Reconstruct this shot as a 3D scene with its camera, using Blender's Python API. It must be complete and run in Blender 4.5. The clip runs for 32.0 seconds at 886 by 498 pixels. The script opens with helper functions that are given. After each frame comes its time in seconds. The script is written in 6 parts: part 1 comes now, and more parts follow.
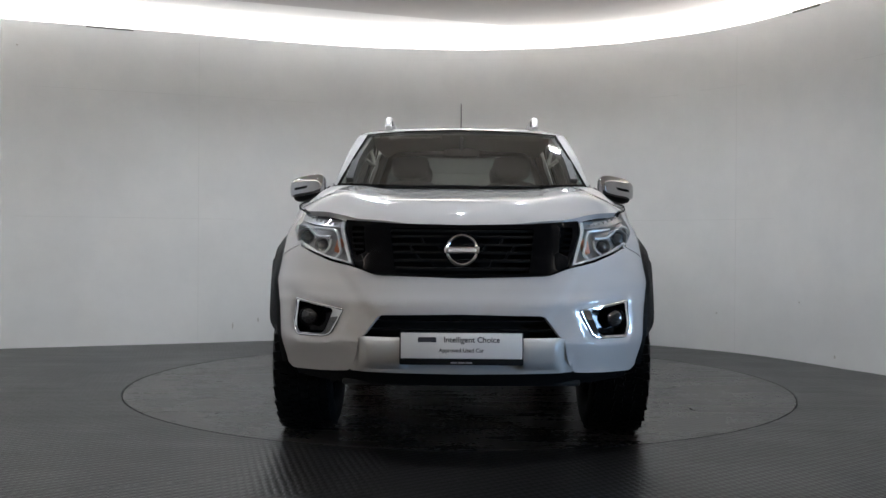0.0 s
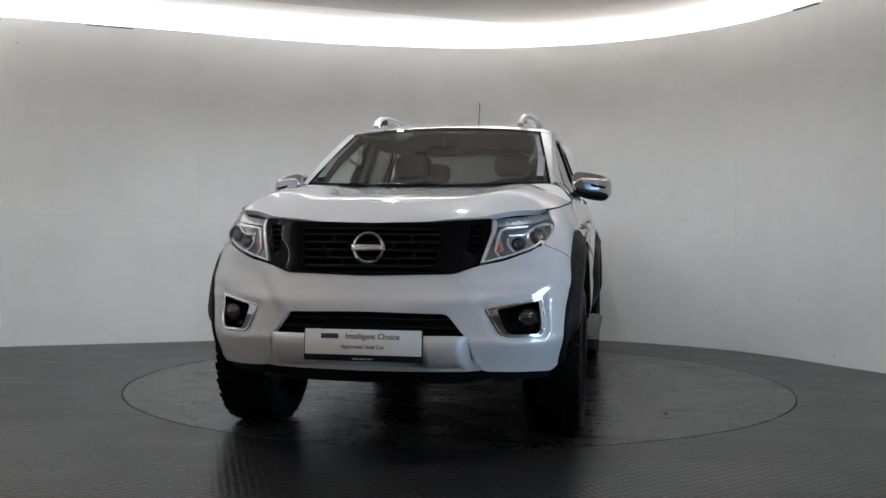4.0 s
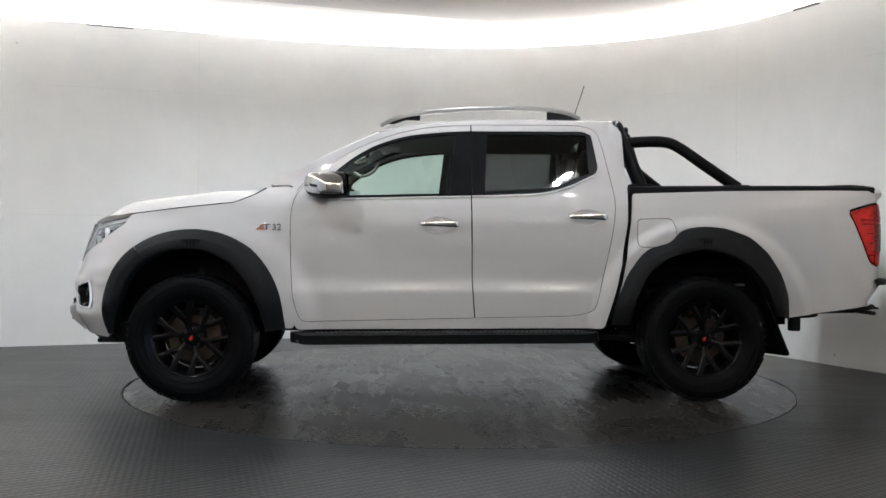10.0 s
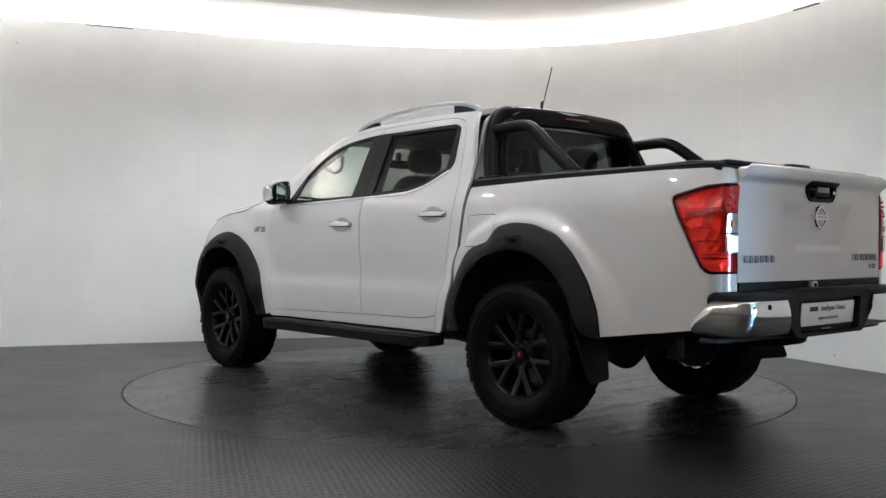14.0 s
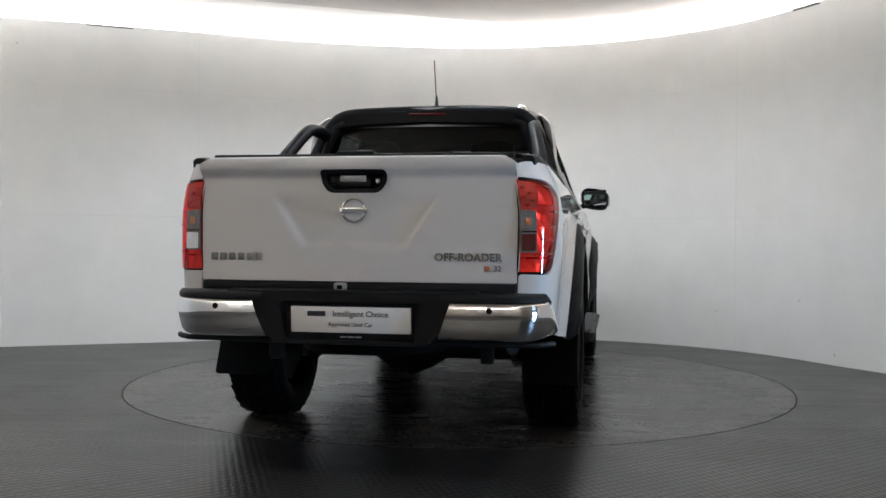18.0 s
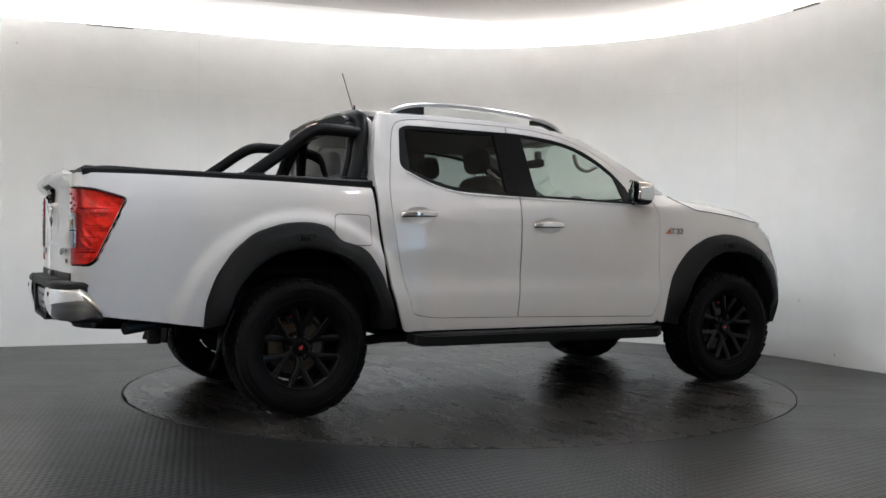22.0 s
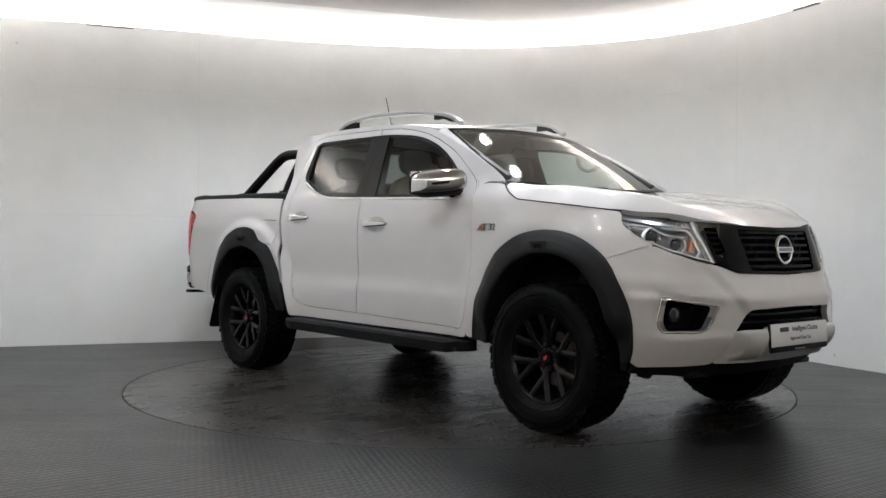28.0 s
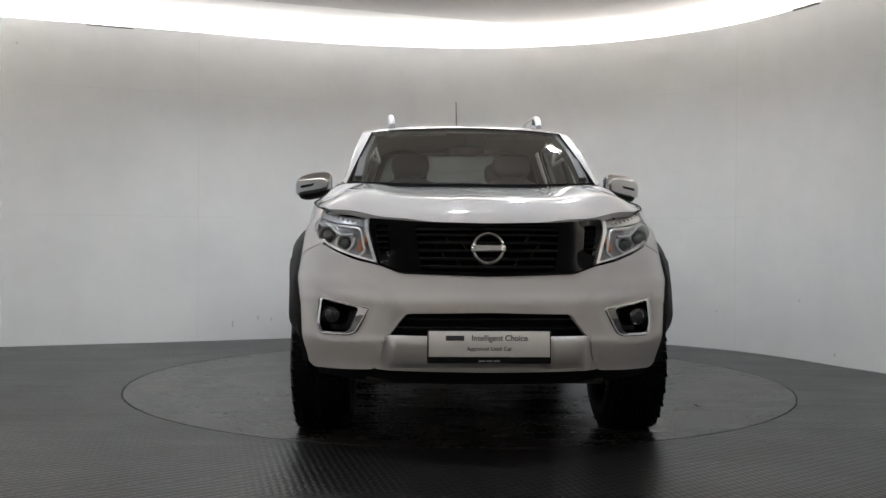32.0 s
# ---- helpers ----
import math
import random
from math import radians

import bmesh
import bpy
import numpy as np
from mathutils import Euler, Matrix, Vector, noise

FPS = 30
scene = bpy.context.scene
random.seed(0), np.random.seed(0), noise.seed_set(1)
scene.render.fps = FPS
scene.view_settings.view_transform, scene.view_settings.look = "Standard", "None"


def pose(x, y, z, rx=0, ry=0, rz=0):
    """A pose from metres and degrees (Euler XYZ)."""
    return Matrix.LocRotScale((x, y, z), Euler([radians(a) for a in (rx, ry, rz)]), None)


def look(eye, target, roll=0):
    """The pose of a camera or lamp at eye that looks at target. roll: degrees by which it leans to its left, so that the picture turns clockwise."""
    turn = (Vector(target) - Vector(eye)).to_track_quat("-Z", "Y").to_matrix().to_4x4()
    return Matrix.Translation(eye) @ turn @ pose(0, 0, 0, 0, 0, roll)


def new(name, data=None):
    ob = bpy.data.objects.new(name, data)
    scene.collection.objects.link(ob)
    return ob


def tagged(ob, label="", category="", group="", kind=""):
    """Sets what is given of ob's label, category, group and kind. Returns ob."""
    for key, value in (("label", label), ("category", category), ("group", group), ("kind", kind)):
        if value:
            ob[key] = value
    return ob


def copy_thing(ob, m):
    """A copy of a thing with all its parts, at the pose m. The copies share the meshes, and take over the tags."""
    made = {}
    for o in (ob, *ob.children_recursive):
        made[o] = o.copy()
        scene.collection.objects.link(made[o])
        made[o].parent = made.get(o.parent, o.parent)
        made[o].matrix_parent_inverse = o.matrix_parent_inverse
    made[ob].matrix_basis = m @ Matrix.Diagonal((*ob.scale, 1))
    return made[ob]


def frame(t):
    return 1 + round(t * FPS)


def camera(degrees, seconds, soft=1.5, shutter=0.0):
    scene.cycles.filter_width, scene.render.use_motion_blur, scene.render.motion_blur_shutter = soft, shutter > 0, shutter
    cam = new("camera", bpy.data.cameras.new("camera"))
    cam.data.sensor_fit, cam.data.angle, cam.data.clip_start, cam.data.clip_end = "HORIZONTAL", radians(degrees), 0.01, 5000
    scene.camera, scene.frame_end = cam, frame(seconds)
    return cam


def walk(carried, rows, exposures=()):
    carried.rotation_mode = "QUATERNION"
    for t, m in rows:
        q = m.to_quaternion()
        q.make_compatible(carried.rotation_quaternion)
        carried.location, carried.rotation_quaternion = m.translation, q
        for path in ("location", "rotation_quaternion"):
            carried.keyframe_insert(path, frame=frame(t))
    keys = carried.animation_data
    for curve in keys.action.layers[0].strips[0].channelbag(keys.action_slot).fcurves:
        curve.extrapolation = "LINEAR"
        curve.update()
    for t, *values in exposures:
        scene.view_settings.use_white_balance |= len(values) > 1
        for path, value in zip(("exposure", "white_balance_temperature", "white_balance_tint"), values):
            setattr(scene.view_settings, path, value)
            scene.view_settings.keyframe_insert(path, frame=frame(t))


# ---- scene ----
from mathutils.geometry import delaunay_2d_cdt

# camera on a fixed stand, 0.97 m over the floor; its head settles by a tenth of a degree at the start
EYE = (-0.111, -6.725, 0.973)


def aim(lift):
    return look(EYE, (EYE[0], 0.0, EYE[2] + 6.725 * math.tan(radians(-0.417 + lift))), 0.396)


cam = camera(49.96, 32.0)
walk(cam, [(0.0, aim(0.11)), (0.6, aim(0.105)), (1.0, aim(0.07)), (2.0, aim(0.05)), (2.6, aim(0.015)), (3.0, aim(0.0)), (32.0, aim(0.0))],
     exposures=[(0.0, 0.42, 5700, 8), (2.0, 0.42, 5700, 8), (6.0, 0.56, 5800, 8), (7.0, 0.80, 5800, 8), (9.0, 0.98, 5800, 8), (11.0, 1.02, 5800, 8), (14.0, 0.94, 5800, 8), (17.0, 0.80, 5800, 8), (20.0, 0.88, 5800, 8), (24.0, 0.98, 5800, 8), (28.0, 0.92, 5800, 8), (30.0, 0.72, 5800, 8), (32.0, 0.60, 5800, 8)])

# ---- light ----
world = bpy.data.worlds.new("world")
scene.world = world
world.use_nodes = True
world.node_tree.nodes["Background"].inputs[0].default_value = (0.75, 0.85, 1.0, 1)
world.node_tree.nodes["Background"].inputs[1].default_value = 0.4
COVE, FAR_COVE, DAY, LAMP = 43.0, 37.0, 64.0, 550.0
# added out-of-view spotlights, placed to brighten the walls and the truck
FILL_SPOTS = [(-3.3, -0.7), (0.95, 0.45), (-1.7, 0.45), (-0.65, 0.70), (0.55, 0.70), (0.0, -0.9), (-2.7, -2.0), (-1.3, -2.45), (1.2, -2.45)]
TUBES = [(-1.6, -8.2), (0.2, -8.5), (2.0, -7.6), (-3.2, -6.6)]


# ---- materials ----
def material(name, color, rough=0.5, metal=0.0, coat=0.0, spec=0.5, emit=0.0, vary=0.0, scale=8.0, bump=0.0, bump_scale=60.0, rough_vary=0.0, stretch=(1, 1, 1)):
    m = bpy.data.materials.new(name)
    m.use_nodes = True
    nt = m.node_tree
    b = nt.nodes["Principled BSDF"]
    b.inputs["Base Color"].default_value = (*color, 1)
    b.inputs["Roughness"].default_value = rough
    b.inputs["Metallic"].default_value = metal
    b.inputs["Coat Weight"].default_value = coat
    b.inputs["Coat Roughness"].default_value = 0.03
    b.inputs["Specular IOR Level"].default_value = spec
    if emit:
        b.inputs["Emission Color"].default_value = (*color, 1)
        b.inputs["Emission Strength"].default_value = emit
    if vary or bump or rough_vary:
        tc = nt.nodes.new("ShaderNodeTexCoord")
        mp = nt.nodes.new("ShaderNodeMapping")
        mp.inputs["Scale"].default_value = stretch
        nt.links.new(tc.outputs["Object"], mp.inputs["Vector"])
    if vary or rough_vary:
        n = nt.nodes.new("ShaderNodeTexNoise")
        n.inputs["Scale"].default_value = scale
        n.inputs["Detail"].default_value = 6
        n.inputs["Roughness"].default_value = 0.65
        nt.links.new(mp.outputs[0], n.inputs["Vector"])
        if vary:
            r = nt.nodes.new("ShaderNodeValToRGB")
            r.color_ramp.elements[0].position, r.color_ramp.elements[1].position = 0.3, 0.7
            r.color_ramp.elements[0].color = (*[c * (1 - vary) for c in color], 1)
            r.color_ramp.elements[1].color = (*[min(1, c * (1 + vary)) for c in color], 1)
            nt.links.new(n.outputs["Fac"], r.inputs[0])
            nt.links.new(r.outputs[0], b.inputs["Base Color"])
        if rough_vary:
            q = nt.nodes.new("ShaderNodeMapRange")
            q.inputs["To Min"].default_value, q.inputs["To Max"].default_value = max(0.02, rough - rough_vary), rough + rough_vary
            nt.links.new(n.outputs["Fac"], q.inputs["Value"])
            nt.links.new(q.outputs[0], b.inputs["Roughness"])
    if bump:
        n2 = nt.nodes.new("ShaderNodeTexNoise")
        n2.inputs["Scale"].default_value = bump_scale
        n2.inputs["Detail"].default_value = 4
        nt.links.new(mp.outputs[0], n2.inputs["Vector"])
        bp = nt.nodes.new("ShaderNodeBump")
        bp.inputs["Strength"].default_value = bump
        bp.inputs["Distance"].default_value = 0.004
        nt.links.new(n2.outputs["Fac"], bp.inputs["Height"])
        nt.links.new(bp.outputs[0], b.inputs["Normal"])
    return m


def pane(name, tint, gloss=0.02, base=0.08):
    """Thin coloured glass: light passes straight through, tinted, with a glossy reflection by Fresnel."""
    m = bpy.data.materials.new(name)
    m.use_nodes = True
    nt = m.node_tree
    nt.nodes.remove(nt.nodes["Principled BSDF"])
    t = nt.nodes.new("ShaderNodeBsdfTransparent")
    t.inputs[0].default_value = (*tint, 1)
    g = nt.nodes.new("ShaderNodeBsdfGlossy")
    g.inputs["Roughness"].default_value = gloss
    lw = nt.nodes.new("ShaderNodeLayerWeight")
    lw.inputs[0].default_value = 0.5
    pw = nt.nodes.new("ShaderNodeMath")
    pw.operation = "POWER"
    pw.inputs[1].default_value = 5.0
    f = nt.nodes.new("ShaderNodeMath")
    f.operation = "MULTIPLY_ADD"
    f.inputs[1].default_value, f.inputs[2].default_value = 0.9, base
    nt.links.new(lw.outputs["Facing"], pw.inputs[0])
    nt.links.new(pw.outputs[0], f.inputs[0])
    mix = nt.nodes.new("ShaderNodeMixShader")
    nt.links.new(f.outputs[0], mix.inputs[0])
    nt.links.new(t.outputs[0], mix.inputs[1])
    nt.links.new(g.outputs[0], mix.inputs[2])
    nt.links.new(mix.outputs[0], nt.nodes["Material Output"].inputs[0])
    return m


PAINT = material("white_paint", (0.535, 0.520, 0.515), 0.5, coat=1.0, spec=0.12, vary=0.012, scale=900.0)
PLASTIC = material("black_plastic", (0.0075, 0.0076, 0.008), 0.5, spec=0.15, bump=0.25, bump_scale=700, rough_vary=0.08, scale=30)
GLOSS = material("gloss_black", (0.003, 0.003, 0.0035), 0.05, spec=0.13)
TRIM = material("satin_black_trim", (0.005, 0.005, 0.0055), 0.36, spec=0.10)
BRIGHT = material("bright_strip_metal", (0.9, 0.9, 0.9), 0.28, metal=0.6)
# mirror-cap chrome, its colour darkened for the dim surroundings it would reflect
DIMCHROME = material("dimmed_cap_chrome", (0.54, 0.54, 0.55), 0.08, metal=1.0)
CHROME = material("chrome", (0.86, 0.86, 0.87), 0.06, metal=1.0)
SILVER = material("satin_silver", (0.42, 0.42, 0.42), 0.32, metal=0.85, vary=0.04, scale=60)
LIPSILVER = material("silver_lip_paint", (0.50, 0.49, 0.475), 0.38, metal=0.15, coat=0.4, vary=0.02, scale=400)
RUBBER = material("tyre_rubber", (0.0042, 0.0042, 0.0045), 0.42, spec=0.055, bump=0.3, bump_scale=160, vary=0.3, scale=14, rough_vary=0.1)
RIM = material("satin_black_rim", (0.003, 0.003, 0.0033), 0.20, spec=0.16, rough_vary=0.06, scale=20)
CAST = material("dark_chassis_metal", (0.009, 0.009, 0.009), 0.55, spec=0.3, vary=0.4, scale=12, rough_vary=0.12)
LINER = material("wheel_arch_liner", (0.005, 0.005, 0.005), 0.9, spec=0.1, bump=0.4, bump_scale=200)
DISC = material("brake_disc_steel", (0.10, 0.083, 0.068), 0.32, metal=0.8, vary=0.2, scale=30)
REDCAL = material("red_paint", (0.55, 0.02, 0.015), 0.35)
RIBRED = material("red_lens_rib", (0.34, 0.012, 0.008), 0.12, coat=0.4)
DEEPRED = material("red_reflector", (0.42, 0.012, 0.008), 0.14, metal=0.45, coat=1.0, vary=0.35, scale=45)
DARKRED = material("unlit_brake_lens", (0.08, 0.006, 0.006), 0.15, coat=1.0)
CLEARLENS = material("smoked_clear_lens", (0.22, 0.21, 0.20), 0.15, metal=0.35, coat=1.0, vary=0.3, scale=40, stretch=(1, 1, 3))
LAMPSILVER = material("lamp_silver", (0.22, 0.22, 0.225), 0.36, metal=0.45, vary=0.12, scale=50)
BADGEGREY = material("badge_chrome", (0.19, 0.19, 0.195), 0.30, metal=0.8)
HOUSING = material("lamp_reflector", (0.74, 0.75, 0.77), 0.30, metal=0.65, vary=0.15, scale=40)
LAMPDARK = material("lamp_inner_grey", (0.36, 0.365, 0.375), 0.28, metal=0.6)
PROJ = material("projector_glass", (0.025, 0.027, 0.03), 0.05, coat=1.0)
STEPRUB = material("worn_step_rubber", (0.035, 0.035, 0.036), 0.45, vary=0.4, scale=60)
BARBLACK = material("satin_black_bar", (0.0055, 0.0055, 0.006), 0.42, spec=0.075, rough_vary=0.06, scale=40)
AMBER = material("orange_enamel", (0.42, 0.14, 0.06), 0.3)
PLATE = material("plate_white", (0.68, 0.67, 0.67), 0.3, coat=0.5)
INK = material("black_ink", (0.02, 0.02, 0.03), 0.5)
SEAT = material("dark_leather", (0.038, 0.038, 0.040), 0.55, bump=0.3, bump_scale=300, vary=0.2, scale=20)
DASH = material("dashboard_grey", (0.035, 0.034, 0.033), 0.6, bump=0.2, bump_scale=500)
LINING = material("headliner_grey", (0.28, 0.27, 0.245), 0.9, bump=0.2, bump_scale=500)
MIRROR = material("mirror_glass", (0.75, 0.78, 0.8), 0.02, metal=1.0)
GLASS = pane("side_glass", (0.83, 0.95, 0.90), base=0.10)
WSGLASS = pane("windscreen_glass", (0.78, 0.82, 0.77), base=0.23)
PRIVACY = pane("privacy_glass", (0.33, 0.35, 0.345), base=0.06)
REARGLASS = pane("rear_window_glass", (0.20, 0.215, 0.21), base=0.03)
REDLENS = pane("red_tail_lens", (0.95, 0.050, 0.028), base=0.045)
FACET = material("faceted_lamp_reflector", (0.80, 0.78, 0.75), 0.30, metal=0.35, vary=0.2, scale=60)
GUIDE = material("frosted_light_guide", (0.58, 0.60, 0.62), 0.25, metal=0.25, coat=0.5)
LENS = pane("clear_lamp_lens", (0.95, 0.96, 0.97), base=0.04)


# ---- mesh helpers ----
class Shape:
    """Vertices and faces that grow piece by piece."""

    def __init__(self):
        self.v, self.f = [], []

    def add(self, v, f):
        n = len(self.v)
        self.v += [tuple(map(float, p)) for p in v]
        self.f += [tuple(i + n for i in q) for q in f]
        return self

    def mirrored(self):
        s = Shape()
        s.v = [(x, -y, z) for x, y, z in self.v]
        s.f = [tuple(reversed(q)) for q in self.f]
        return s

    def moved(self, m):
        s = Shape()
        s.v = [tuple(m @ Vector(p)) for p in self.v]
        s.f = list(self.f)
        return s

    def mesh(self, name, mat, angle=35.0):
        me = bpy.data.meshes.new(name)
        me.from_pydata(self.v, [], self.f)
        me.materials.append(mat)
        me.shade_smooth()
        me.set_sharp_from_angle(angle=radians(angle))
        me.update()
        return me


def part(name, shape, mat, parent, label="", angle=35.0):
    me = shape if isinstance(shape, bpy.types.Mesh) else shape.mesh(name, mat, angle)
    ob = new(name, me)
    ob.parent = parent
    if label:
        tagged(ob, label)
    return ob


def both(name, shape, mat, parents, label="", angle=35.0):
    """The part on the left and its mirror image on the right."""
    a, b = parents if isinstance(parents, tuple) else (parents, parents)
    return part(name, shape, mat, a, label, angle), part(name, shape.mirrored(), mat, b, label, angle)


def empty(name, m=None, parent=None):
    ob = new(name)
    if m is not None:
        ob.matrix_basis = m
    ob.parent = parent
    return ob


def curve1(xs, ys):
    """A smooth monotone curve through points (cubic Hermite with limited slopes)."""
    xs, ys = np.array(xs, float), np.array(ys, float)
    d = np.diff(ys) / np.diff(xs)
    m = np.zeros_like(ys)
    m[0], m[-1] = d[0], d[-1]
    for i in range(1, len(xs) - 1):
        m[i] = 0.0 if d[i - 1] * d[i] <= 0 else 2 * d[i - 1] * d[i] / (d[i - 1] + d[i])

    def f(x):
        x = np.clip(np.asarray(x, float), xs[0], xs[-1])
        k = np.clip(np.searchsorted(xs, x) - 1, 0, len(xs) - 2)
        h = xs[k + 1] - xs[k]
        t = (x - xs[k]) / h
        return ((2 * t ** 3 - 3 * t ** 2 + 1) * ys[k] + (t ** 3 - 2 * t ** 2 + t) * h * m[k]
                + (-2 * t ** 3 + 3 * t ** 2) * ys[k + 1] + (t ** 3 - t ** 2) * h * m[k + 1])
    return f


def step01(x, a, b):
    t = np.clip((np.asarray(x, float) - a) / (b - a), 0, 1)
    return t * t * (3 - 2 * t)


def rounded(pts, r, closed=True, n=5):
    """A polygon with its corners rounded by r (a number, or one for each corner)."""
    out, k = [], len(pts)
    for i in range(k):
        p = np.array(pts[i], float)
        ri = r[i] if hasattr(r, "__len__") else r
        if (not closed and i in (0, k - 1)) or ri <= 0:
            out.append(p)
            continue
        a, b = np.array(pts[i - 1], float), np.array(pts[(i + 1) % k], float)
        la, lb = np.linalg.norm(a - p), np.linalg.norm(b - p)
        q = min(ri, la * 0.5, lb * 0.5)
        s, e = p + (a - p) / la * q, p + (b - p) / lb * q
        for t in np.linspace(0, 1, n):
            out.append((1 - t) ** 2 * s + 2 * t * (1 - t) * p + t * t * e)
    res = [out[0]]
    for p in out[1:]:
        if np.linalg.norm(p - res[-1]) > 1e-4:
            res.append(p)
    if closed and np.linalg.norm(res[0] - res[-1]) < 1e-4:
        res.pop()
    return np.array(res)


def resampled(poly, d, closed=True):
    p = np.array(poly, float)
    q = np.vstack([p, p[:1]]) if closed else p
    out = []
    for a, b in zip(q[:-1], q[1:]):
        n = max(1, int(math.ceil(np.linalg.norm(b - a) / d)))
        out += [a + (b - a) * i / n for i in range(n)]
    if not closed:
        out.append(q[-1])
    return np.array(out)


def area2(p):
    p = np.array(p)
    return 0.5 * np.sum(p[:, 0] * np.roll(p[:, 1], -1) - p[:, 1] * np.roll(p[:, 0], -1))


def inset(poly, d):
    """The polygon shrunk by d."""
    p = np.array(poly, float)
    if area2(p) < 0:
        p = p[::-1]
    e = np.roll(p, -1, 0) - p
    e /= np.maximum(np.linalg.norm(e, axis=1), 1e-9)[:, None]
    n = np.stack([-e[:, 1], e[:, 0]], -1)
    m = n + np.roll(n, 1, 0)
    m /= np.maximum(np.linalg.norm(m, axis=1), 0.3)[:, None]
    return p + m * d


def inside(poly, q):
    p = np.array(poly)
    x, y = q[:, 0], q[:, 1]
    res = np.zeros(len(q), bool)
    for (x0, y0), (x1, y1) in zip(p, np.roll(p, -1, 0)):
        if y0 != y1:
            res ^= ((y0 > y) != (y1 > y)) & (x < (x1 - x0) * (y - y0) / (y1 - y0) + x0)
    return res


def away(poly, q):
    p = np.array(poly)
    best = np.full(len(q), 9.0)
    for a, b in zip(p, np.roll(p, -1, 0)):
        ab = b - a
        t = np.clip(((q - a) @ ab) / max(ab @ ab, 1e-12), 0, 1)
        best = np.minimum(best, np.linalg.norm(q - (a + t[:, None] * ab), axis=1))
    return best


def panel(outline, surface, out, holes=(), res=0.045, depth=0.018, edge=0.02):
    """A sheet of metal: a flat outline with holes, laid on a curved surface, its rims turned inwards by depth.
    surface: arrays (a, b) to (n, 3); out: a direction in which its face looks."""
    loops = [resampled(outline, edge)] + [resampled(hh, edge) for hh in holes]
    lo, hi = loops[0].min(0), loops[0].max(0)
    gx, gy = np.meshgrid(np.arange(lo[0] + res / 3, hi[0], res), np.arange(lo[1] + res / 3, hi[1], res))
    g = np.stack([gx.ravel(), gy.ravel()], -1)
    keep = inside(loops[0], g) & (away(loops[0], g) > res * 0.45)
    for hh in loops[1:]:
        keep &= ~inside(hh, g) & (away(hh, g) > res * 0.45)
    pts = np.vstack(loops + [g[keep]])
    edges, k = [], 0
    for l in loops:
        edges += [(k + i, k + (i + 1) % len(l)) for i in range(len(l))]
        k += len(l)
    v2, _, f2, *_ = delaunay_2d_cdt([Vector(p) for p in pts], edges, [], 0, 1e-6)
    v2 = np.array([tuple(p) for p in v2])
    tri = np.array([tuple(q) for q in f2])
    c = v2[tri].mean(1)
    ok = inside(loops[0], c)
    for hh in loops[1:]:
        ok &= ~inside(hh, c)
    tri = tri[ok]
    v3 = np.asarray(surface(v2[:, 0], v2[:, 1]), float)
    fn = np.cross(v3[tri[:, 1]] - v3[tri[:, 0]], v3[tri[:, 2]] - v3[tri[:, 0]])
    if (fn @ np.array(out, float)).sum() < 0:
        tri, fn = tri[:, ::-1], -fn
    vn = np.zeros_like(v3)
    for j in range(3):
        np.add.at(vn, tri[:, j], fn)
    vn /= np.maximum(np.linalg.norm(vn, axis=1), 1e-12)[:, None]
    s = Shape()
    s.add(v3, [tuple(map(int, t)) for t in tri])
    if depth:
        count = {}
        for t in tri:
            for a, b in ((t[0], t[1]), (t[1], t[2]), (t[2], t[0])):
                count[(int(a), int(b))] = 1
        rim = [(a, b) for a, b in count if (b, a) not in count]
        low = {}
        for a, b in rim:
            for q in (a, b):
                if q not in low:
                    low[q] = len(s.v)
                    s.v.append(tuple(v3[q] - vn[q] * depth))
        s.f += [(b, a, low[a], low[b]) for a, b in rim]
    return s


def loft(rows, closed=False, caps=False):
    """Quads between rows of equally many points."""
    rows = [np.array(r, float) for r in rows]
    n = len(rows[0])
    s = Shape()
    f = []
    for i in range(len(rows) - 1):
        for j in range(n if closed else n - 1):
            k = (j + 1) % n
            f.append((i * n + j, i * n + k, (i + 1) * n + k, (i + 1) * n + j))
    if caps:
        f.append(tuple(range(n - 1, -1, -1)))
        f.append(tuple((len(rows) - 1) * n + j for j in range(n)))
    return s.add(np.vstack(rows), f)


def smooth_path(pts, n=8):
    """A Catmull-Rom curve through points."""
    p = [np.array(q, float) for q in pts]
    p = [2 * p[0] - p[1]] + p + [2 * p[-1] - p[-2]]
    out = []
    for i in range(1, len(p) - 2):
        for t in np.linspace(0, 1, n, endpoint=False):
            out.append(0.5 * (2 * p[i] + (p[i + 1] - p[i - 1]) * t + (2 * p[i - 1] - 5 * p[i] + 4 * p[i + 1] - p[i + 2]) * t * t
                              + (3 * p[i] - p[i - 1] - 3 * p[i + 1] + p[i + 2]) * t ** 3))
    out.append(p[-2])
    return np.array(out)


def tube(path, section, up=(0, 0, 1), caps=True):
    """A section (n, 2: sideways, up) swept along a path. A number as section: a round tube of that radius."""
    if not hasattr(section, "__len__"):
        a = np.linspace(0, 2 * math.pi, 14, endpoint=False)
        section = np.stack([np.cos(a), np.sin(a)], -1) * section
    path, section = np.array(path, float), np.array(section, float)
    rows = []
    for i, p in enumerate(path):
        d = path[min(i + 1, len(path) - 1)] - path[max(i - 1, 0)]
        d /= np.linalg.norm(d)
        sd = np.cross(d, up)
        sd /= np.linalg.norm(sd)
        u = np.cross(sd, d)
        rows.append(p + section[:, :1] * sd + section[:, 1:] * u)
    return loft(rows, True, caps)


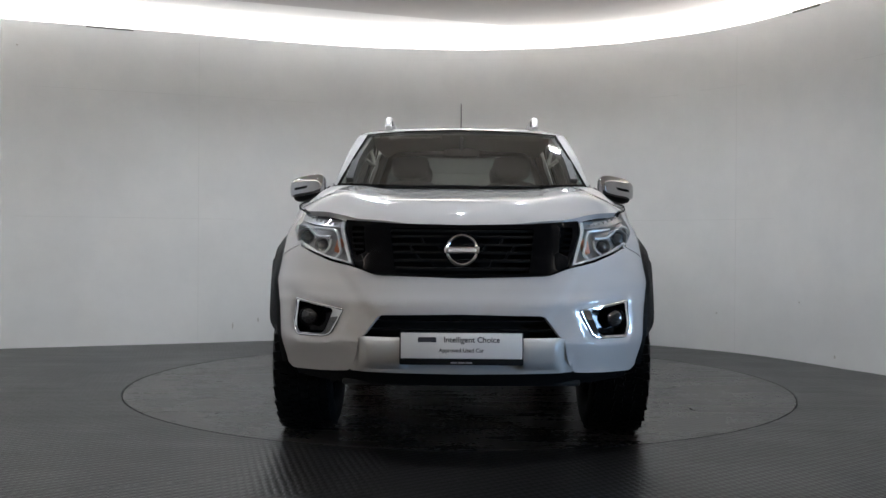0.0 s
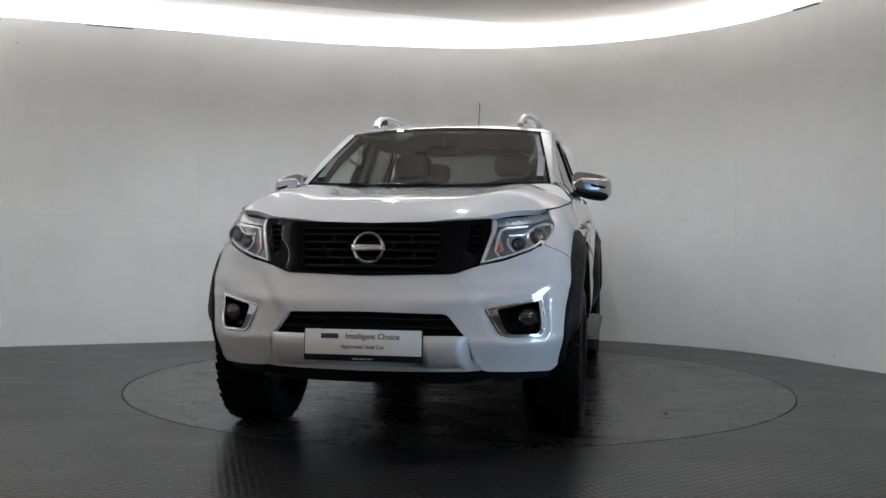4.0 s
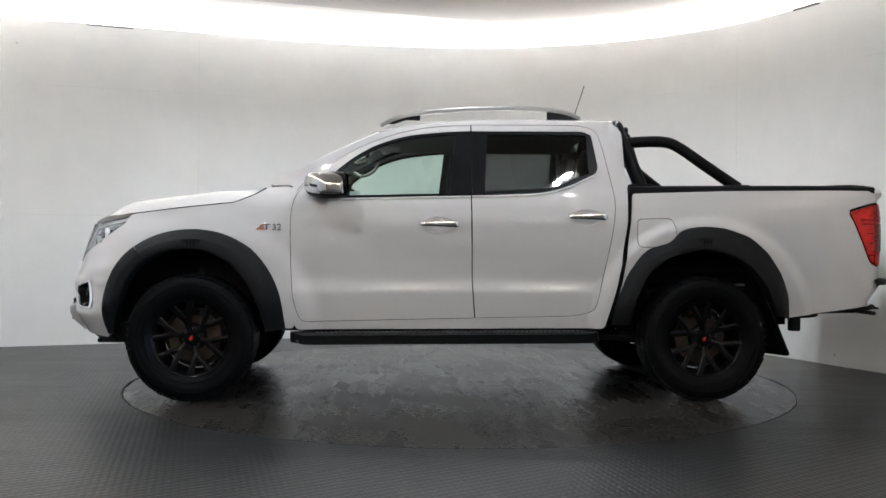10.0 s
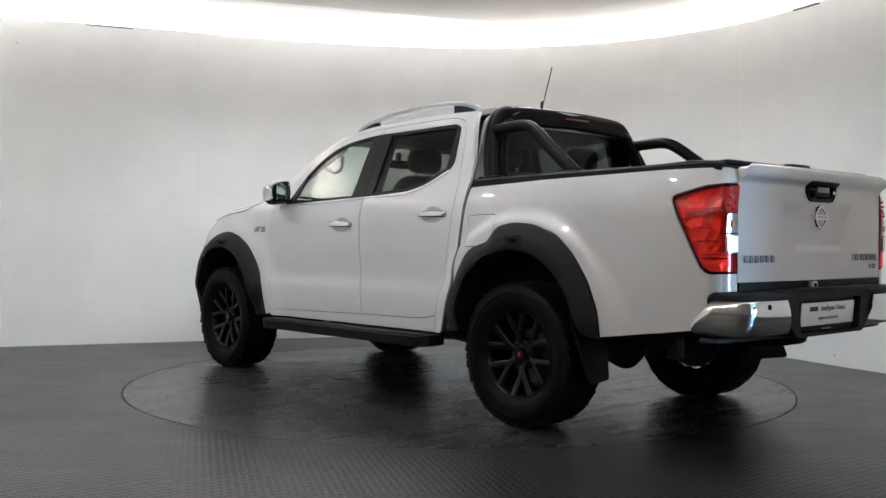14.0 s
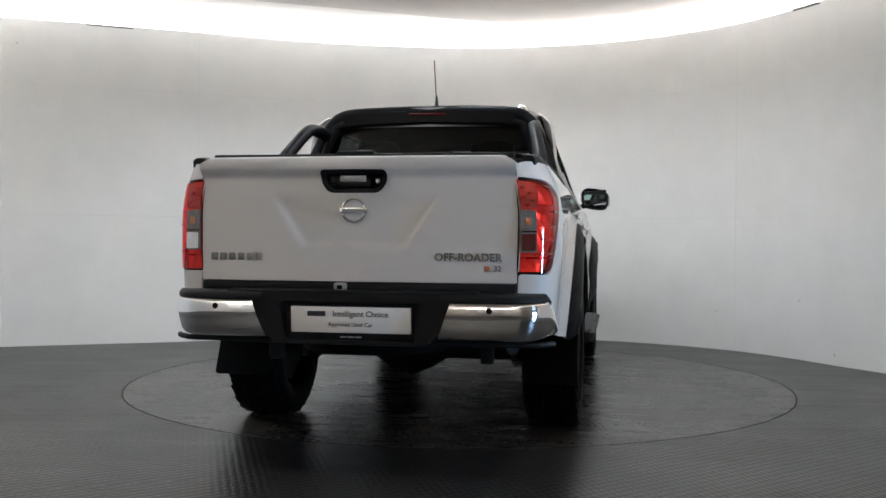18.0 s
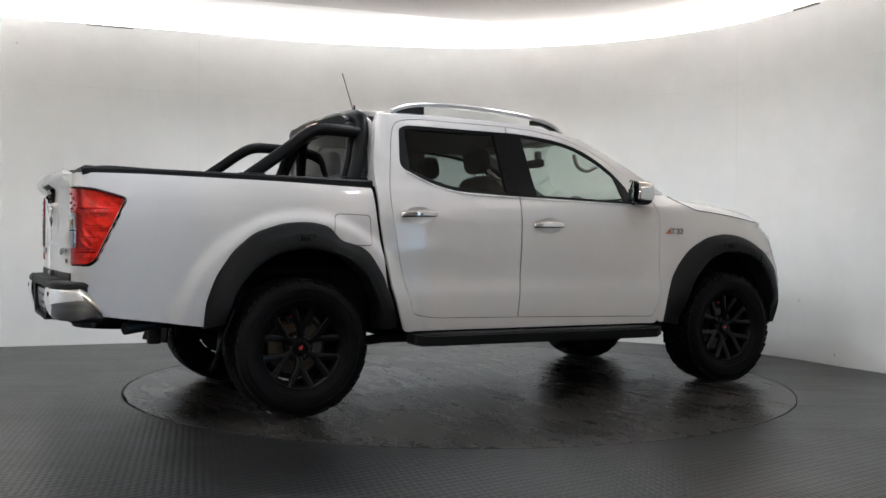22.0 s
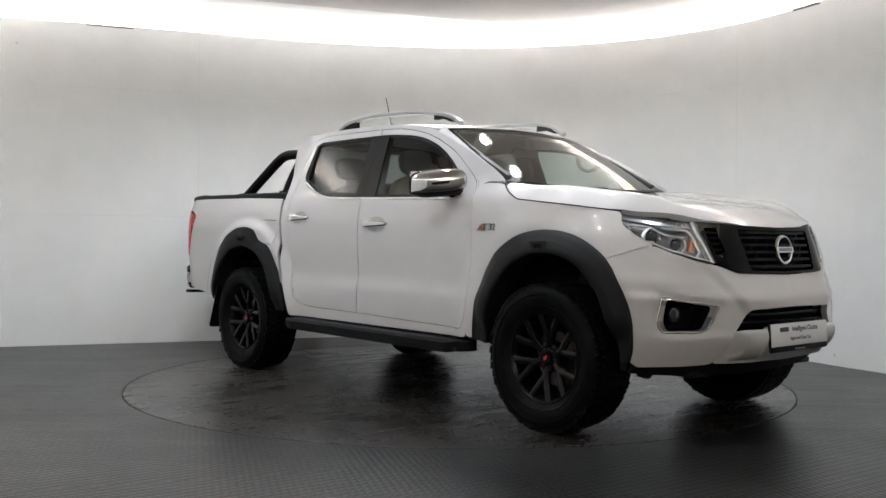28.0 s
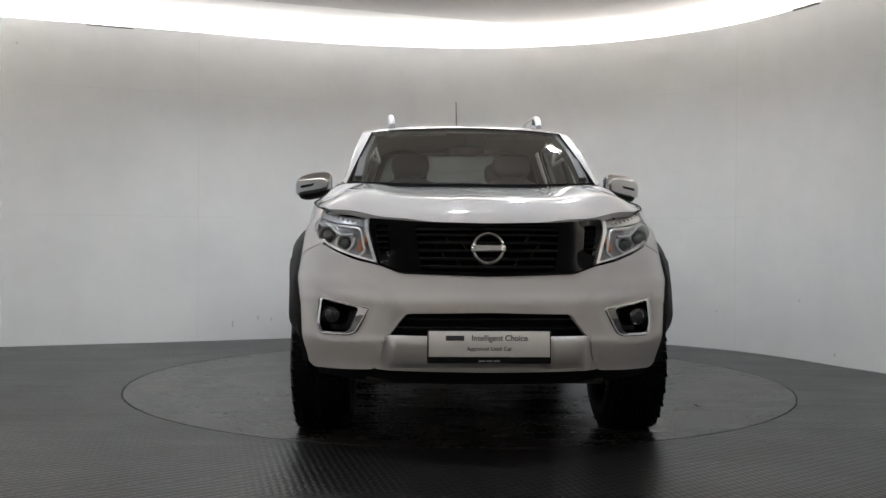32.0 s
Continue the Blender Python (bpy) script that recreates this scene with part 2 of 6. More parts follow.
def lathe(profile, n=48, axis=1):
    """A profile (radius, along) turned about the y axis (or x: 0, z: 2)."""
    rows = []
    for r, a in profile:
        t = np.linspace(0, 2 * math.pi, n, endpoint=False)
        c, s, k = np.cos(t) * r, np.sin(t) * r, np.full(n, a)
        rows.append(np.stack({1: (c, k, s), 0: (k, s, c), 2: (s, c, k)}[axis], -1))
    return loft(rows, True)


def block(c, size, bevel=0.006, seg=2):
    bm = bmesh.new()
    bmesh.ops.create_cube(bm, size=1.0)
    bmesh.ops.scale(bm, vec=size, verts=bm.verts)
    if bevel:
        bmesh.ops.bevel(bm, geom=list(bm.edges), offset=min(bevel, min(size) * 0.45), segments=seg, profile=0.5, affect="EDGES")
    bm.verts.index_update()
    s = Shape()
    s.add([v.co + Vector(c) for v in bm.verts], [[v.index for v in f.verts] for f in bm.faces])
    bm.free()
    return s


def joined(*shapes):
    s = Shape()
    for q in shapes:
        s.add(q.v, q.f)
    return s


def letters(body, size, m, mat, name, parent, depth=0.001, spacing=1.0, bold=0.018):
    """Words in the built-in font, each letter a mesh of its own."""
    cu = bpy.data.curves.new(name, "FONT")
    cu.body, cu.size, cu.extrude, cu.align_x, cu.space_character, cu.offset = body, size, depth, "CENTER", spacing, size * bold
    tmp = bpy.data.objects.new("tmp", cu)
    scene.collection.objects.link(tmp)
    me = bpy.data.meshes.new_from_object(tmp.evaluated_get(bpy.context.evaluated_depsgraph_get()))
    bpy.data.objects.remove(tmp)
    bpy.data.curves.remove(cu)
    v = [tuple(q.co) for q in me.vertices]
    faces = [tuple(q.vertices) for q in me.polygons]
    bpy.data.meshes.remove(me)
    root = list(range(len(v)))

    def top(i):
        while root[i] != i:
            root[i] = root[root[i]]
            i = root[i]
        return i
    for f in faces:
        for i in f[1:]:
            root[top(i)] = top(f[0])
    islands = {}
    for f in faces:
        islands.setdefault(top(f[0]), []).append(f)
    # a dot belongs to the stroke under it
    spans = sorted((min(v[i][0] for f in fs for i in f), max(v[i][0] for f in fs for i in f), key) for key, fs in islands.items())
    glyphs = []
    for x0, x1, key in spans:
        if glyphs and x0 < glyphs[-1][0] - 0.25 * (x1 - x0):
            glyphs[-1][0] = max(glyphs[-1][0], x1)
            glyphs[-1][1].extend(islands[key])
        else:
            glyphs.append([x1, list(islands[key])])
    for _, fs in glyphs:
        used = sorted({i for f in fs for i in f})
        at = {i: k for k, i in enumerate(used)}
        part("letter", Shape().add([v[i] for i in used], [tuple(at[i] for i in f) for f in fs]), mat, parent, angle=10).matrix_basis = m


# ---- the room ----
def wall_material():
    return material("wall_paint", (0.80, 0.80, 0.79), 0.6, vary=0.045, scale=1.6, bump=0.05, bump_scale=5, rough_vary=0.1)


def floor_material(name, base, pattern, rough, swell, stain=1.0, warm=0.0):
    """Dark ribbed vinyl: rows of short raised bars, worn patches and dull traffic marks."""
    m = bpy.data.materials.new(name)
    m.use_nodes = True
    nt = m.node_tree
    b = nt.nodes["Principled BSDF"]
    tc = nt.nodes.new("ShaderNodeTexCoord")
    big = nt.nodes.new("ShaderNodeTexNoise")
    big.inputs["Scale"].default_value, big.inputs["Detail"].default_value = 1.7, 3 + 3 * (stain > 1)
    fine = nt.nodes.new("ShaderNodeTexNoise")
    fine.inputs["Scale"].default_value, fine.inputs["Detail"].default_value = 34, 5
    for n in (big, fine):
        nt.links.new(tc.outputs["Object"], n.inputs["Vector"])
    add = nt.nodes.new("ShaderNodeMath")
    add.operation = "MULTIPLY_ADD"
    add.inputs[1].default_value = 0.35
    # long pale streaks across the sheet where feet and tyres have dragged
    drag = nt.nodes.new("ShaderNodeMapping")
    drag.inputs["Scale"].default_value, drag.inputs["Rotation"].default_value = (1.4, 11.0, 1.0), (0, 0, radians(8))
    streak = nt.nodes.new("ShaderNodeTexNoise")
    streak.inputs["Scale"].default_value, streak.inputs["Detail"].default_value = 1.0, 4
    nt.links.new(tc.outputs["Object"], drag.inputs["Vector"])
    nt.links.new(drag.outputs[0], streak.inputs["Vector"])
    part_of = nt.nodes.new("ShaderNodeMath")
    part_of.operation = "MULTIPLY_ADD"
    part_of.inputs[1].default_value = 0.45
    nt.links.new(streak.outputs["Fac"], part_of.inputs[0])
    half = nt.nodes.new("ShaderNodeMath")
    half.operation = "MULTIPLY_ADD"
    half.inputs[1].default_value, half.inputs[2].default_value = 0.6, -0.03
    nt.links.new(big.outputs["Fac"], half.inputs[0])
    nt.links.new(half.outputs[0], part_of.inputs[2])
    nt.links.new(fine.outputs["Fac"], add.inputs[0])
    nt.links.new(part_of.outputs[0], add.inputs[2])
    ramp = nt.nodes.new("ShaderNodeValToRGB")
    e = ramp.color_ramp.elements
    e[0].position, e[1].position = 0.45, 0.95
    e[0].color = (*[c * (1 - 0.28 * stain) for c in base], 1)
    e[1].color = (*[c * (1 + 0.35 * stain + warm * k) for c, k in zip(base, (0.25, 0.08, -0.12))], 1)
    nt.links.new(add.outputs[0], ramp.inputs[0])
    rr = nt.nodes.new("ShaderNodeMapRange")
    rr.inputs["From Min"].default_value, rr.inputs["From Max"].default_value = 0.45, 0.95
    rr.inputs["To Min"].default_value, rr.inputs["To Max"].default_value = rough - 0.05 * stain, rough + 0.08 * stain
    nt.links.new(add.outputs[0], rr.inputs["Value"])
    nt.links.new(rr.outputs[0], b.inputs["Roughness"])
    b.inputs["Specular IOR Level"].default_value = 0.30
    mp = nt.nodes.new("ShaderNodeMapping")
    mp.inputs["Rotation"].default_value = (0, 0, radians(66.7))
    nt.links.new(tc.outputs["Object"], mp.inputs["Vector"])
    mp.inputs["Scale"].default_value = (1 / 0.030, 1 / 0.050, 1.0)
    cell = nt.nodes.new("ShaderNodeTexVoronoi")
    cell.voronoi_dimensions = "2D"
    cell.inputs["Scale"].default_value, cell.inputs["Randomness"].default_value = 1.0, 0.12
    nt.links.new(mp.outputs[0], cell.inputs["Vector"])
    br = nt.nodes.new("ShaderNodeMapRange")
    br.inputs["From Min"].default_value, br.inputs["From Max"].default_value = 0.22, 0.46
    br.inputs["To Min"].default_value, br.inputs["To Max"].default_value = 1.0, 0.0
    nt.links.new(cell.outputs["Distance"], br.inputs["Value"])
    groove = nt.nodes.new("ShaderNodeMix")
    groove.data_type, groove.blend_type = "RGBA", "MULTIPLY"
    groove.inputs["Factor"].default_value = min(1.0, pattern)
    soft = nt.nodes.new("ShaderNodeMapRange")
    soft.inputs["To Min"].default_value, soft.inputs["To Max"].default_value = 0.70, 1.12
    nt.links.new(br.outputs[0], soft.inputs["Value"])
    nt.links.new(ramp.outputs[0], groove.inputs[6])
    nt.links.new(soft.outputs[0], groove.inputs[7])
    nt.links.new(groove.outputs[2], b.inputs["Base Color"])
    bp = nt.nodes.new("ShaderNodeBump")
    bp.inputs["Strength"].default_value, bp.inputs["Distance"].default_value = pattern, 0.004
    nt.links.new(br.outputs[0], bp.inputs["Height"])
    slow = nt.nodes.new("ShaderNodeTexNoise")
    slow.inputs["Scale"].default_value, slow.inputs["Detail"].default_value = 3.0, 1
    nt.links.new(tc.outputs["Object"], slow.inputs["Vector"])
    bp2 = nt.nodes.new("ShaderNodeBump")
    bp2.inputs["Strength"].default_value, bp2.inputs["Distance"].default_value = swell, 0.01
    nt.links.new(slow.outputs["Fac"], bp2.inputs["Height"])
    nt.links.new(bp.outputs[0], bp2.inputs["Normal"])
    nt.links.new(bp2.outputs[0], b.inputs["Normal"])
    return m


WALL = wall_material()
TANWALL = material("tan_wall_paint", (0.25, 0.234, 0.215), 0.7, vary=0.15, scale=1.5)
CEIL = material("ceiling_paint", (0.64, 0.585, 0.52), 0.8, vary=0.02, scale=2.0)
FLOOR = floor_material("ribbed_vinyl", (0.0150, 0.0144, 0.0139), 0.28, 0.32, 0.02)
DECK = floor_material("turntable_vinyl", (0.0240, 0.0228, 0.0212), 0.10, 0.27, 0.04, 0.70, 0.75)
GAPDARK = material("dark_gap", (0.006, 0.006, 0.006), 0.8)
LED = material("warm_white_led", (1.0, 0.98, 0.955), emit=COVE)
FAR_LED = material("warm_white_led_far", (1.0, 0.98, 0.955), emit=FAR_COVE)
TUBE = material("fill_bulb", (1.0, 0.98, 0.95), emit=LAMP)
WARMTUBE = material("warm_tube", (1.0, 0.89, 0.75), emit=86.0)
SKYLIGHT = material("daylight", (0.50, 0.73, 1.0), emit=DAY)

# the wall's line on the floor, going round the room clockwise as seen from above, from the left jamb
WALL_LINE = smooth_path([(-4.09, 1.845), (-3.43, 2.09), (-2.96, 2.26), (-2.47, 2.44), (-1.81, 2.71), (-0.95, 2.98), (0.05, 3.09), (0.9, 2.98),
                         (1.6, 2.72), (2.14, 2.35), (2.55, 1.93), (2.86, 1.40), (3.08, 0.84), (3.25, 0.45), (3.5, -0.5), (3.65, -1.6)], 6)
WALL_BACK = smooth_path([(3.65, -4.3), (3.5, -5.6), (3.0, -7.2), (1.8, -8.5), (0, -9.1), (-2.0, -8.8), (-3.2, -7.8)], 6)
WALL_WEST = smooth_path([(-3.2, -7.8), (-3.9, -6.8), (-4.5, -5.2), (-4.85, -2.6), (-4.75, -0.2), (-4.55, 1.2)], 6)
RIM_Z, CEIL_Z = 2.975, 3.17


def curved_wall(line, z0, z1, thick, name, mat=None, label="smooth white painted curved studio wall"):
    """A wall of real thickness along a line; its room side is the line itself (room on the right hand)."""
    p = np.array(line)
    d = np.gradient(p, axis=0)
    d /= np.linalg.norm(d, axis=1)[:, None]
    o = p + np.stack([-d[:, 1], d[:, 0]], -1) * thick
    rows = []
    for a, b in zip(p, o):
        rows.append([(a[0], a[1], z0), (a[0], a[1], z1), (b[0], b[1], z1), (b[0], b[1], z0)])
    ob = new(name, loft(rows, True, True).mesh(name, mat or WALL, 40))
    return tagged(ob, label, "wall", kind="structure")


def room():
    curved_wall(WALL_LINE, 0, RIM_Z, 0.10, "wall_north")
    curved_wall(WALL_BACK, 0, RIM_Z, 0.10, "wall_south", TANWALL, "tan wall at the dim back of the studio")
    curved_wall(WALL_WEST, 0, RIM_Z, 0.10, "wall_west")
    # the right-hand wall with its doorway
    for a, b, z0, z1 in ((-1.6, -3.5, 0, RIM_Z), (-3.5, -4.3, 2.10, RIM_Z)):
        curved_wall(np.linspace((3.65, a), (3.65, b), 4), z0, z1, 0.10, "wall_east")
    curved_wall(np.linspace((-4.55, 1.2), (-4.09, 1.845), 4), 0, RIM_Z, 0.10, "wall_west")
    # upper wall behind the cove, and the ceiling
    outer = [np.array(WALL_LINE), np.linspace((3.65, -1.6), (3.65, -4.3), 8)[1:-1], np.array(WALL_BACK), np.array(WALL_WEST)[1:], np.linspace((-4.55, 1.2), (-4.09, 1.845), 4)[1:-1]]
    ring = np.vstack(outer)
    d = np.roll(ring, -1, 0) - np.roll(ring, 1, 0)
    d /= np.linalg.norm(d, axis=1)[:, None]
    nrm = np.stack([-d[:, 1], d[:, 0]], -1)
    far = ring + nrm * 0.34
    ceil = Shape()
    n = len(ring)
    ceil.add([(x, y, CEIL_Z) for x, y in far] + [(x, y, CEIL_Z + 0.1) for x, y in far], [tuple(range(n)), tuple(range(2 * n - 1, n - 1, -1))] + [(i, i + n, (i + 1) % n + n, (i + 1) % n) for i in range(n)])
    tagged(new("ceiling", ceil.mesh("ceiling", CEIL)), "cream painted flat ceiling lit by the cove", "ceiling", kind="structure")
    rows = [[(a[0], a[1], RIM_Z - 0.05) for a in ring + nrm * 0.1], [(a[0], a[1], RIM_Z - 0.05) for a in far], [(a[0], a[1], CEIL_Z) for a in far]]
    shelf = loft([list(r) for r in zip(*rows)] + [[r[0] for r in rows]])
    tagged(new("cove_shelf", shelf.mesh("cove_shelf", CEIL)), "white plaster ledge behind the top of the wall", "cove", kind="structure")
    # the strip behind the far wall's top has its own strength, tuned for that wall
    near, back = ring + nrm * 0.168, ring + nrm * 0.176
    sel = np.array([1.75 < y and -4.15 < x < 2.35 for x, y in ring])
    first = int(np.argmax(sel))
    order = [(first + i) % len(ring) for i in range(len(ring))]
    count = int(sel.sum())
    for idx, mat, label in ((order[:count], FAR_LED, "light strip hidden in the cove over the far wall, strength set apart"), (order[count - 1:] + order[:1], LED, "glowing warm white light strip hidden in the cove")):
        strip = loft([[(near[i][0], near[i][1], RIM_Z - 0.012), (back[i][0], back[i][1], RIM_Z + 0.030)] for i in idx])
        tagged(new("led_strip", strip.mesh("led_strip", mat)), label, "light strip")
    # floor with a round pit for the turntable
    flo = Shape()
    k = 96
    t = np.linspace(0, 2 * math.pi, k, endpoint=False)
    inner = [(2.259 * math.cos(q), 2.259 * math.sin(q), 0.0) for q in t]
    outr = [(9 * math.cos(q), -3 + 9.5 * math.sin(q), 0.0) for q in t]
    low = [(x, y, -0.06) for x, y, z in inner]
    flo.add(inner + outr + low, [(i, i + k, (i + 1) % k + k, (i + 1) % k) for i in range(k)] + [(i, (i + 1) % k, (i + 1) % k + 2 * k, i + 2 * k) for i in range(k)])
    flo.f = [tuple(reversed(q)) for q in flo.f]
    tagged(new("floor", flo.mesh("floor", FLOOR)), "dark grey ribbed vinyl floor, worn and slightly glossy", "floor", kind="structure")
    pit = Shape().add([(x, y, -0.055) for x, y, z in inner], [tuple(range(k))])
    tagged(new("pit_floor", pit.mesh("pit_floor", GAPDARK)), "dark pit under the turntable", "floor", kind="structure")
    # unseen can spotlights, added as fill, and a row of tubes towards the back
    can = lathe([(0.0, 0.19), (0.085, 0.19), (0.085, 0.0), (0.078, 0.0), (0.074, 0.030), (0.0, 0.033)], 28, 2)
    disc = lathe([(0.045, 0.026), (0.0, 0.026)], 24, 2)
    for x, y in FILL_SPOTS:
        lamp = empty("spotlight", pose(x, y, CEIL_Z - 0.19))
        part("can", can, CEIL, lamp, "pale round can")
        part("bulb", disc, TUBE, lamp, "glowing bulb of the added fill light")
        tagged(lamp, "unseen round ceiling spotlight, lit, added as fill light", "spotlight", group="ceiling spotlights over the turntable")
    for x, y in TUBES:
        lamp = empty("tube_light", pose(x, y, 2.62))
        part("housing", block((0, 0, 0.03), (1.0, 0.07, 0.04), 0.01), CEIL, lamp)
        part("tube", tube([(-0.48, 0, 0), (0.48, 0, 0)], 0.016), WARMTUBE, lamp)
        for dx in (-0.35, 0.35):
            part("drop_rod", tube([(dx, 0, 0.04), (dx, 0, CEIL_Z - 2.62)], 0.006, up=(1, 0, 0)), CEIL, lamp)
        tagged(lamp, "hanging warm white tube light, lit", "tube light", group="tube lights at the back of the studio")
    # unseen passage, added to narrow the daylight, slants from the doorway to its bright end
    near, far = ((3.84, -3.45), (3.84, -4.40)), ((8.2, -5.05), (8.2, -6.75))
    for a, b in zip(near, far):
        curved_wall(np.linspace(a, b, 4) if a[1] > -4 else np.linspace(b, a, 4), 0, 2.4, 0.1, "wall_passage", TANWALL, "unseen plain passage wall, added to narrow the daylight")
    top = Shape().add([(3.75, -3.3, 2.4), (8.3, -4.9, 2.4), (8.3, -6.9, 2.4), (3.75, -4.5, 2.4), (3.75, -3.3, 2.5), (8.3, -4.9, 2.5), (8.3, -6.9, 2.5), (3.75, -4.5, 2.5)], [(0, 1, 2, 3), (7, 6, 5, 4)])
    tagged(new("ceiling_passage", top.mesh("ceiling_passage", TANWALL)), "unseen plain passage ceiling, added to narrow the daylight", "ceiling", kind="structure")
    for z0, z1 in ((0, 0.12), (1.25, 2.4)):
        curved_wall(np.linspace((8.2, -4.9), (8.2, -6.15), 4), z0, z1, 0.04, "wall_passage", TANWALL, "unseen plain wall, added to frame the bright window")
    curved_wall(np.linspace((8.2, -6.15), (8.2, -6.9), 3), 0, 2.4, 0.04, "wall_passage", TANWALL, "unseen plain wall, added beside the bright window to limit it")
    sky = Shape().add([(8.25, -4.95, 0.12), (8.25, -6.15, 0.12), (8.25, -6.15, 1.25), (8.25, -4.95, 1.25)], [(0, 1, 2, 3)])
    tagged(new("backdrop", sky.mesh("backdrop", SKYLIGHT)), "bright daylight in the window at the end of the passage", "backdrop", kind="structure")


room()


def passage_door():
    """An unseen plain sliding door on the far side of the wall, added to cut off the daylight; it stands open at first
    and is drawn shut later on.
    """
    ob = empty("unseen_sliding_door")
    part("leaf", block((0, 0, 1.06), (0.035, 0.86, 2.10), 0.004), TANWALL, ob, "plain tan door leaf")
    part("pull_bar", tube([(-0.035, -0.36, 0.95), (-0.035, -0.36, 1.20)], 0.010, up=(1, 0, 0)), TRIM, ob, "dark pull bar")
    return tagged(ob, "unseen plain tan sliding door, added to cut off the daylight later", "door")


PASSAGE_DOOR = passage_door()


def floor_extras():
    # two overlapping sheets of the same vinyl in the foreground, 4 mm proud
    for name, poly in (("floor_sheet", [(-1.42, -2.98), (3.2, -1.50), (4.6, -3.2), (3.4, -7.0), (-0.1, -6.8)]), ("floor_sheet", [(-1.43, -2.975), (-0.11, -6.8), (-3.4, -7.2), (-4.6, -4.6), (-4.2, -3.86)])):
        s = panel(poly, lambda x, y: np.stack([x, y, 0 * x + 0.0045], -1), (0, 0, 1), res=3.0, depth=0.0046, edge=5.0)
        tagged(new(name, s.mesh(name, FLOOR)), "dark grey ribbed vinyl floor sheet with a straight edge", "floor", kind="structure")


def wall_details():
    """Joints between the wall boards, dark strips for shaded gaps under the cove's lip, and scuffs."""
    p = np.array(WALL_LINE)
    run = np.concatenate([[0], np.cumsum(np.linalg.norm(np.diff(p, axis=0), axis=1))])
    d = np.gradient(p, axis=0)
    d /= np.linalg.norm(d, axis=1)[:, None]
    nrm = np.stack([d[:, 1], -d[:, 0]], -1)

    def at(x_or_run, off=0.002):
        q = np.array([np.interp(x_or_run, run, p[:, j]) for j in (0, 1)])
        n = np.array([np.interp(x_or_run, run, nrm[:, j]) for j in (0, 1)])
        return q + n * off

    def r_of(x, y):
        return float(run[np.argmin(np.hypot(p[:, 0] - x, p[:, 1] - y))])

    def ribbon(name, r0, r1, z0, z1, h, mat, label, off=0.0025):
        n = max(2, int(abs(r1 - r0) / 0.08))
        rows = []
        for k in np.linspace(0, 1, n):
            a, b = at(r0 + (r1 - r0) * k, off), at(r0 + (r1 - r0) * k, -0.001)
            z = z0 + (z1 - z0) * k
            rows.append([(b[0], b[1], z - h / 2), (a[0], a[1], z - h / 2), (a[0], a[1], z + h / 2), (b[0], b[1], z + h / 2)])
        s = loft(rows, True, True)
        return tagged(new(name, s.mesh(name, mat)), label, "wall joint", kind="structure")
    end = run[-1]
    for a, b, z in ((r_of(-3.9, 1.92), r_of(-1.46, 2.82), 2.385), (r_of(1.86, 2.54), r_of(2.13, 2.36), 2.41), (r_of(2.3, 2.2), r_of(2.6, 1.9), 2.43), (r_of(3.1, 0.75), r_of(3.4, 0.0), 2.44),
                    (r_of(-4.0, 1.88), r_of(-2.2, 2.55), 1.20), (r_of(1.7, 2.65), r_of(2.75, 1.62), 1.215)):
        ribbon("wall_joint", a, b, z, z, 0.004, JOINT, "faint filled joint between wall boards")
    for x, y in ((-2.492, 2.432), (2.551, 1.928)):
        r = r_of(x, y)
        a, b = at(r - 0.002, 0.0012), at(r + 0.002, 0.0012)
        c, e = at(r - 0.002, -0.002), at(r + 0.002, -0.002)
        s = loft([[(c[0], c[1], z), (a[0], a[1], z), (b[0], b[1], z), (e[0], e[1], z)] for z in (0.02, RIM_Z - 0.08)], True, True)
        tagged(new("wall_joint", s.mesh("wall_joint", JOINT)), "faint upright joint between wall boards", "wall joint", kind="structure")
    # dark strips on the wall stand in for the shade in two gaps
    ribbon("lip_gap_shade", r_of(-3.39, 2.10), r_of(-3.06, 2.22), RIM_Z - 0.012, RIM_Z - 0.016, 0.010, SHADOWGAP, "dark strip for the shade of a gap under the cove lip", 0.004)
    ribbon("lip_gap_shade", r_of(2.864, 1.39), r_of(2.99, 1.08), RIM_Z - 0.004, RIM_Z - 0.010, 0.020, SHADOWGAP, "dark strip for the shade of a gap under the cove lip", 0.004)
    rng = random.Random(11)
    for x, y, z, w, h in ((3.032, 0.963, 0.083, 0.012, 0.02), (-3.924, 1.907, 2.75, 0.015, 0.012), (-2.135, 2.577, 0.16, 0.008, 0.045), (-1.915, 2.667, 0.21, 0.008, 0.035), (-1.80, 2.71, 0.20, 0.006, 0.03), (2.9, 1.3, 0.5, 0.01, 0.012), (2.40, 2.1, 0.35, 0.012, 0.008)):
        q, n = at(r_of(x, y), 0.001), at(r_of(x, y), 0.0)
        t = np.array([np.interp(r_of(x, y), run, d[:, j]) for j in (0, 1)])
        ring = [(q[0] + t[0] * w * math.cos(a) * rng.uniform(0.6, 1), q[1] + t[1] * w * math.cos(a), z + h * math.sin(a) * rng.uniform(0.6, 1)) for a in np.linspace(0, 2 * math.pi, 9, endpoint=False)]
        tagged(new("scuff_mark", Shape().add(ring, [tuple(range(9))]).mesh("scuff_mark", SCUFF)), "small grey scuff on the white wall", "scuff", kind="structure")
    # the beige ceiling board ends at a slanting edge short of the cove
    a, b = np.array([-1.75, 1.97]), np.array([0.62, 2.82])
    t = (b - a) / np.linalg.norm(b - a)
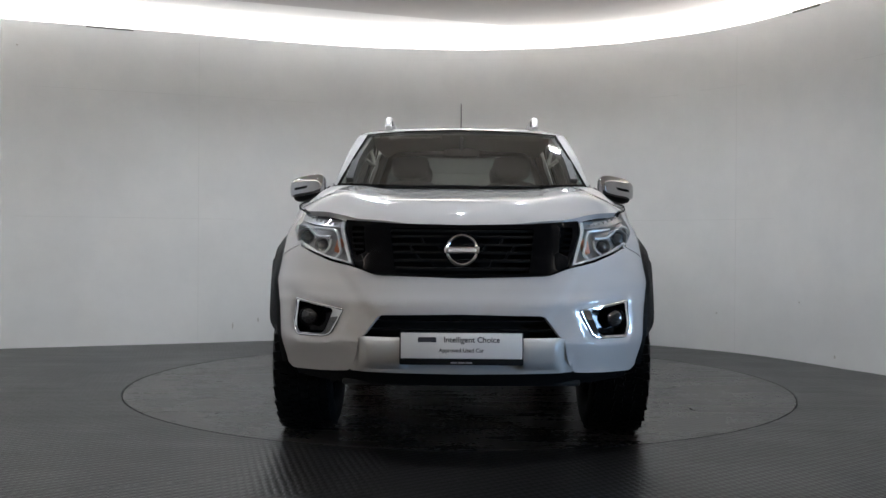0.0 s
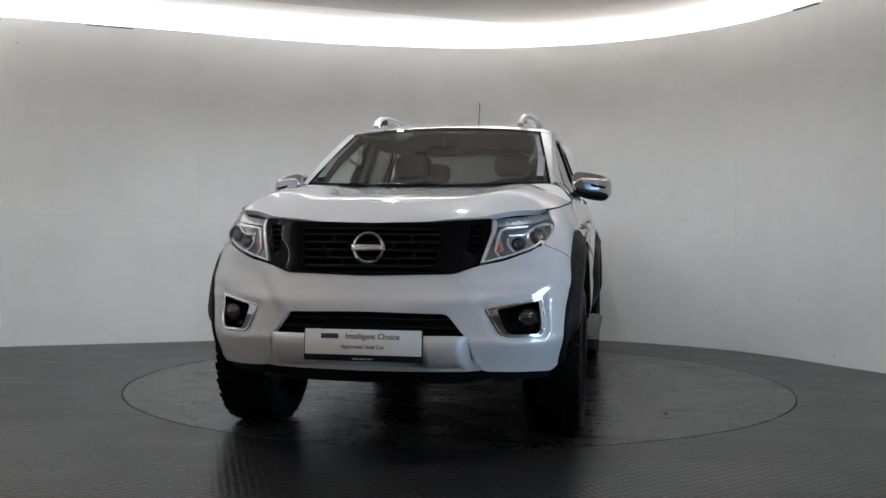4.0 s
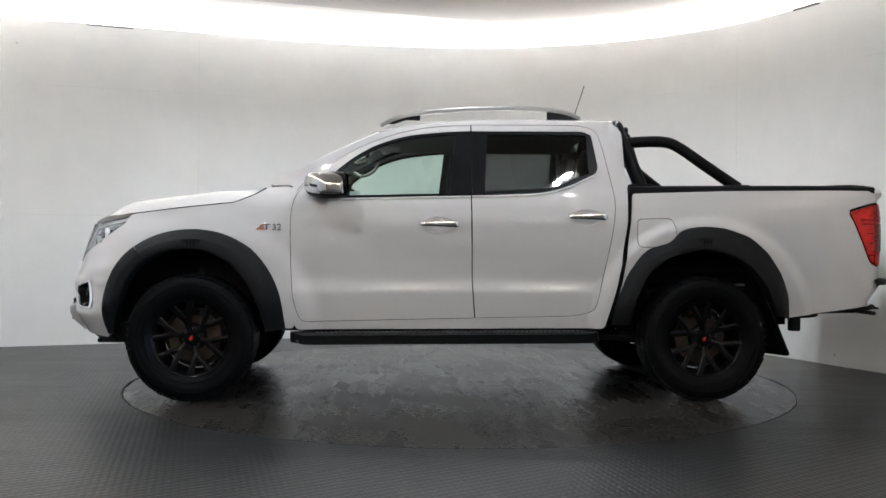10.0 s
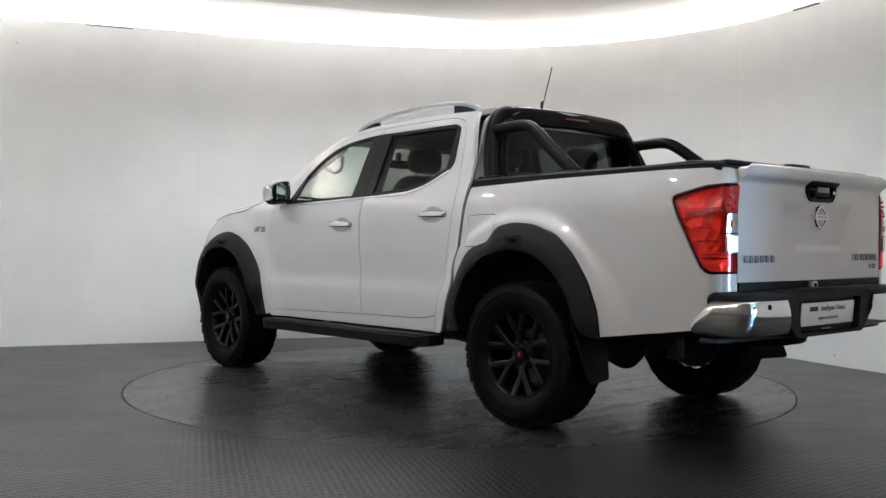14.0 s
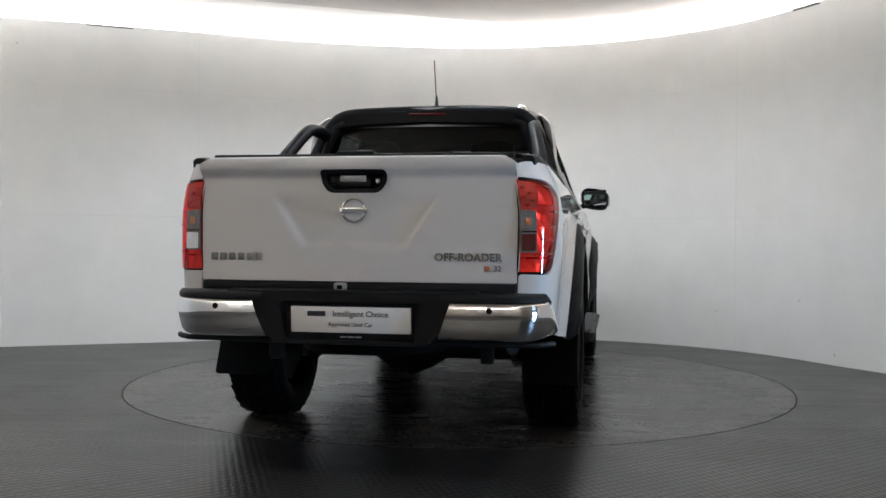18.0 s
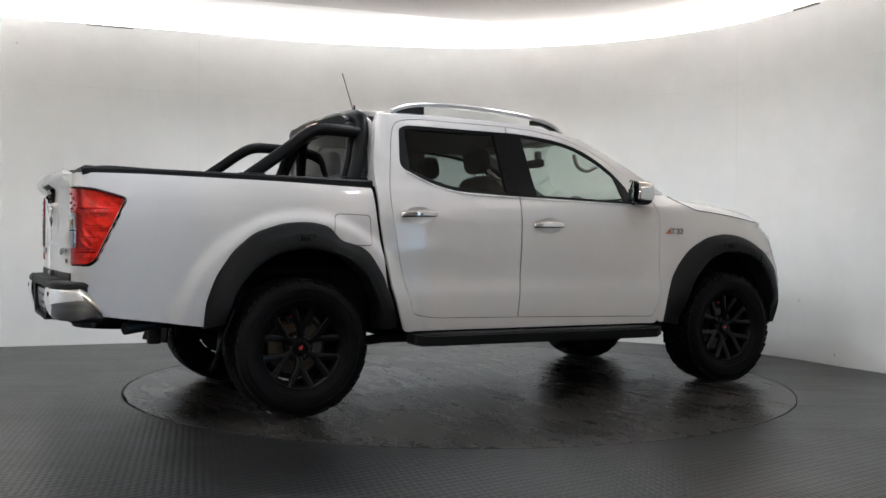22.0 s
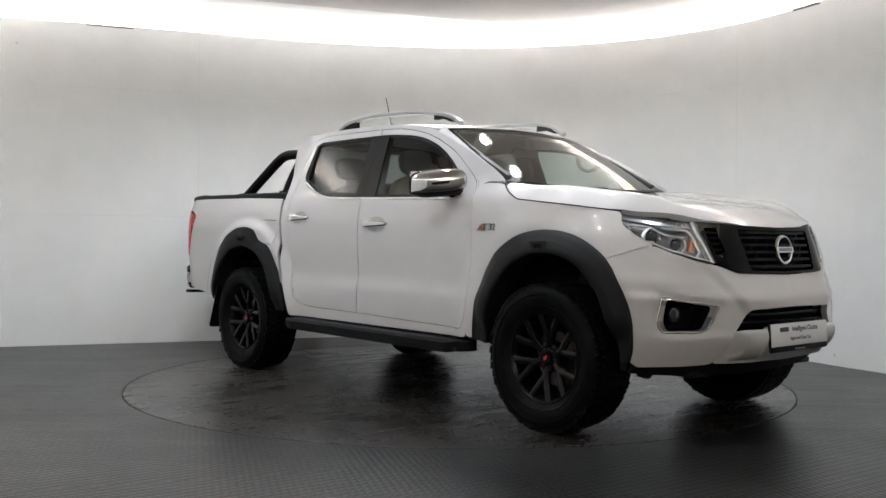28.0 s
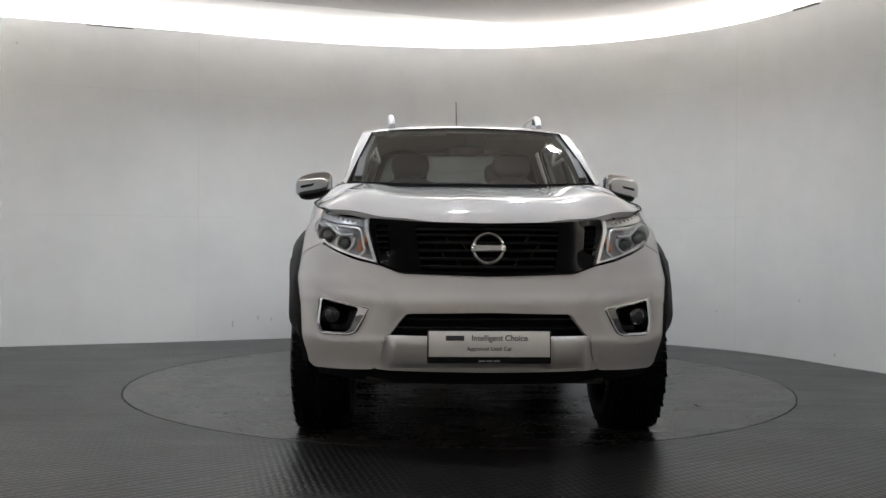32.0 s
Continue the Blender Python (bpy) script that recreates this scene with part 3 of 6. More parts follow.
    full = np.vstack([p, np.linspace((3.65, -1.6), (3.65, -4.3), 6)[1:-1], np.array(WALL_BACK), np.array(WALL_WEST)[1:], np.linspace((-4.55, 1.2), (-4.09, 1.845), 4)[1:-1]])
    dd = np.roll(full, -1, 0) - np.roll(full, 1, 0)
    dd /= np.linalg.norm(dd, axis=1)[:, None]
    rim = full + np.stack([-dd[:, 1], dd[:, 0]], -1) * 0.30
    south = [tuple(q) for q in rim if t[0] * (q[1] - a[1]) - t[1] * (q[0] - a[0]) < 0]
    hit = [tuple(a + t * s) for s in (-2.55, 4.1)]
    right = [q for q in south if q[0] > 0 and q[1] > -4]
    rest = [q for q in south if not (q[0] > 0 and q[1] > -4)]
    line = [hit[1]] + right + rest + [hit[0]]
    n = len(line)
    s = Shape().add([(x, y, CEIL_Z - 0.014) for x, y in line] + [(x, y, CEIL_Z - 0.002) for x, y in line], [tuple(range(n)), tuple(range(2 * n - 1, n - 1, -1))] + [(i, i + n, (i + 1) % n + n, (i + 1) % n) for i in range(n)])
    tagged(new("ceiling_board", s.mesh("ceiling_board", BOARD)), "beige ceiling board with a slanting edge", "ceiling", kind="structure")


JOINT = material("joint_filler", (0.725, 0.725, 0.712), 0.7)
BOARD = material("beige_ceiling_paint", (0.47, 0.41, 0.345), 0.8, vary=0.04, scale=2.0)
SHADOWGAP = material("lip_gap_shade_colour", (0.10, 0.09, 0.08), 0.8)
SCUFF = material("scuff_grey", (0.55, 0.53, 0.50), 0.8)
floor_extras()
wall_details()


def turntable():
    ob = empty("turntable")
    R = 2.245
    cuts = [-R, -0.92, 0.92, R]
    for y0, y1 in zip(cuts[:-1], cuts[1:]):
        lo, hi = y0 + (0.0004 if y0 > -R else 0), y1 - (0.0004 if y1 < R else 0)
        pts = []
        for y in np.linspace(lo, hi, 40):
            pts.append((math.sqrt(max(R * R - y * y, 0.0)), y))
        for y in np.linspace(hi, lo, 40):
            pts.append((-math.sqrt(max(R * R - y * y, 0.0)), y))
        pts = [p for i, p in enumerate(pts) if i == 0 or math.dist(p, pts[i - 1]) > 1e-4]
        if math.dist(pts[0], pts[-1]) < 1e-4:
            pts.pop()
        n = len(pts)
        s = Shape().add([(x, y, 0.0) for x, y in pts] + [(x, y, -0.02) for x, y in pts], [tuple(range(n))] + [(i, i + n, (i + 1) % n + n, (i + 1) % n) for i in range(n)])
        part("vinyl_sheet", s, DECK, ob)
    part("edge_ring", lathe([(2.2535, -0.045), (2.2535, -0.003), (2.2522, -0.001), (2.2468, -0.001), (2.2468, -0.045)], 128, 2), GAPDARK, ob, "dark metal edge ring")
    part("deck_plate", lathe([(0.0, -0.021), (2.236, -0.021), (2.236, -0.045), (0.0, -0.045)], 96, 2), GAPDARK, ob)
    # pale scuffs and dark rubber marks
    rng = random.Random(4)
    for i in range(46):
        r, a = math.sqrt(rng.uniform(0.02, 0.9)) * 2.2, rng.uniform(0, 2 * math.pi)
        w, h, t = rng.uniform(0.012, 0.06), rng.uniform(0.003, 0.009), rng.uniform(-0.5, 0.5) + (1.2 if i % 3 == 0 else 0)
        pts = []
        for k in np.linspace(0, 2 * math.pi, 10, endpoint=False):
            u, v = w * math.cos(k) * rng.uniform(0.7, 1), h * math.sin(k) * rng.uniform(0.6, 1.2)
            pts.append((r * math.cos(a) + u * math.cos(t) - v * math.sin(t), r * math.sin(a) + u * math.sin(t) + v * math.cos(t), 0.0012))
        part("scuff", Shape().add(pts, [tuple(range(10))]), PALESCUFF if i % 3 else GAPDARK, ob)
    return tagged(ob, "round dark vinyl-covered car turntable flush with the floor", "turntable")


PALESCUFF = material("pale_scuff", (0.075, 0.072, 0.066), 0.45)
TABLE = turntable()

# ---- the pickup truck: x forward, y to its left, z up, origin on the ground midway between the axles ----
AXLE, HUB_Z, TYRE_R = 1.575, 0.383, 0.388
TRUCK = empty("pickup_truck")
tagged(TRUCK, "white double-cab pickup truck with black wheel-arch flares and sports bar", "pickup truck")

YPROF = curve1([0.30, 0.42, 0.50, 0.58, 0.665, 0.70, 0.75, 0.84, 0.95, 1.08, 1.18, 1.27, 1.33, 1.45, 1.60, 1.74, 1.85],
               [0.835, 0.850, 0.860, 0.8665, 0.870, 0.8645, 0.859, 0.864, 0.872, 0.873, 0.860, 0.833, 0.806, 0.764, 0.708, 0.656, 0.61])
YBED = curve1([0.30, 0.50, 0.62, 0.80, 0.95, 1.08, 1.18, 1.27, 1.33, 1.45], [0.825, 0.842, 0.854, 0.867, 0.873, 0.872, 0.860, 0.833, 0.806, 0.764])
NOSE_W = curve1([0.30, 0.70, 0.76, 0.835, 0.95, 1.08, 1.20], [0.0, 0.0, 0.2, 0.43, 0.69, 1.0, 1.2])
UU = np.arange(8.0)
LOW_X, LOW_Y = curve1(UU, [2.460, 2.450, 2.398, 2.245, 2.085, 1.90, 1.60, 1.30]), curve1(UU, [0, 0.25, 0.5, 0.745, 0.868, 0.886, 0.880, 0.873])
HI_X, HI_Y = curve1(UU, [2.330, 2.315, 2.245, 2.09, 1.905, 1.70, 1.50, 1.25]), curve1(UU, [0, 0.25, 0.5, 0.705, 0.812, 0.850, 0.866, 0.872])
SWELL = curve1(UU, [0, 0.0, 0.030, 0.058, 0.042, 0.028, 0.012, 0.0])
UF = np.linspace(0, 7, 281)


def front_xy(u, z):
    s, u = np.sign(u), np.abs(u)
    w = NOSE_W(z)
    x = LOW_X(u) * (1 - w) + HI_X(u) * w - np.clip(0.555 - z, 0, 1) ** 1.15 * 0.62
    y = LOW_Y(u) * (1 - w) + HI_Y(u) * w
    # the corners swell round the wheel arch
    y = y + SWELL(u) * step01(z, 0.68, 0.82) * (1 - step01(z, 1.02, 1.13))
    return x, y * s


def front(a, z):
    """The nose, wrapped from the middle of the grille round the corner: a is 0.25 m for each step of the plan curve."""
    x, y = front_xy(np.asarray(a) / 0.25, z)
    return np.stack([x, y, np.asarray(z, float)], -1)


def fy(y, z, push=0.0):
    """The nose's a from a sideways distance y."""
    ys = front_xy(UF, np.full_like(UF, z))[1]
    return float(np.interp(y, ys, UF)) * 0.25


def fx(x, z):
    xs = front_xy(UF, np.full_like(UF, z))[0]
    return float(np.interp(-x, -xs, UF)) * 0.25


def fpts(pts):
    return [(fy(y, z), z) for y, z in pts]


ARCH = ((AXLE, 0.40), (-AXLE, 0.42))


def side_y(x, z):
    x, z = np.asarray(x, float), np.asarray(z, float)
    w = step01(-x, 1.0, 1.12)
    y = YPROF(z) * (1 - w) + YBED(z) * w
    y = y - np.where((x > 0), 0.062 * np.clip(x, 0, 1.5) ** 2, 0) * step01(z, 1.20, 1.36)
    # the wings swell round the arches; the bed's swell ends in a clear shoulder
    for (ax, az), k, r0, r1 in zip(ARCH, (0.030, 0.036), (0.655, 0.660), (0.80, 0.735)):
        r = np.hypot(x - ax, z - az)
        y = y + k * (1 - step01(r, r0, r1)) * (1 - step01(z, 1.15, 1.24))
    # forward of the front axle the flank follows the nose's plan
    w = step01(x, 1.35, 1.75)
    if np.any(w > 0):
        xx, zz, yy = np.broadcast_arrays(x, z, y)
        res = yy.copy()
        for i in np.ndindex(xx.shape):
            if w[i] > 0:
                fxx, fyy = front_xy(UF, np.full_like(UF, zz[i]))
                res[i] = yy[i] * (1 - w[i]) + float(np.interp(-xx[i], -fxx, fyy)) * w[i]
        y = res
    return y


CORNER_X = curve1([0, 0.13, 0.25, 0.33, 0.39, 0.47], [-2.4, -2.530, -2.648, -2.718, -2.745, -2.757])
CORNER_Y = curve1([0, 0.13, 0.25, 0.33, 0.39, 0.47], [1.0, 0.992, 0.967, 0.925, 0.865, 0.775])


def side(s, z):
    """The flank; past x = -2.4 it wraps round the rear corner."""
    s, z = np.asarray(s, float), np.asarray(z, float)
    t = np.clip(-2.4 - s, 0, 1)
    x = np.where(s > -2.4, s, CORNER_X(t))
    y = side_y(np.maximum(s, -2.4), z) * np.where(s > -2.4, 1.0, CORNER_Y(t))
    return np.stack([x, y, z], -1)


def out_side(d):
    def f(s, z):
        p = side(s, z)
        p[:, 1] += d
        return p
    return f


LEFT = (0, 1, 0)

# outlines on the flank (x, z)
F_DOOR = rounded([(0.986, 1.165), (0.952, 1.285), (0.806, 1.414), (0.635, 1.538), (0.40, 1.645), (0.155, 1.702), (-0.128, 1.720), (-0.120, 1.252), (-0.127, 0.73),
                  (-0.144, 0.505), (0.92, 0.479), (0.968, 0.60), (0.982, 0.78), (0.990, 1.03)],
                 [0.06, 0.08, 0.1, 0.12, 0.14, 0.15, 0.004, 0.05, 0.05, 0.004, 0.045, 0.09, 0.1, 0.1])
R_DOOR = rounded([(-0.128, 1.720), (-0.80, 1.728), (-0.925, 1.700), (-0.958, 1.60), (-1.000, 1.37), (-1.022, 1.24), (-1.010, 1.09), (-0.957, 0.81), (-0.886, 0.545),
                  (-0.75, 0.517), (-0.144, 0.505), (-0.127, 0.73), (-0.120, 1.252)],
                 [0.004, 0.1, 0.06, 0.08, 0.1, 0.08, 0.1, 0.12, 0.045, 0.1, 0.004, 0.05, 0.05])
F_WIN = rounded([(0.80, 1.232), (0.775, 1.36), (0.650, 1.474), (0.49, 1.576), (0.29, 1.643), (0.02, 1.672), (-0.128, 1.678), (-0.123, 1.258)],
                [0.01, 0.08, 0.1, 0.1, 0.12, 0.1, 0.002, 0.002])
R_WIN = rounded([(-0.128, 1.678), (-0.84, 1.684), (-0.895, 1.660), (-0.925, 1.44), (-0.895, 1.398), (-0.700, 1.314), (-0.555, 1.280), (-0.122, 1.260)],
                [0.002, 0.03, 0.04, 0.04, 0.03, 0.12, 0.12, 0.002])
F_ARCH_OUT = [(2.075, 0.405), (2.108, 0.47), (2.118, 0.569), (2.093, 0.69), (2.029, 0.826), (1.955, 0.914), (1.829, 0.992), (1.695, 1.034), (1.54, 1.046), (1.376, 1.018), (1.212, 0.93),
              (1.111, 0.80), (1.045, 0.66), (1.010, 0.44)]
F_ARCH_IN = [(2.042, 0.405), (2.030, 0.49), (2.010, 0.571), (1.955, 0.724), (1.867, 0.835), (1.753, 0.898), (1.616, 0.922), (1.498, 0.914), (1.36, 0.853), (1.239, 0.724), (1.165, 0.559), (1.135, 0.42)]
R_ARCH_OUT = [(-0.995, 0.47), (-1.02, 0.61), (-1.085, 0.78), (-1.17, 0.905), (-1.22, 0.944), (-1.368, 0.982), (-1.385, 1.03), (-1.43, 1.062), (-1.55, 1.082), (-1.69, 1.072),
              (-1.85, 1.018), (-1.965, 0.92), (-2.055, 0.785), (-2.105, 0.645), (-2.115, 0.505)]
R_ARCH_IN = [(-1.105, 0.47), (-1.13, 0.62), (-1.205, 0.78), (-1.345, 0.893), (-1.55, 0.936), (-1.725, 0.904), (-1.855, 0.822), (-1.95, 0.705), (-2.015, 0.53)]
FUEL = rounded([(-1.152, 1.126), (-1.376, 1.132), (-1.398, 0.99), (-1.335, 0.949), (-1.150, 0.948)], [0.03, 0.04, 0.04, 0.05, 0.035])


def pull(line, c, k):
    """A line drawn in towards a centre."""
    return [(c[0] + (x - c[0]) * k, c[1] + (z - c[1]) * k) for x, z in line]


Z_TOP = curve1([-1.12, -1.04, -0.6, -0.25, 0.0, 0.2, 0.34, 0.47], [1.70, 1.745, 1.756, 1.75, 1.738, 1.717, 1.692, 1.655])


def fog_outline():
    return rounded(fpts([(0.775, 0.728), (0.52, 0.682), (0.585, 0.563), (0.62, 0.548), (0.765, 0.545), (0.785, 0.60)]), [0.03, 0.02, 0.04, 0.02, 0.04, 0.04])


FOG = fog_outline()


def bumper_skin(a, z):
    """The nose with the bumper's folds: a fold from the intake's corner up to the lamp, a pocket round the fog lamp and a ledge under it."""
    a, z = np.asarray(a, float), np.asarray(z, float)
    p = front(a, z)
    y = np.abs(p[:, 1])
    ridge = step01(y - 0.375 - (z - 0.66) * 0.75, -0.020, 0.055) * (1 - step01(y, 0.74, 0.90)) * step01(z, 0.525, 0.56) * (1 - step01(z, 0.80, 0.93))
    pocket = 1 - step01(away(FOG, np.stack([np.abs(a), z], -1)), 0.004, 0.030)
    p[:, 0] -= 0.015 * ridge + 0.007 * pocket + 0.016 * (1 - step01(z, 0.405, 0.525)) * step01(y, 0.46, 0.52)
    return p


def body_panels():
    # front bumper skin
    half = fpts([(0, 0.822), (0.385, 0.832), (0.487, 0.868), (0.60, 0.892), (0.70, 0.932), (0.755, 0.962)])
    half += [(fx(1.945, 0.890), 0.890), (fx(1.985, 0.826), 0.826), (fx(2.06, 0.69), 0.69), (fx(2.085, 0.57), 0.57), (fx(2.07, 0.43), 0.43)]
    half += fpts([(0.80, 0.378), (0.65, 0.383), (0.51, 0.392), (0.475, 0.45), (0.455, 0.548), (0.432, 0.565), (0.365, 0.655), (0, 0.662)])
    half = [(max(a, 0.0), z) for a, z in half]
    loop = half + [(-a, z) for a, z in half[-2:0:-1]]
    part("front_bumper", panel(inset(rounded(loop, 0.02), 0.002), bumper_skin, (1, 0, 0), [FOG, [(-a, z) for a, z in FOG]], res=0.014, depth=0.03), PAINT, TRUCK, "white painted front bumper skin")

    lip = fpts([(0, 0.560), (0.43, 0.562), (0.470, 0.552), (0.495, 0.45), (0.515, 0.397)]) + [(0.0, 0.392)]
    loop = lip + [(-a, z) for a, z in lip[-2:0:-1]]

    def lipmap(a, z):
        p = front(a, z)
        q = np.abs(p[:, 1])
        # two rounded bulges beside the plate, a recessed middle with a facet
        high = np.clip((z - 0.415) / 0.145, 0, 1)
        p[:, 0] += 0.004 + 0.044 * np.sin(high * math.pi) ** 0.55 * step01(q, 0.235, 0.275) * (1 - step01(q, 0.415, 0.452)) + 0.05 * np.clip(0.5 - z, 0, 1)
        p[:, 0] -= 0.016 * step01(q, 0.445, 0.465) + 0.018 * (1 - step01(q, 0.20, 0.24)) * step01(z, 0.42, 0.47)
        return p
    part("bumper_lip", panel(rounded(loop, 0.03), lipmap, (1, 0, 0), res=0.014, depth=0.03), LIPSILVER, TRUCK, "satin silver centre lip of the bumper")

    # bonnet
    zc = curve1([1.05, 1.15, 1.25, 1.5, 1.8, 2.0, 2.08, 2.14, 2.2, 2.27, 2.31, 2.345], [1.295, 1.292, 1.285, 1.262, 1.226, 1.199, 1.184, 1.168, 1.143, 1.110, 1.085, 1.058])
    xf = curve1([0, 0.25, 0.5, 0.705, 0.812, 0.9], [2.345, 2.33, 2.26, 2.10, 1.91, 1.7])

    def bonnet(x, y):
        q = np.abs(y)
        xi = x + 0.55 * (2.345 - xf(q))
        z = zc(xi)
        z = z + 0.034 * np.exp(-((q - 0.60) / 0.15) ** 2) * step01(x, 2.22, 1.98) * (0.35 + 0.65 * step01(x, 1.0, 1.5)) - 0.004
        z = z - 0.042 * np.clip((q - 0.52) / 0.29, 0, 1.2) ** 2.1 * (1 - step01(x, 1.35, 1.12)) + 0.020 * step01(q, 0.5, 0.74) * step01(x, 1.30, 1.12)
        return np.stack([x, y, z], -1)
    edge = [(2.342, 0.0), (2.328, 0.25), (2.258, 0.5), (2.10, 0.70), (2.04, 0.745)] + [(x, float(side_y(x, z)) - 0.004) for x, z in ((1.975, 1.131), (1.8, 1.152), (1.69, 1.166), (1.5, 1.187), (1.325, 1.206), (1.205, 1.258))] + [(1.142, 0.748), (1.20, 0.45), (1.225, 0.0)]
    loop = edge + [(x, -y) for x, y in edge[-2:0:-1]]
    part("bonnet", panel(inset(rounded(loop, 0.05), 0.003), bonnet, (0, 0, 1), res=0.028, depth=0.03), PAINT, TRUCK, "white sculpted bonnet with raised flanks")

    # front wings
    arch = pull(F_ARCH_OUT, (AXLE, 0.42), 0.965)
    wing = [(0.995, 1.03), (0.990, 1.165), (0.957, 1.289), (1.0, 1.315), (1.138, 1.302), (1.205, 1.258), (1.325, 1.206), (1.69, 1.166), (1.972, 1.131)]
    wing += [(float(front(np.array([fy(y, z)]), np.array([z]))[0, 0]) - 0.003, z) for y, z in ((0.800, 1.075), (0.793, 1.015), (0.755, 0.965))]
    wing += [(1.945, 0.890)] + arch[5:] + [(0.955, 0.44), (0.955, 0.50), (0.972, 0.60), (0.986, 0.78)]
    both("front_wing", panel(inset(rounded(wing, 0.03), 0.002), side, LEFT, res=0.045), PAINT, TRUCK, "white front wing")

    strip = rounded([(1.93, 0.885), (1.95, 0.935), (2.09, 0.985), (2.15, 0.985), (2.14, 0.945), (2.02, 0.90)], 0.01)
    both("seam_flange", panel(strip, out_side(-0.006), LEFT, res=0.04, depth=0.0), PAINT, TRUCK, "white flange behind the wing seam")

    # cab side frame: sill, pillars, roof edge, with the door openings
    top = [(x, float(Z_TOP(x))) for x in (-1.03, -0.8, -0.6, -0.4, -0.2, 0.0, 0.2, 0.34, 0.45)]
    cab = [(-0.945, 0.445), (0.945, 0.435), (0.965, 0.49), (0.978, 0.60), (0.992, 0.78), (1.0, 1.03), (0.998, 1.165), (0.97, 1.27), (0.985, 1.32), (1.12, 1.318), (1.0, 1.395), (0.80, 1.502), (0.6, 1.596)]
    cab += top[::-1] + [(-1.07, 1.68), (-1.088, 1.50), (-1.10, 1.33), (-1.092, 1.10), (-1.03, 0.73)]
    both("cab_side", panel(rounded(cab, 0.025), side, LEFT, [F_DOOR, R_DOOR], res=0.04), PAINT, TRUCK, "white cab side frame with sill and pillars")

    # roof
    zr = curve1([-1.2, -1.1, -1.0, -0.6, -0.236, 0.0, 0.2, 0.374, 0.47, 0.58], [1.755, 1.790, 1.800, 1.800, 1.790, 1.778, 1.760, 1.733, 1.712, 1.682])
    edge_y = lambda x: side_y(x, Z_TOP(x))

    def roof(x, y):
        q = np.abs(y)
        ye = edge_y(np.clip(x, -1.04, 0.47))
        k = np.clip(q / ye, 0, 1.05)
        z = Z_TOP(x) + (zr(x) - Z_TOP(x)) * (1 - k ** 3.4)
        return np.stack([x, y, z], -1)
    edge = [(0.512, 0.0), (0.502, 0.3), (0.470, 0.52), (0.445, 0.622)] + [(x, float(edge_y(x)) - 0.001) for x in (0.34, 0.2, 0.0, -0.25, -0.6, -0.9, -1.0)] + [(-1.055, 0.60), (-1.115, 0.40), (-1.15, 0.0)]
    loop = edge + [(x, -y) for x, y in edge[-2:0:-1]]
    part("roof", panel(rounded(loop, 0.03), roof, (0, 0, 1), res=0.05, depth=0.03), PAINT, TRUCK, "white cab roof")

    # windscreen with its black surround, and the pillars' inner faces
    ws = []
    for k in np.linspace(-1, 1, 25):
        a = np.array([1.188 - 0.076 * abs(k) ** 2.4, 0.722 * k, 1.288 + 0.018 * k * k])
        b = np.array([0.505 - 0.042 * abs(k) ** 2.2, 0.607 * k, 1.702 - 0.028 * k * k])
        ws.append([a + (b - a) * t + np.array([0.035, 0, 0.05]) * math.sin(t * math.pi) * 0.12 for t in np.linspace(0, 1, 15)])
    ws = np.array(ws)
    glass = loft(ws)
    ob = part("windscreen", glass, WSGLASS, TRUCK, "raked laminated windscreen")
    ob.visible_shadow = False
    rim = Shape()
    for lo, hi in ((ws[:, 0], ws[:, 1] * 0.45 + ws[:, 0] * 0.55), (ws[:, -2] * 0.5 + ws[:, -1] * 0.5, ws[:, -1])):
        q = loft([lo + np.array([0.004, 0, 0.005]), hi + np.array([0.004, 0, 0.005])])
        rim.add(q.v, q.f)
    for a in (0, -1):
        q = loft([ws[a] + np.array([0.003, 0, 0.004]), ws[a] * 0.75 + ws[a + 1 if a == 0 else a - 1] * 0.25 + np.array([0.003, 0, 0.004])])
        rim.add(q.v, q.f)
    part("windscreen_band", rim, GLOSS, ob, "black printed border")
    line = np.array([(1.12, 1.318), (1.0, 1.395), (0.80, 1.502), (0.6, 1.596), (0.45, 1.660)])
    line = resampled(line, 0.05, False)
    A = side(line[:, 0], line[:, 1])
    t = np.linspace(0, 1, len(A))
    wl = ws[-1]
    B = np.stack([np.interp(t, np.linspace(0, 1, 15), wl[:, j]) for j in range(3)], -1)
    mid = (A + B) / 2 + np.array([0.006, 0.003, 0.006])
    both("windscreen_pillar", loft([A, A * 0.6 + mid * 0.4 + np.array([0.003, 0, 0.003]), mid, B]), PAINT, TRUCK, "white windscreen pillar")
    # scuttle between bonnet and glass
    sc = loft([np.array([(1.165 + 0.068 * (1 - abs(k) ** 2), 0.66 * k, 1.270) for k in np.linspace(-1, 1, 21)]), ws[np.linspace(1, 23, 21).astype(int), 0] + np.array([-0.01, 0, -0.006])])
    part("scuttle", sc, PLASTIC, TRUCK, "black wiper cowl")

    # back of the cab
    xb = curve1([0.5, 1.0, 1.29, 1.46, 1.69, 1.78], [-1.10, -1.10, -1.105, -1.088, -1.065, -1.06])

    def back(y, z):
        return np.stack([xb(z) - 0.075 * (1 - (y / 0.72) ** 2), y, z], -1)
    loop = [(-0.56, 0.55), (0.56, 0.55), (0.58, 1.0), (0.76, 1.08), (0.775, 1.31), (0.69, 1.62), (0.655, 1.70), (0.55, 1.765), (0, 1.785), (-0.55, 1.765), (-0.655, 1.70), (-0.69, 1.62), (-0.775, 1.31), (-0.76, 1.08), (-0.58, 1.0)]
    hole = rounded([(-0.715, 1.345), (0.715, 1.345), (0.630, 1.665), (-0.630, 1.665)], 0.05)
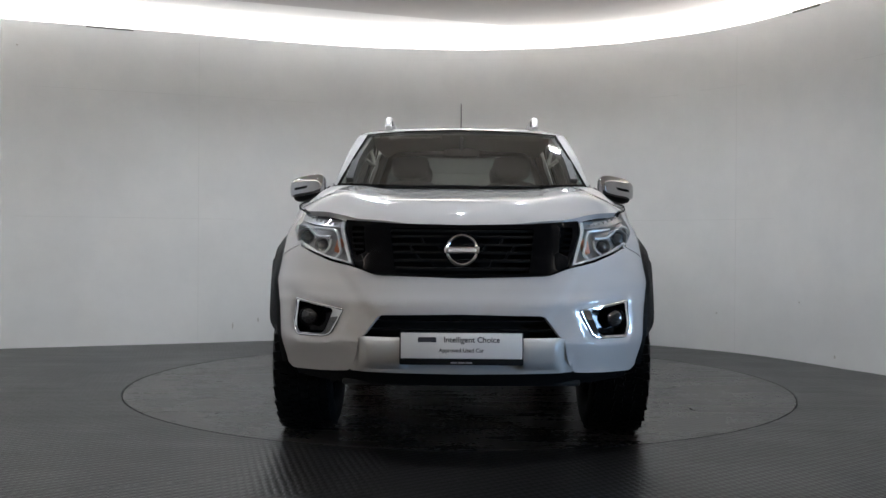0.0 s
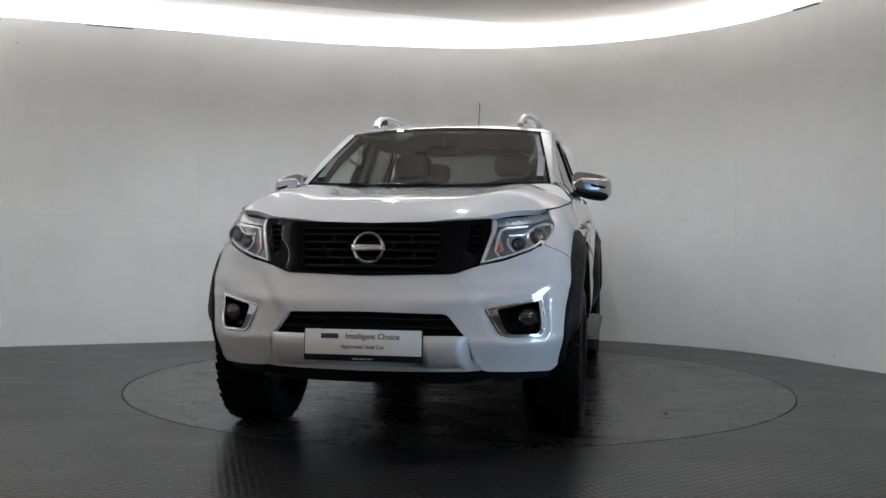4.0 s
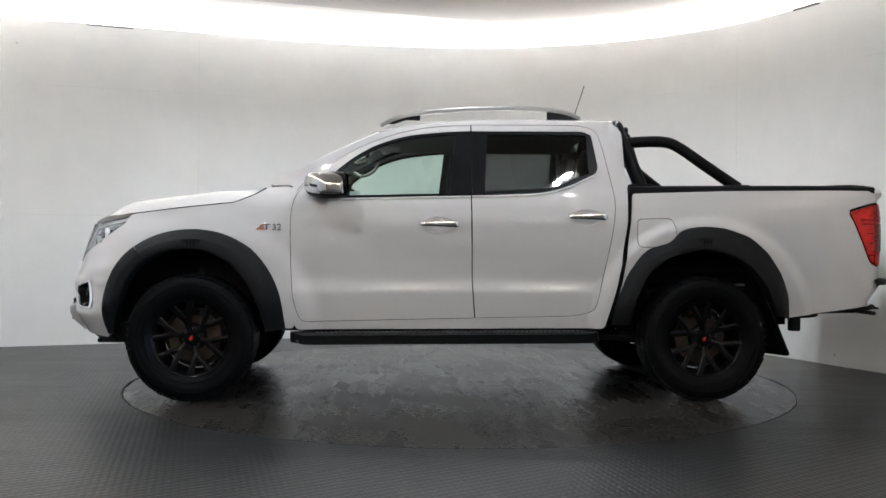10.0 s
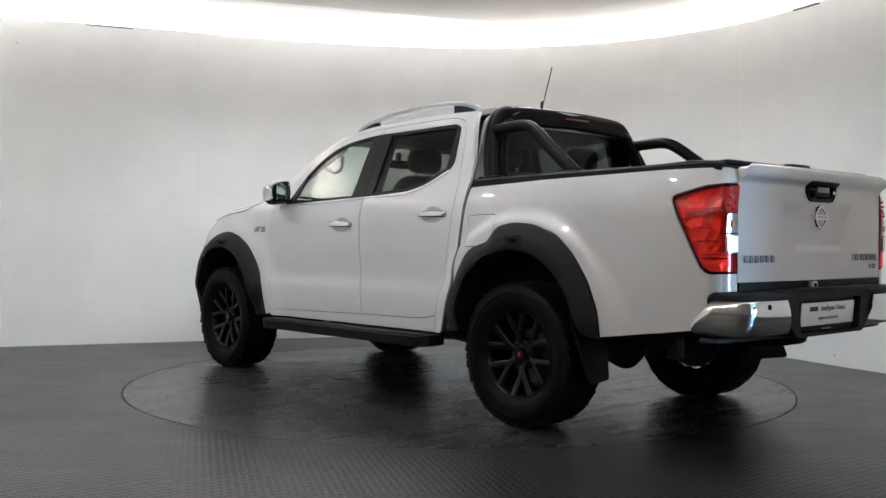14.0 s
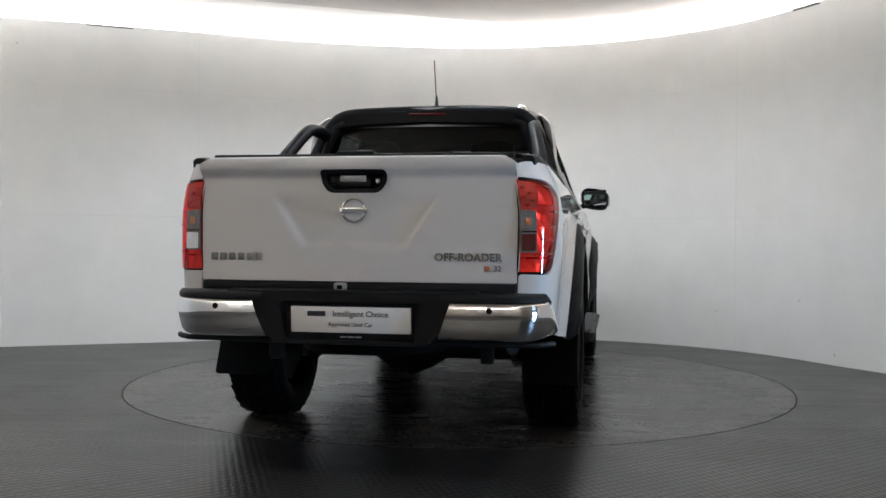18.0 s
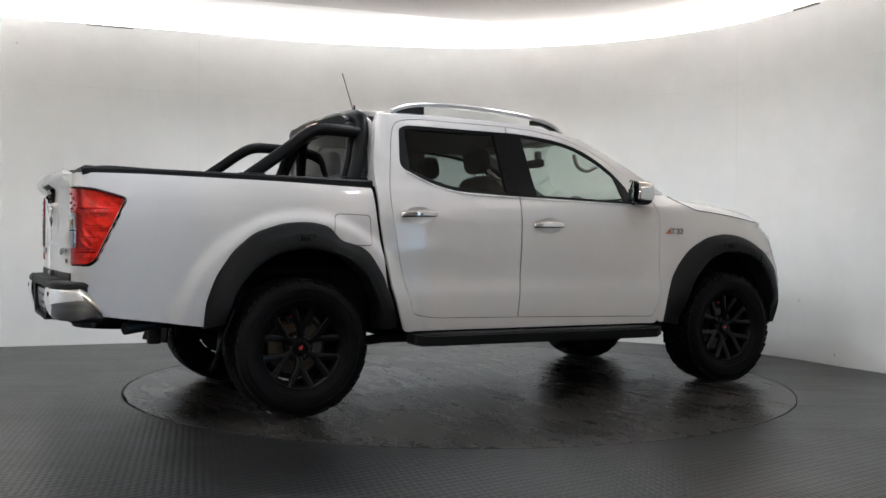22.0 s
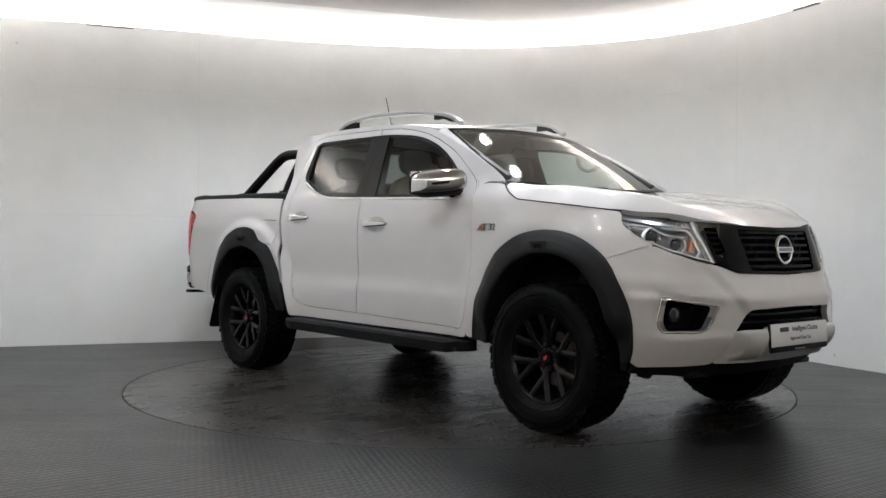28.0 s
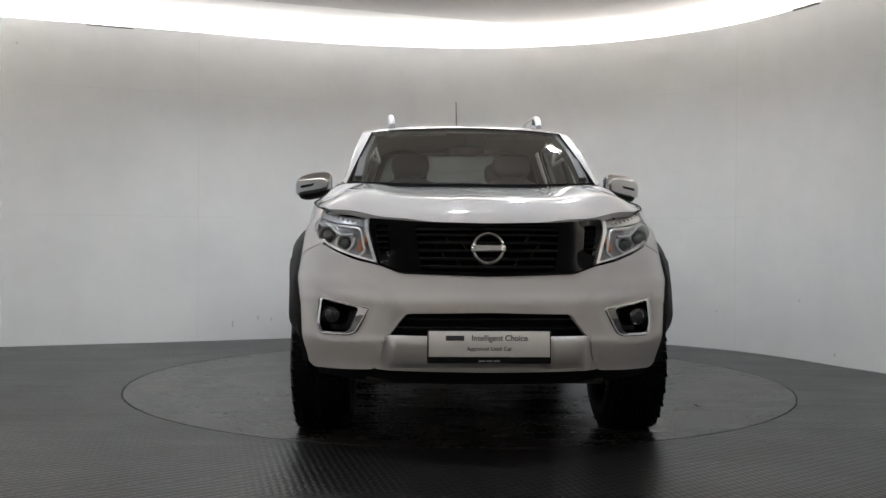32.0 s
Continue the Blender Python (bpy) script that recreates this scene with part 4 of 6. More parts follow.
    bk = part("cab_back", panel(rounded(loop, 0.02), back, (-1, 0, 0), [hole], res=0.07), PAINT, TRUCK, "white rear wall of the cab")
    g = part("rear_window", panel(inset(hole, -0.012), lambda y, z: back(y, z) + np.array([0.006, 0, 0]), (-1, 0, 0), res=0.1, depth=0.0), REARGLASS, TRUCK, "dark tinted rear window")

    # load bed flank with the fuel flap and lamp cut-outs
    arch = pull(R_ARCH_OUT, (-AXLE, 0.45), 0.97)
    lamp = tail_outline()
    bed = [(-1.128, 1.285), (-1.112, 1.10), (-1.057, 0.73), (-1.012, 0.55)] + arch + [(-2.12, 0.515), (-2.50, 0.565), (-2.65, 0.585), (-2.71, 0.62), (-2.75, 0.72), (-2.835, 0.748), (-2.835, 0.842)]
    bed += [(-2.68, 0.838), (-2.645, 0.865), (-2.503, 1.172), (-2.512, 1.194), (-2.66, 1.236), (-2.835, 1.25), (-2.83, 1.30), (-2.76, 1.318), (-2.4, 1.318), (-1.7, 1.306)]
    both("bed_side", panel(inset(rounded(bed, 0.018), 0.002), side, LEFT, [FUEL], res=0.020), PAINT, TRUCK, "white load-bed flank")
    # near-black strip fills in the shade between cab and bed
    gapline = np.array([(-1.118, 1.29), (-1.102, 1.10), (-1.046, 0.73), (-0.985, 0.50)])
    gl = resampled(gapline, 0.04, False)
    both("bed_gap_shade", tube(side(gl[:, 0], gl[:, 1]) - np.array([0, 0.035, 0]), np.array([(-0.03, -0.012), (0.03, -0.012), (0.03, 0.012), (-0.03, 0.012)]), up=(0, 1, 0.01)), LINER, TRUCK, "dark strip for the shade between cab and bed")
    # thin dark strip draws the shade round the fuel flap
    fs = resampled(FUEL, 0.02)
    fs = np.vstack([fs, fs[:1]])
    both("flap_gap_shade", tube(side(fs[:, 0], fs[:, 1]) - np.array([0, 0.010, 0]), np.array([(-0.006, -0.004), (0.006, -0.004), (0.006, 0.004), (-0.006, 0.004)]), up=(0, 1, 0.01), caps=False), LINER, TRUCK, "dark strip for the shade in the fuel-flap gap")
    # dark tube draws the shaded line between bonnet and wing
    hl = np.array([(1.968, 1.131), (1.8, 1.152), (1.69, 1.166), (1.5, 1.187), (1.325, 1.206), (1.205, 1.258), (1.145, 1.30)])
    hl = resampled(hl, 0.04, False)
    both("bonnet_gap_shade", tube(side(hl[:, 0], hl[:, 1]) + np.array([0, -0.003, 0.0005]), 0.0038, up=(0, 1, 0.01)), LINER, TRUCK, "dark strip for the shade in the bonnet shut line")
    both("fuel_flap", panel(inset(FUEL, 0.004), side, LEFT, res=0.020), PAINT, TRUCK, "white fuel flap")


def tail_outline():
    return rounded([(-2.508, 1.182), (-2.66, 1.228), (-2.832, 1.243), (-2.836, 0.843), (-2.70, 0.842), (-2.655, 0.868)], [0.02, 0.05, 0.01, 0.01, 0.03, 0.05])


body_panels()


# ---- doors ----
def doors():
    for name, door, win, glassmat, handle in (("front_door", F_DOOR, F_WIN, GLASS, (0.082, 1.084)), ("rear_door", R_DOOR, R_WIN, PRIVACY, (-0.84, 1.135))):
        hx, hz = handle
        q = np.linspace(0, 2 * math.pi, 36, endpoint=False)
        rim = np.stack([hx - 0.004 + 0.098 * np.cos(q), hz - 0.003 + (0.050 + 0.004 * np.cos(q)) * np.sin(q)], -1)

        def cup(x, z, h=handle):
            p = side(x, z)
            r = np.hypot((x - h[0] + 0.004) / 0.098, (z - h[1] + 0.003) / 0.051)
            p[:, 1] -= 0.001 + 0.021 * (1 - np.clip(r, 0, 1) ** 2.4)
            return p
        d = both(name, panel(inset(door, 0.0038), side, LEFT, [win, rim], res=0.020), PAINT, TRUCK, "closed white door")
        both("handle_cup", panel(inset(rim, -0.0006), cup, LEFT, res=0.013, depth=0.0, edge=0.012), PAINT, d, "shallow cup behind the handle")
        # a black strip behind the door's edge stands in for the gap's shade
        seal = resampled(door, 0.03)
        seal = np.vstack([seal, seal[:1]])
        both("door_gap_shade", tube(side(seal[:, 0], seal[:, 1]) - np.array([0, 0.013, 0]), np.array([(-0.012, -0.006), (0.012, -0.006), (0.012, 0.006), (-0.012, 0.006)]), up=(0, 1, 0.01), caps=False), LINER, d, "black strip for the shade in the door gap")
        ring = panel(inset(win, -0.004), out_side(-0.002), LEFT, [inset(win, 0.020 if name == "front_door" else 0.022)], res=0.5, depth=0.012)
        both("window_seal", ring, TRIM, d, "black window seal")
        g = both("window_glass", panel(inset(win, 0.012), out_side(-0.010), LEFT, res=0.12, depth=0.0), glassmat, d, "tinted side glass" if glassmat is GLASS else "dark privacy glass")
        for o in g:
            o.visible_shadow = name == "rear_door"
        if name == "front_door":
            pil = [(-0.124, 1.262), (-0.129, 1.676), (-0.030, 1.668), (0.014, 1.262)]
            tri = rounded([(0.805, 1.236), (0.772, 1.352), (0.66, 1.462), (0.70, 1.36), (0.715, 1.236)], 0.01)
            both("mirror_sail", panel(tri, out_side(0.002), LEFT, res=0.3, depth=0.01), PLASTIC, d, "black corner trim")
            strip = [(0.76, 1.230), (0.3, 1.244), (-0.117, 1.256)]
        else:
            pil = [(-0.126, 1.264), (-0.131, 1.676), (-0.228, 1.676), (-0.205, 1.272)]
            rear = rounded([(-0.862, 1.668), (-0.893, 1.662), (-0.922, 1.44), (-0.893, 1.402), (-0.868, 1.392), (-0.862, 1.44)], 0.012)
            both("quarter_trim", panel(rear, out_side(0.002), LEFT, res=0.3, depth=0.01), TRIM, d, "black rear corner trim")
            strip = [(-0.126, 1.257), (-0.4, 1.264), (-0.556, 1.276), (-0.70, 1.309), (-0.80, 1.352), (-0.893, 1.396)]
        both("pillar_trim", panel(pil, out_side(0.003), LEFT, res=0.3, depth=0.012), TRIM, d, "satin black door-post trim")
        path = smooth_path([(*side(np.array([x]), np.array([z]))[0],) for x, z in strip], 6)
        sec = np.array([(-0.004, -0.006), (0.005, -0.004), (0.005, 0.004), (-0.004, 0.006)])
        both("chrome_strip", tube(path + np.array([0, 0.002, 0]), sec), BRIGHT, d, "bright chrome waistline strip")
        # pull handle across the cup, fuller towards the rear
        rows = []
        a = np.linspace(0, 2 * math.pi, 14, endpoint=False)
        for dx, dy, dz, ry, rz in smooth_path([(0.120, -0.004, 0.000, 0.004, 0.005), (0.112, 0.013, 0.001, 0.007, 0.011), (0.085, 0.024, 0.002, 0.0085, 0.0155), (0.03, 0.030, 0.003, 0.009, 0.019), (-0.04, 0.031, 0.003, 0.009, 0.0215),
                                               (-0.098, 0.024, 0.001, 0.009, 0.021), (-0.122, 0.012, -0.001, 0.007, 0.017), (-0.130, -0.004, -0.002, 0.004, 0.010)], 5):
            y = float(side_y(hx + dx, hz)) + dy
            c, n = np.cos(a), np.sin(a)
            rows.append([(hx + dx, y + ry * u, hz + dz + rz * v) for u, v in zip(np.sign(c) * np.abs(c) ** 0.7, np.sign(n) * np.abs(n) ** 0.8)])
        both("handle", loft(rows, True, True), CHROME, d, "chrome pull handle")
        if name == "front_door":
            mirror(d)


def ball(c, size, power=2.6, nu=28, nv=16, z0=-1.0, z1=1.0):
    rows = []
    for v in np.linspace(math.asin(z0), math.asin(z1), nv):
        row = []
        for u in np.linspace(0, 2 * math.pi, nu, endpoint=False):
            e = 2 / power
            f = lambda t: math.copysign(abs(t) ** e, t)
            row.append((c[0] + size[0] * f(math.cos(v)) * f(math.cos(u)), c[1] + size[1] * f(math.cos(v)) * f(math.sin(u)), c[2] + size[2] * f(math.sin(v))))
        rows.append(row)
    return loft(rows, True, True)


MIRROR_SWEEP = 0.060


def mirror(d):
    c = (0.763, 0.942, 1.316)

    def shaped(s):
        q = Shape()
        for x, y, z in s.v:
            k = (y - c[1]) / 0.105
            z += -0.016 * k - 0.010 * k * k * (1 if z > c[2] else -0.6)
            x += -MIRROR_SWEEP * k + (0.02 * (1 - ((z - c[2]) / 0.09) ** 2))
            q.v.append((x, y, z))
        q.f = s.f
        return q
    both("mirror_cap", shaped(ball((c[0], c[1], c[2]), (0.080, 0.116, 0.074), 4.4, 44, 20, -0.42, 1.0)), DIMCHROME, d, "chrome door-mirror cap")
    both("mirror_base", shaped(ball((c[0], c[1] - 0.004, c[2] - 0.004), (0.078, 0.104, 0.080), 4.0, 36, 12, -1.0, -0.36)), PLASTIC, d, "black mirror underside")
    sh = loft([[(c[0] - 0.084 - MIRROR_SWEEP * y / 0.105, c[1] + y, c[2] + 0.004 + z) for y, z in ((0.085, -0.055), (0.095, 0.0), (0.085, 0.062), (-0.08, 0.056), (-0.092, 0.0), (-0.082, -0.055))],
               [(c[0] - 0.086 - MIRROR_SWEEP * y / 0.105, c[1] + y, c[2] + 0.004 + z) for y, z in ((0.08, -0.05), (0.09, 0.0), (0.08, 0.057), (-0.075, 0.051), (-0.087, 0.0), (-0.077, -0.05))]], True, True)
    both("mirror_glass", sh, MIRROR, d, "mirror glass")
    rim = ball((c[0] - 0.066, c[1], c[2] + 0.002), (0.034, 0.106, 0.076), 4.0, 28, 10)
    both("mirror_rim", shaped(rim), GLOSS, d, "black mirror rim")
    sig = tube(smooth_path([(c[0] + 0.110, c[1] - 0.040, c[2] + 0.006), (c[0] + 0.084, c[1] + 0.02, c[2] - 0.006), (c[0] + 0.046, c[1] + 0.075, c[2] - 0.014), (c[0] - 0.01, c[1] + 0.102, c[2] - 0.018)], 6), np.array([(-0.003, -0.009), (0.006, -0.007), (0.006, 0.007), (-0.003, 0.009)]))
    both("indicator", sig, GLOSS, d, "dark indicator slit")
    arm = tube(smooth_path([(0.80, 0.80, 1.262), (0.80, 0.86, 1.262), (0.79, 0.93, 1.275)], 4), np.array([(-0.045, -0.016), (0.045, -0.016), (0.05, 0.012), (-0.05, 0.012)]), up=(0, 0, 1))
    both("mirror_arm", arm, PLASTIC, d, "black mirror foot")


doors()


# ---- flares ----
def by_angle(line, c, n, a0=None, a1=None):
    p = resampled(np.array(line), 0.01, False)
    t = np.linspace(0, 1, len(p))
    ang = np.unwrap(np.arctan2(p[:, 1] - c[1], p[:, 0] - c[0]))
    q = np.linspace(ang[0], ang[-1], n)
    if ang[-1] < ang[0]:
        return np.stack([np.interp(-q, -ang, p[:, 0]), np.interp(-q, -ang, p[:, 1])], -1)
    return np.stack([np.interp(q, ang, p[:, 0]), np.interp(q, ang, p[:, 1])], -1)


def smooth_line(a, k=2):
    a = np.array(a)
    for _ in range(k):
        b = a.copy()
        b[1:-1] = (a[:-2] + 2 * a[1:-1] + a[2:]) / 4
        a = b
    return a


def flares():
    for name, o, i, c in (("front_flare", F_ARCH_OUT, F_ARCH_IN, (AXLE, 0.40)), ("rear_flare", R_ARCH_OUT, R_ARCH_IN, (-AXLE, 0.44))):
        n = 72
        O, I = smooth_line(by_angle(o, c, n), 6 if name == "front_flare" else 2), smooth_line(by_angle(i, c, n), 3)
        y0 = side_y(O[:, 0], O[:, 1])
        lift = np.clip((I[:, 1] - 0.45) / 0.5, 0, 1)
        y1 = 0.950 - 0.006 * lift ** 2
        if name == "front_flare":
            y1 = y1 - 0.030 * step01(I[:, 0], 1.75, 2.05) - 0.050 * step01(I[:, 0], 1.6, 1.9) * step01(-I[:, 1], -0.60, -0.42)
        y1 = np.maximum(y1 - 0.070 * step01(-I[:, 1], -0.62, -0.40), y0 + 0.008)
        rows = []
        for k, y in ((0.0, y0 - 0.02), (0.0, y0 + 0.004), (0.03, y0 + 0.009), (0.12, y0 * 0.62 + y1 * 0.38), (0.30, y0 * 0.34 + y1 * 0.66), (0.45, y0 * 0.16 + y1 * 0.84), (0.50, y0 * 0.08 + y1 * 0.92),
                     (0.75, y1), (0.93, y1 + 0.004), (0.985, y1 - 0.001), (1.0, y1 - 0.012), (1.0, y1 - 0.06), (0.97, y1 - 0.14)):
            P = O + (I - O) * k
            rows.append(np.stack([P[:, 0], np.broadcast_to(y, (n,)), P[:, 1]], -1))
        cut = int(np.argmax(O[:, 1] > 0.925)) if name == "front_flare" else 0
        s = loft([r[cut:] for r in rows])
        if name == "front_flare":
            s.f = [tuple(reversed(q)) for q in s.f]
        f = both(name, s, PLASTIC, TRUCK, "matt black plastic wheel-arch flare", 50)
        if cut:
            q = loft([np.vstack([r[:cut], r[cut - 1:cut] * 0.04 + r[cut:cut + 1] * 0.96]) + np.array([0, 0.008, 0]) for r in rows])
            q.f = [tuple(reversed(k)) for k in q.f]
            both("flare_front_piece", q, PLASTIC, f, "separate lower piece of the flare on the bumper", 50)
        # vent badge at the crown
        x0, z0 = (1.569, 0.955) if name == "front_flare" else (-1.572, 0.985)
        v = rounded([(x0 - 0.062, z0 + 0.026), (x0 + 0.062, z0 + 0.026), (x0 + 0.042, z0 - 0.022), (x0 - 0.042, z0 - 0.022)], 0.008)
        base = lambda x, z: np.stack([x, np.full_like(x, 0.946) + (0.985 - z) * 0.05, z], -1)
        both("vent", panel(v, base, LEFT, [inset(v, 0.007)], res=0.3, depth=0.02), PLASTIC, f, "small black flare vent")
        both("vent_bar", joined(*[block((x0 + dx, 0.944, z0 + 0.001), (0.012, 0.012, 0.022), 0.002, 1) for dx in (-0.02, 0.0, 0.02)]), LINER, f)


flares()


# ---- wheels ----
def wheels():
    w = empty("wheel")
    w.parent = TRUCK
    R, W = TYRE_R, 0.145
    prof = [(0.222, -0.105), (0.232, -0.112), (0.255, -0.130), (0.30, -0.146), (0.335, -0.145), (0.362, -0.134), (0.373, -0.122), (0.3775, -0.10), (0.379, 0.0),
            (0.3775, 0.10), (0.373, 0.122), (0.362, 0.134), (0.335, 0.145), (0.30, 0.146), (0.262, 0.133), (0.257, 0.128), (0.240, 0.117), (0.230, 0.108), (0.222, 0.10)]
    tyre = lathe(prof, 72)
    part("tyre", tyre, RUBBER, w, "black all-terrain tyre", 30)
    rng = random.Random(3)
    tread = Shape()
    n = 54
    for i in range(n):
        a = 2 * math.pi * i / n
        for row, (y, wy) in enumerate(((-0.108, 0.034), (-0.062, 0.040), (-0.014, 0.036), (0.034, 0.040), (0.080, 0.036), (0.116, 0.026))):
            da = (row % 2) * math.pi / n + rng.uniform(-0.006, 0.006)
            b = block((0, 0, 0), (0.0375 if row not in (0, 5) else 0.0395, wy + 0.003, 0.015), 0)
            drop = 0.005 if row in (0, 5) else 0.0
            m = Matrix.Rotation(a + da, 4, "Y") @ Matrix.Translation((0, y + (0.006 if i % 2 else 0), R - 0.0105 - drop)) @ Matrix.Rotation(0.22 * (1 if row % 2 else -1) + rng.uniform(-0.08, 0.08), 4, "Z")
            q = b.moved(m)
            tread.add(q.v, q.f)
        # shoulder lugs running down the sidewall
        for sg in (-1, 1):
            b = block((0, 0, 0), (0.036, 0.004, 0.036 if i % 2 else 0.028), 0)
            q = b.moved(Matrix.Rotation(a + 0.03, 4, "Y") @ Matrix.Translation((0, sg * 0.1345, 0.352)) @ Matrix.Rotation(sg * 0.42, 4, "X"))
            tread.add(q.v, q.f)
    tagged(part("tread", tread, RUBBER, w, "chunky tread blocks", 20), kind="stuff")
    ridge = Shape()
    for r0 in (0.325, 0.27):
        q = lathe([(r0 - 0.003, 0.146 - (0.01 if r0 < 0.3 else 0)), (r0, 0.1495 - (0.01 if r0 < 0.3 else 0)), (r0 + 0.003, 0.146 - (0.01 if r0 < 0.3 else 0))], 72)
        ridge.add(q.v, q.f)
    part("sidewall_rib", ridge, RUBBER, w)
    # raised sidewall writing, unreadable: short bars
    me = block((0, 0, 0), (0.006, 0.003, 0.018), 0).mesh("sidewall_bar", RUBBER)
    for k in range(20):
        a = 0.5 + k * 0.04 + (2.6 if k > 9 else 0)
        part("sidewall_bar", me, RUBBER, w).matrix_basis = Matrix.Rotation(a, 4, "Y") @ Matrix.Translation((0, 0.1475, 0.300))
    barrel = lathe([(0.232, 0.109), (0.236, 0.116), (0.232, 0.120), (0.222, 0.112), (0.214, 0.098), (0.208, 0.06), (0.200, -0.02), (0.205, -0.10), (0.224, -0.11)], 72)
    part("rim_barrel", barrel, RIM, w, "satin black alloy rim")
    hub = lathe([(0.0, 0.098), (0.028, 0.098), (0.033, 0.094), (0.036, 0.082), (0.062, 0.080), (0.078, 0.074), (0.082, 0.02), (0.05, 0.0), (0.0, 0.0)], 48)
    part("hub", hub, RIM, w)
    spokes = Shape()
    a0 = 0.05
    for sg in (-1, 1):
        rows = []
        for r, off, y, hw, th in ((0.045, 0.0, 0.080, 0.021, 0.03), (0.082, 0.015, 0.088, 0.0175, 0.03), (0.104, 0.070, 0.093, 0.0175, 0.028), (0.145, 0.172, 0.101, 0.0185, 0.026), (0.185, 0.230, 0.108, 0.0190, 0.024), (0.227, 0.270, 0.114, 0.0215, 0.022)):
            a = a0 + sg * off
            c, s = math.cos(a), math.sin(a)
            tx, tz = -s, c
            rows.append([(c * r + tx * k * hw, y - dy, s * r + tz * k * hw) for k, dy in ((-1.0, 0.004), (-0.6, 0.0), (0.6, 0.0), (1.0, 0.004), (0.9, th), (-0.9, th))])
        q = loft(rows, True, True)
        spokes.add(q.v, [tuple(reversed(f)) for f in q.f])
    me = spokes.mesh("spoke", RIM, 30)
    for i in range(6):
        part("spoke", me, RIM, w, "twin-arm black spoke").matrix_basis = Matrix.Rotation(i * math.pi / 3, 4, "Y")
    lug = lathe([(0.0, 0.090), (0.009, 0.090), (0.0105, 0.086), (0.0105, 0.06)], 6)
    me = lug.mesh("lug_nut", TRIM)
    for i in range(6):
        a = math.pi / 6 + i * math.pi / 3 + 0.05
        o = part("lug_nut", me, TRIM, w)
        o.location = (0.055 * math.cos(a), 0, 0.055 * math.sin(a))
    part("cap_ring", lathe([(0.027, 0.097), (0.029, 0.1005), (0.032, 0.1005), (0.0335, 0.097)], 40), RIM, w, "thin bright ring round the hub cap")
    cap = joined(block((0.0, 0.0995, 0.004), (0.026, 0.003, 0.008), 0.001, 1), block((0.004, 0.0995, -0.006), (0.022, 0.003, 0.007), 0.001, 1))
    part("centre_badge", cap, REDCAL, w, "small red centre badge")
    part("brake_disc", lathe([(0.06, -0.005), (0.155, -0.005), (0.157, -0.009), (0.157, -0.027), (0.155, -0.031), (0.06, -0.031)], 48), DISC, w, "steel brake disc")
    cal = Shape()
    for k in range(6):
        a = 1.9 + k * 0.14
        q = block((0, 0, 0), (0.05, 0.07, 0.05), 0.006).moved(Matrix.Rotation(-a, 4, "Y") @ Matrix.Translation((0.155, -0.02, 0)))
        cal.add(q.v, q.f)
    part("brake_caliper", cal, CAST, w, "dark brake caliper")
    part("valve_cap", block((-0.05, 0.06, 0.17), (0.012, 0.02, 0.012), 0.003), REDCAL, w, "small red cap behind the spokes")
    part("wheel_back", lathe([(0.0, -0.06), (0.06, -0.06), (0.19, -0.05), (0.196, -0.075), (0.0, -0.09)], 32), CAST, w)
    y = 0.788
    w.matrix_basis = pose(AXLE, y, HUB_Z, 0, 48, 0)
    copy_thing(w, pose(-AXLE, y, HUB_Z, 0, 40, 0))
    copy_thing(w, pose(AXLE, -y, HUB_Z, 0, 25, 180))
    copy_thing(w, pose(-AXLE, -y, HUB_Z, 0, 31, 180))


wheels()


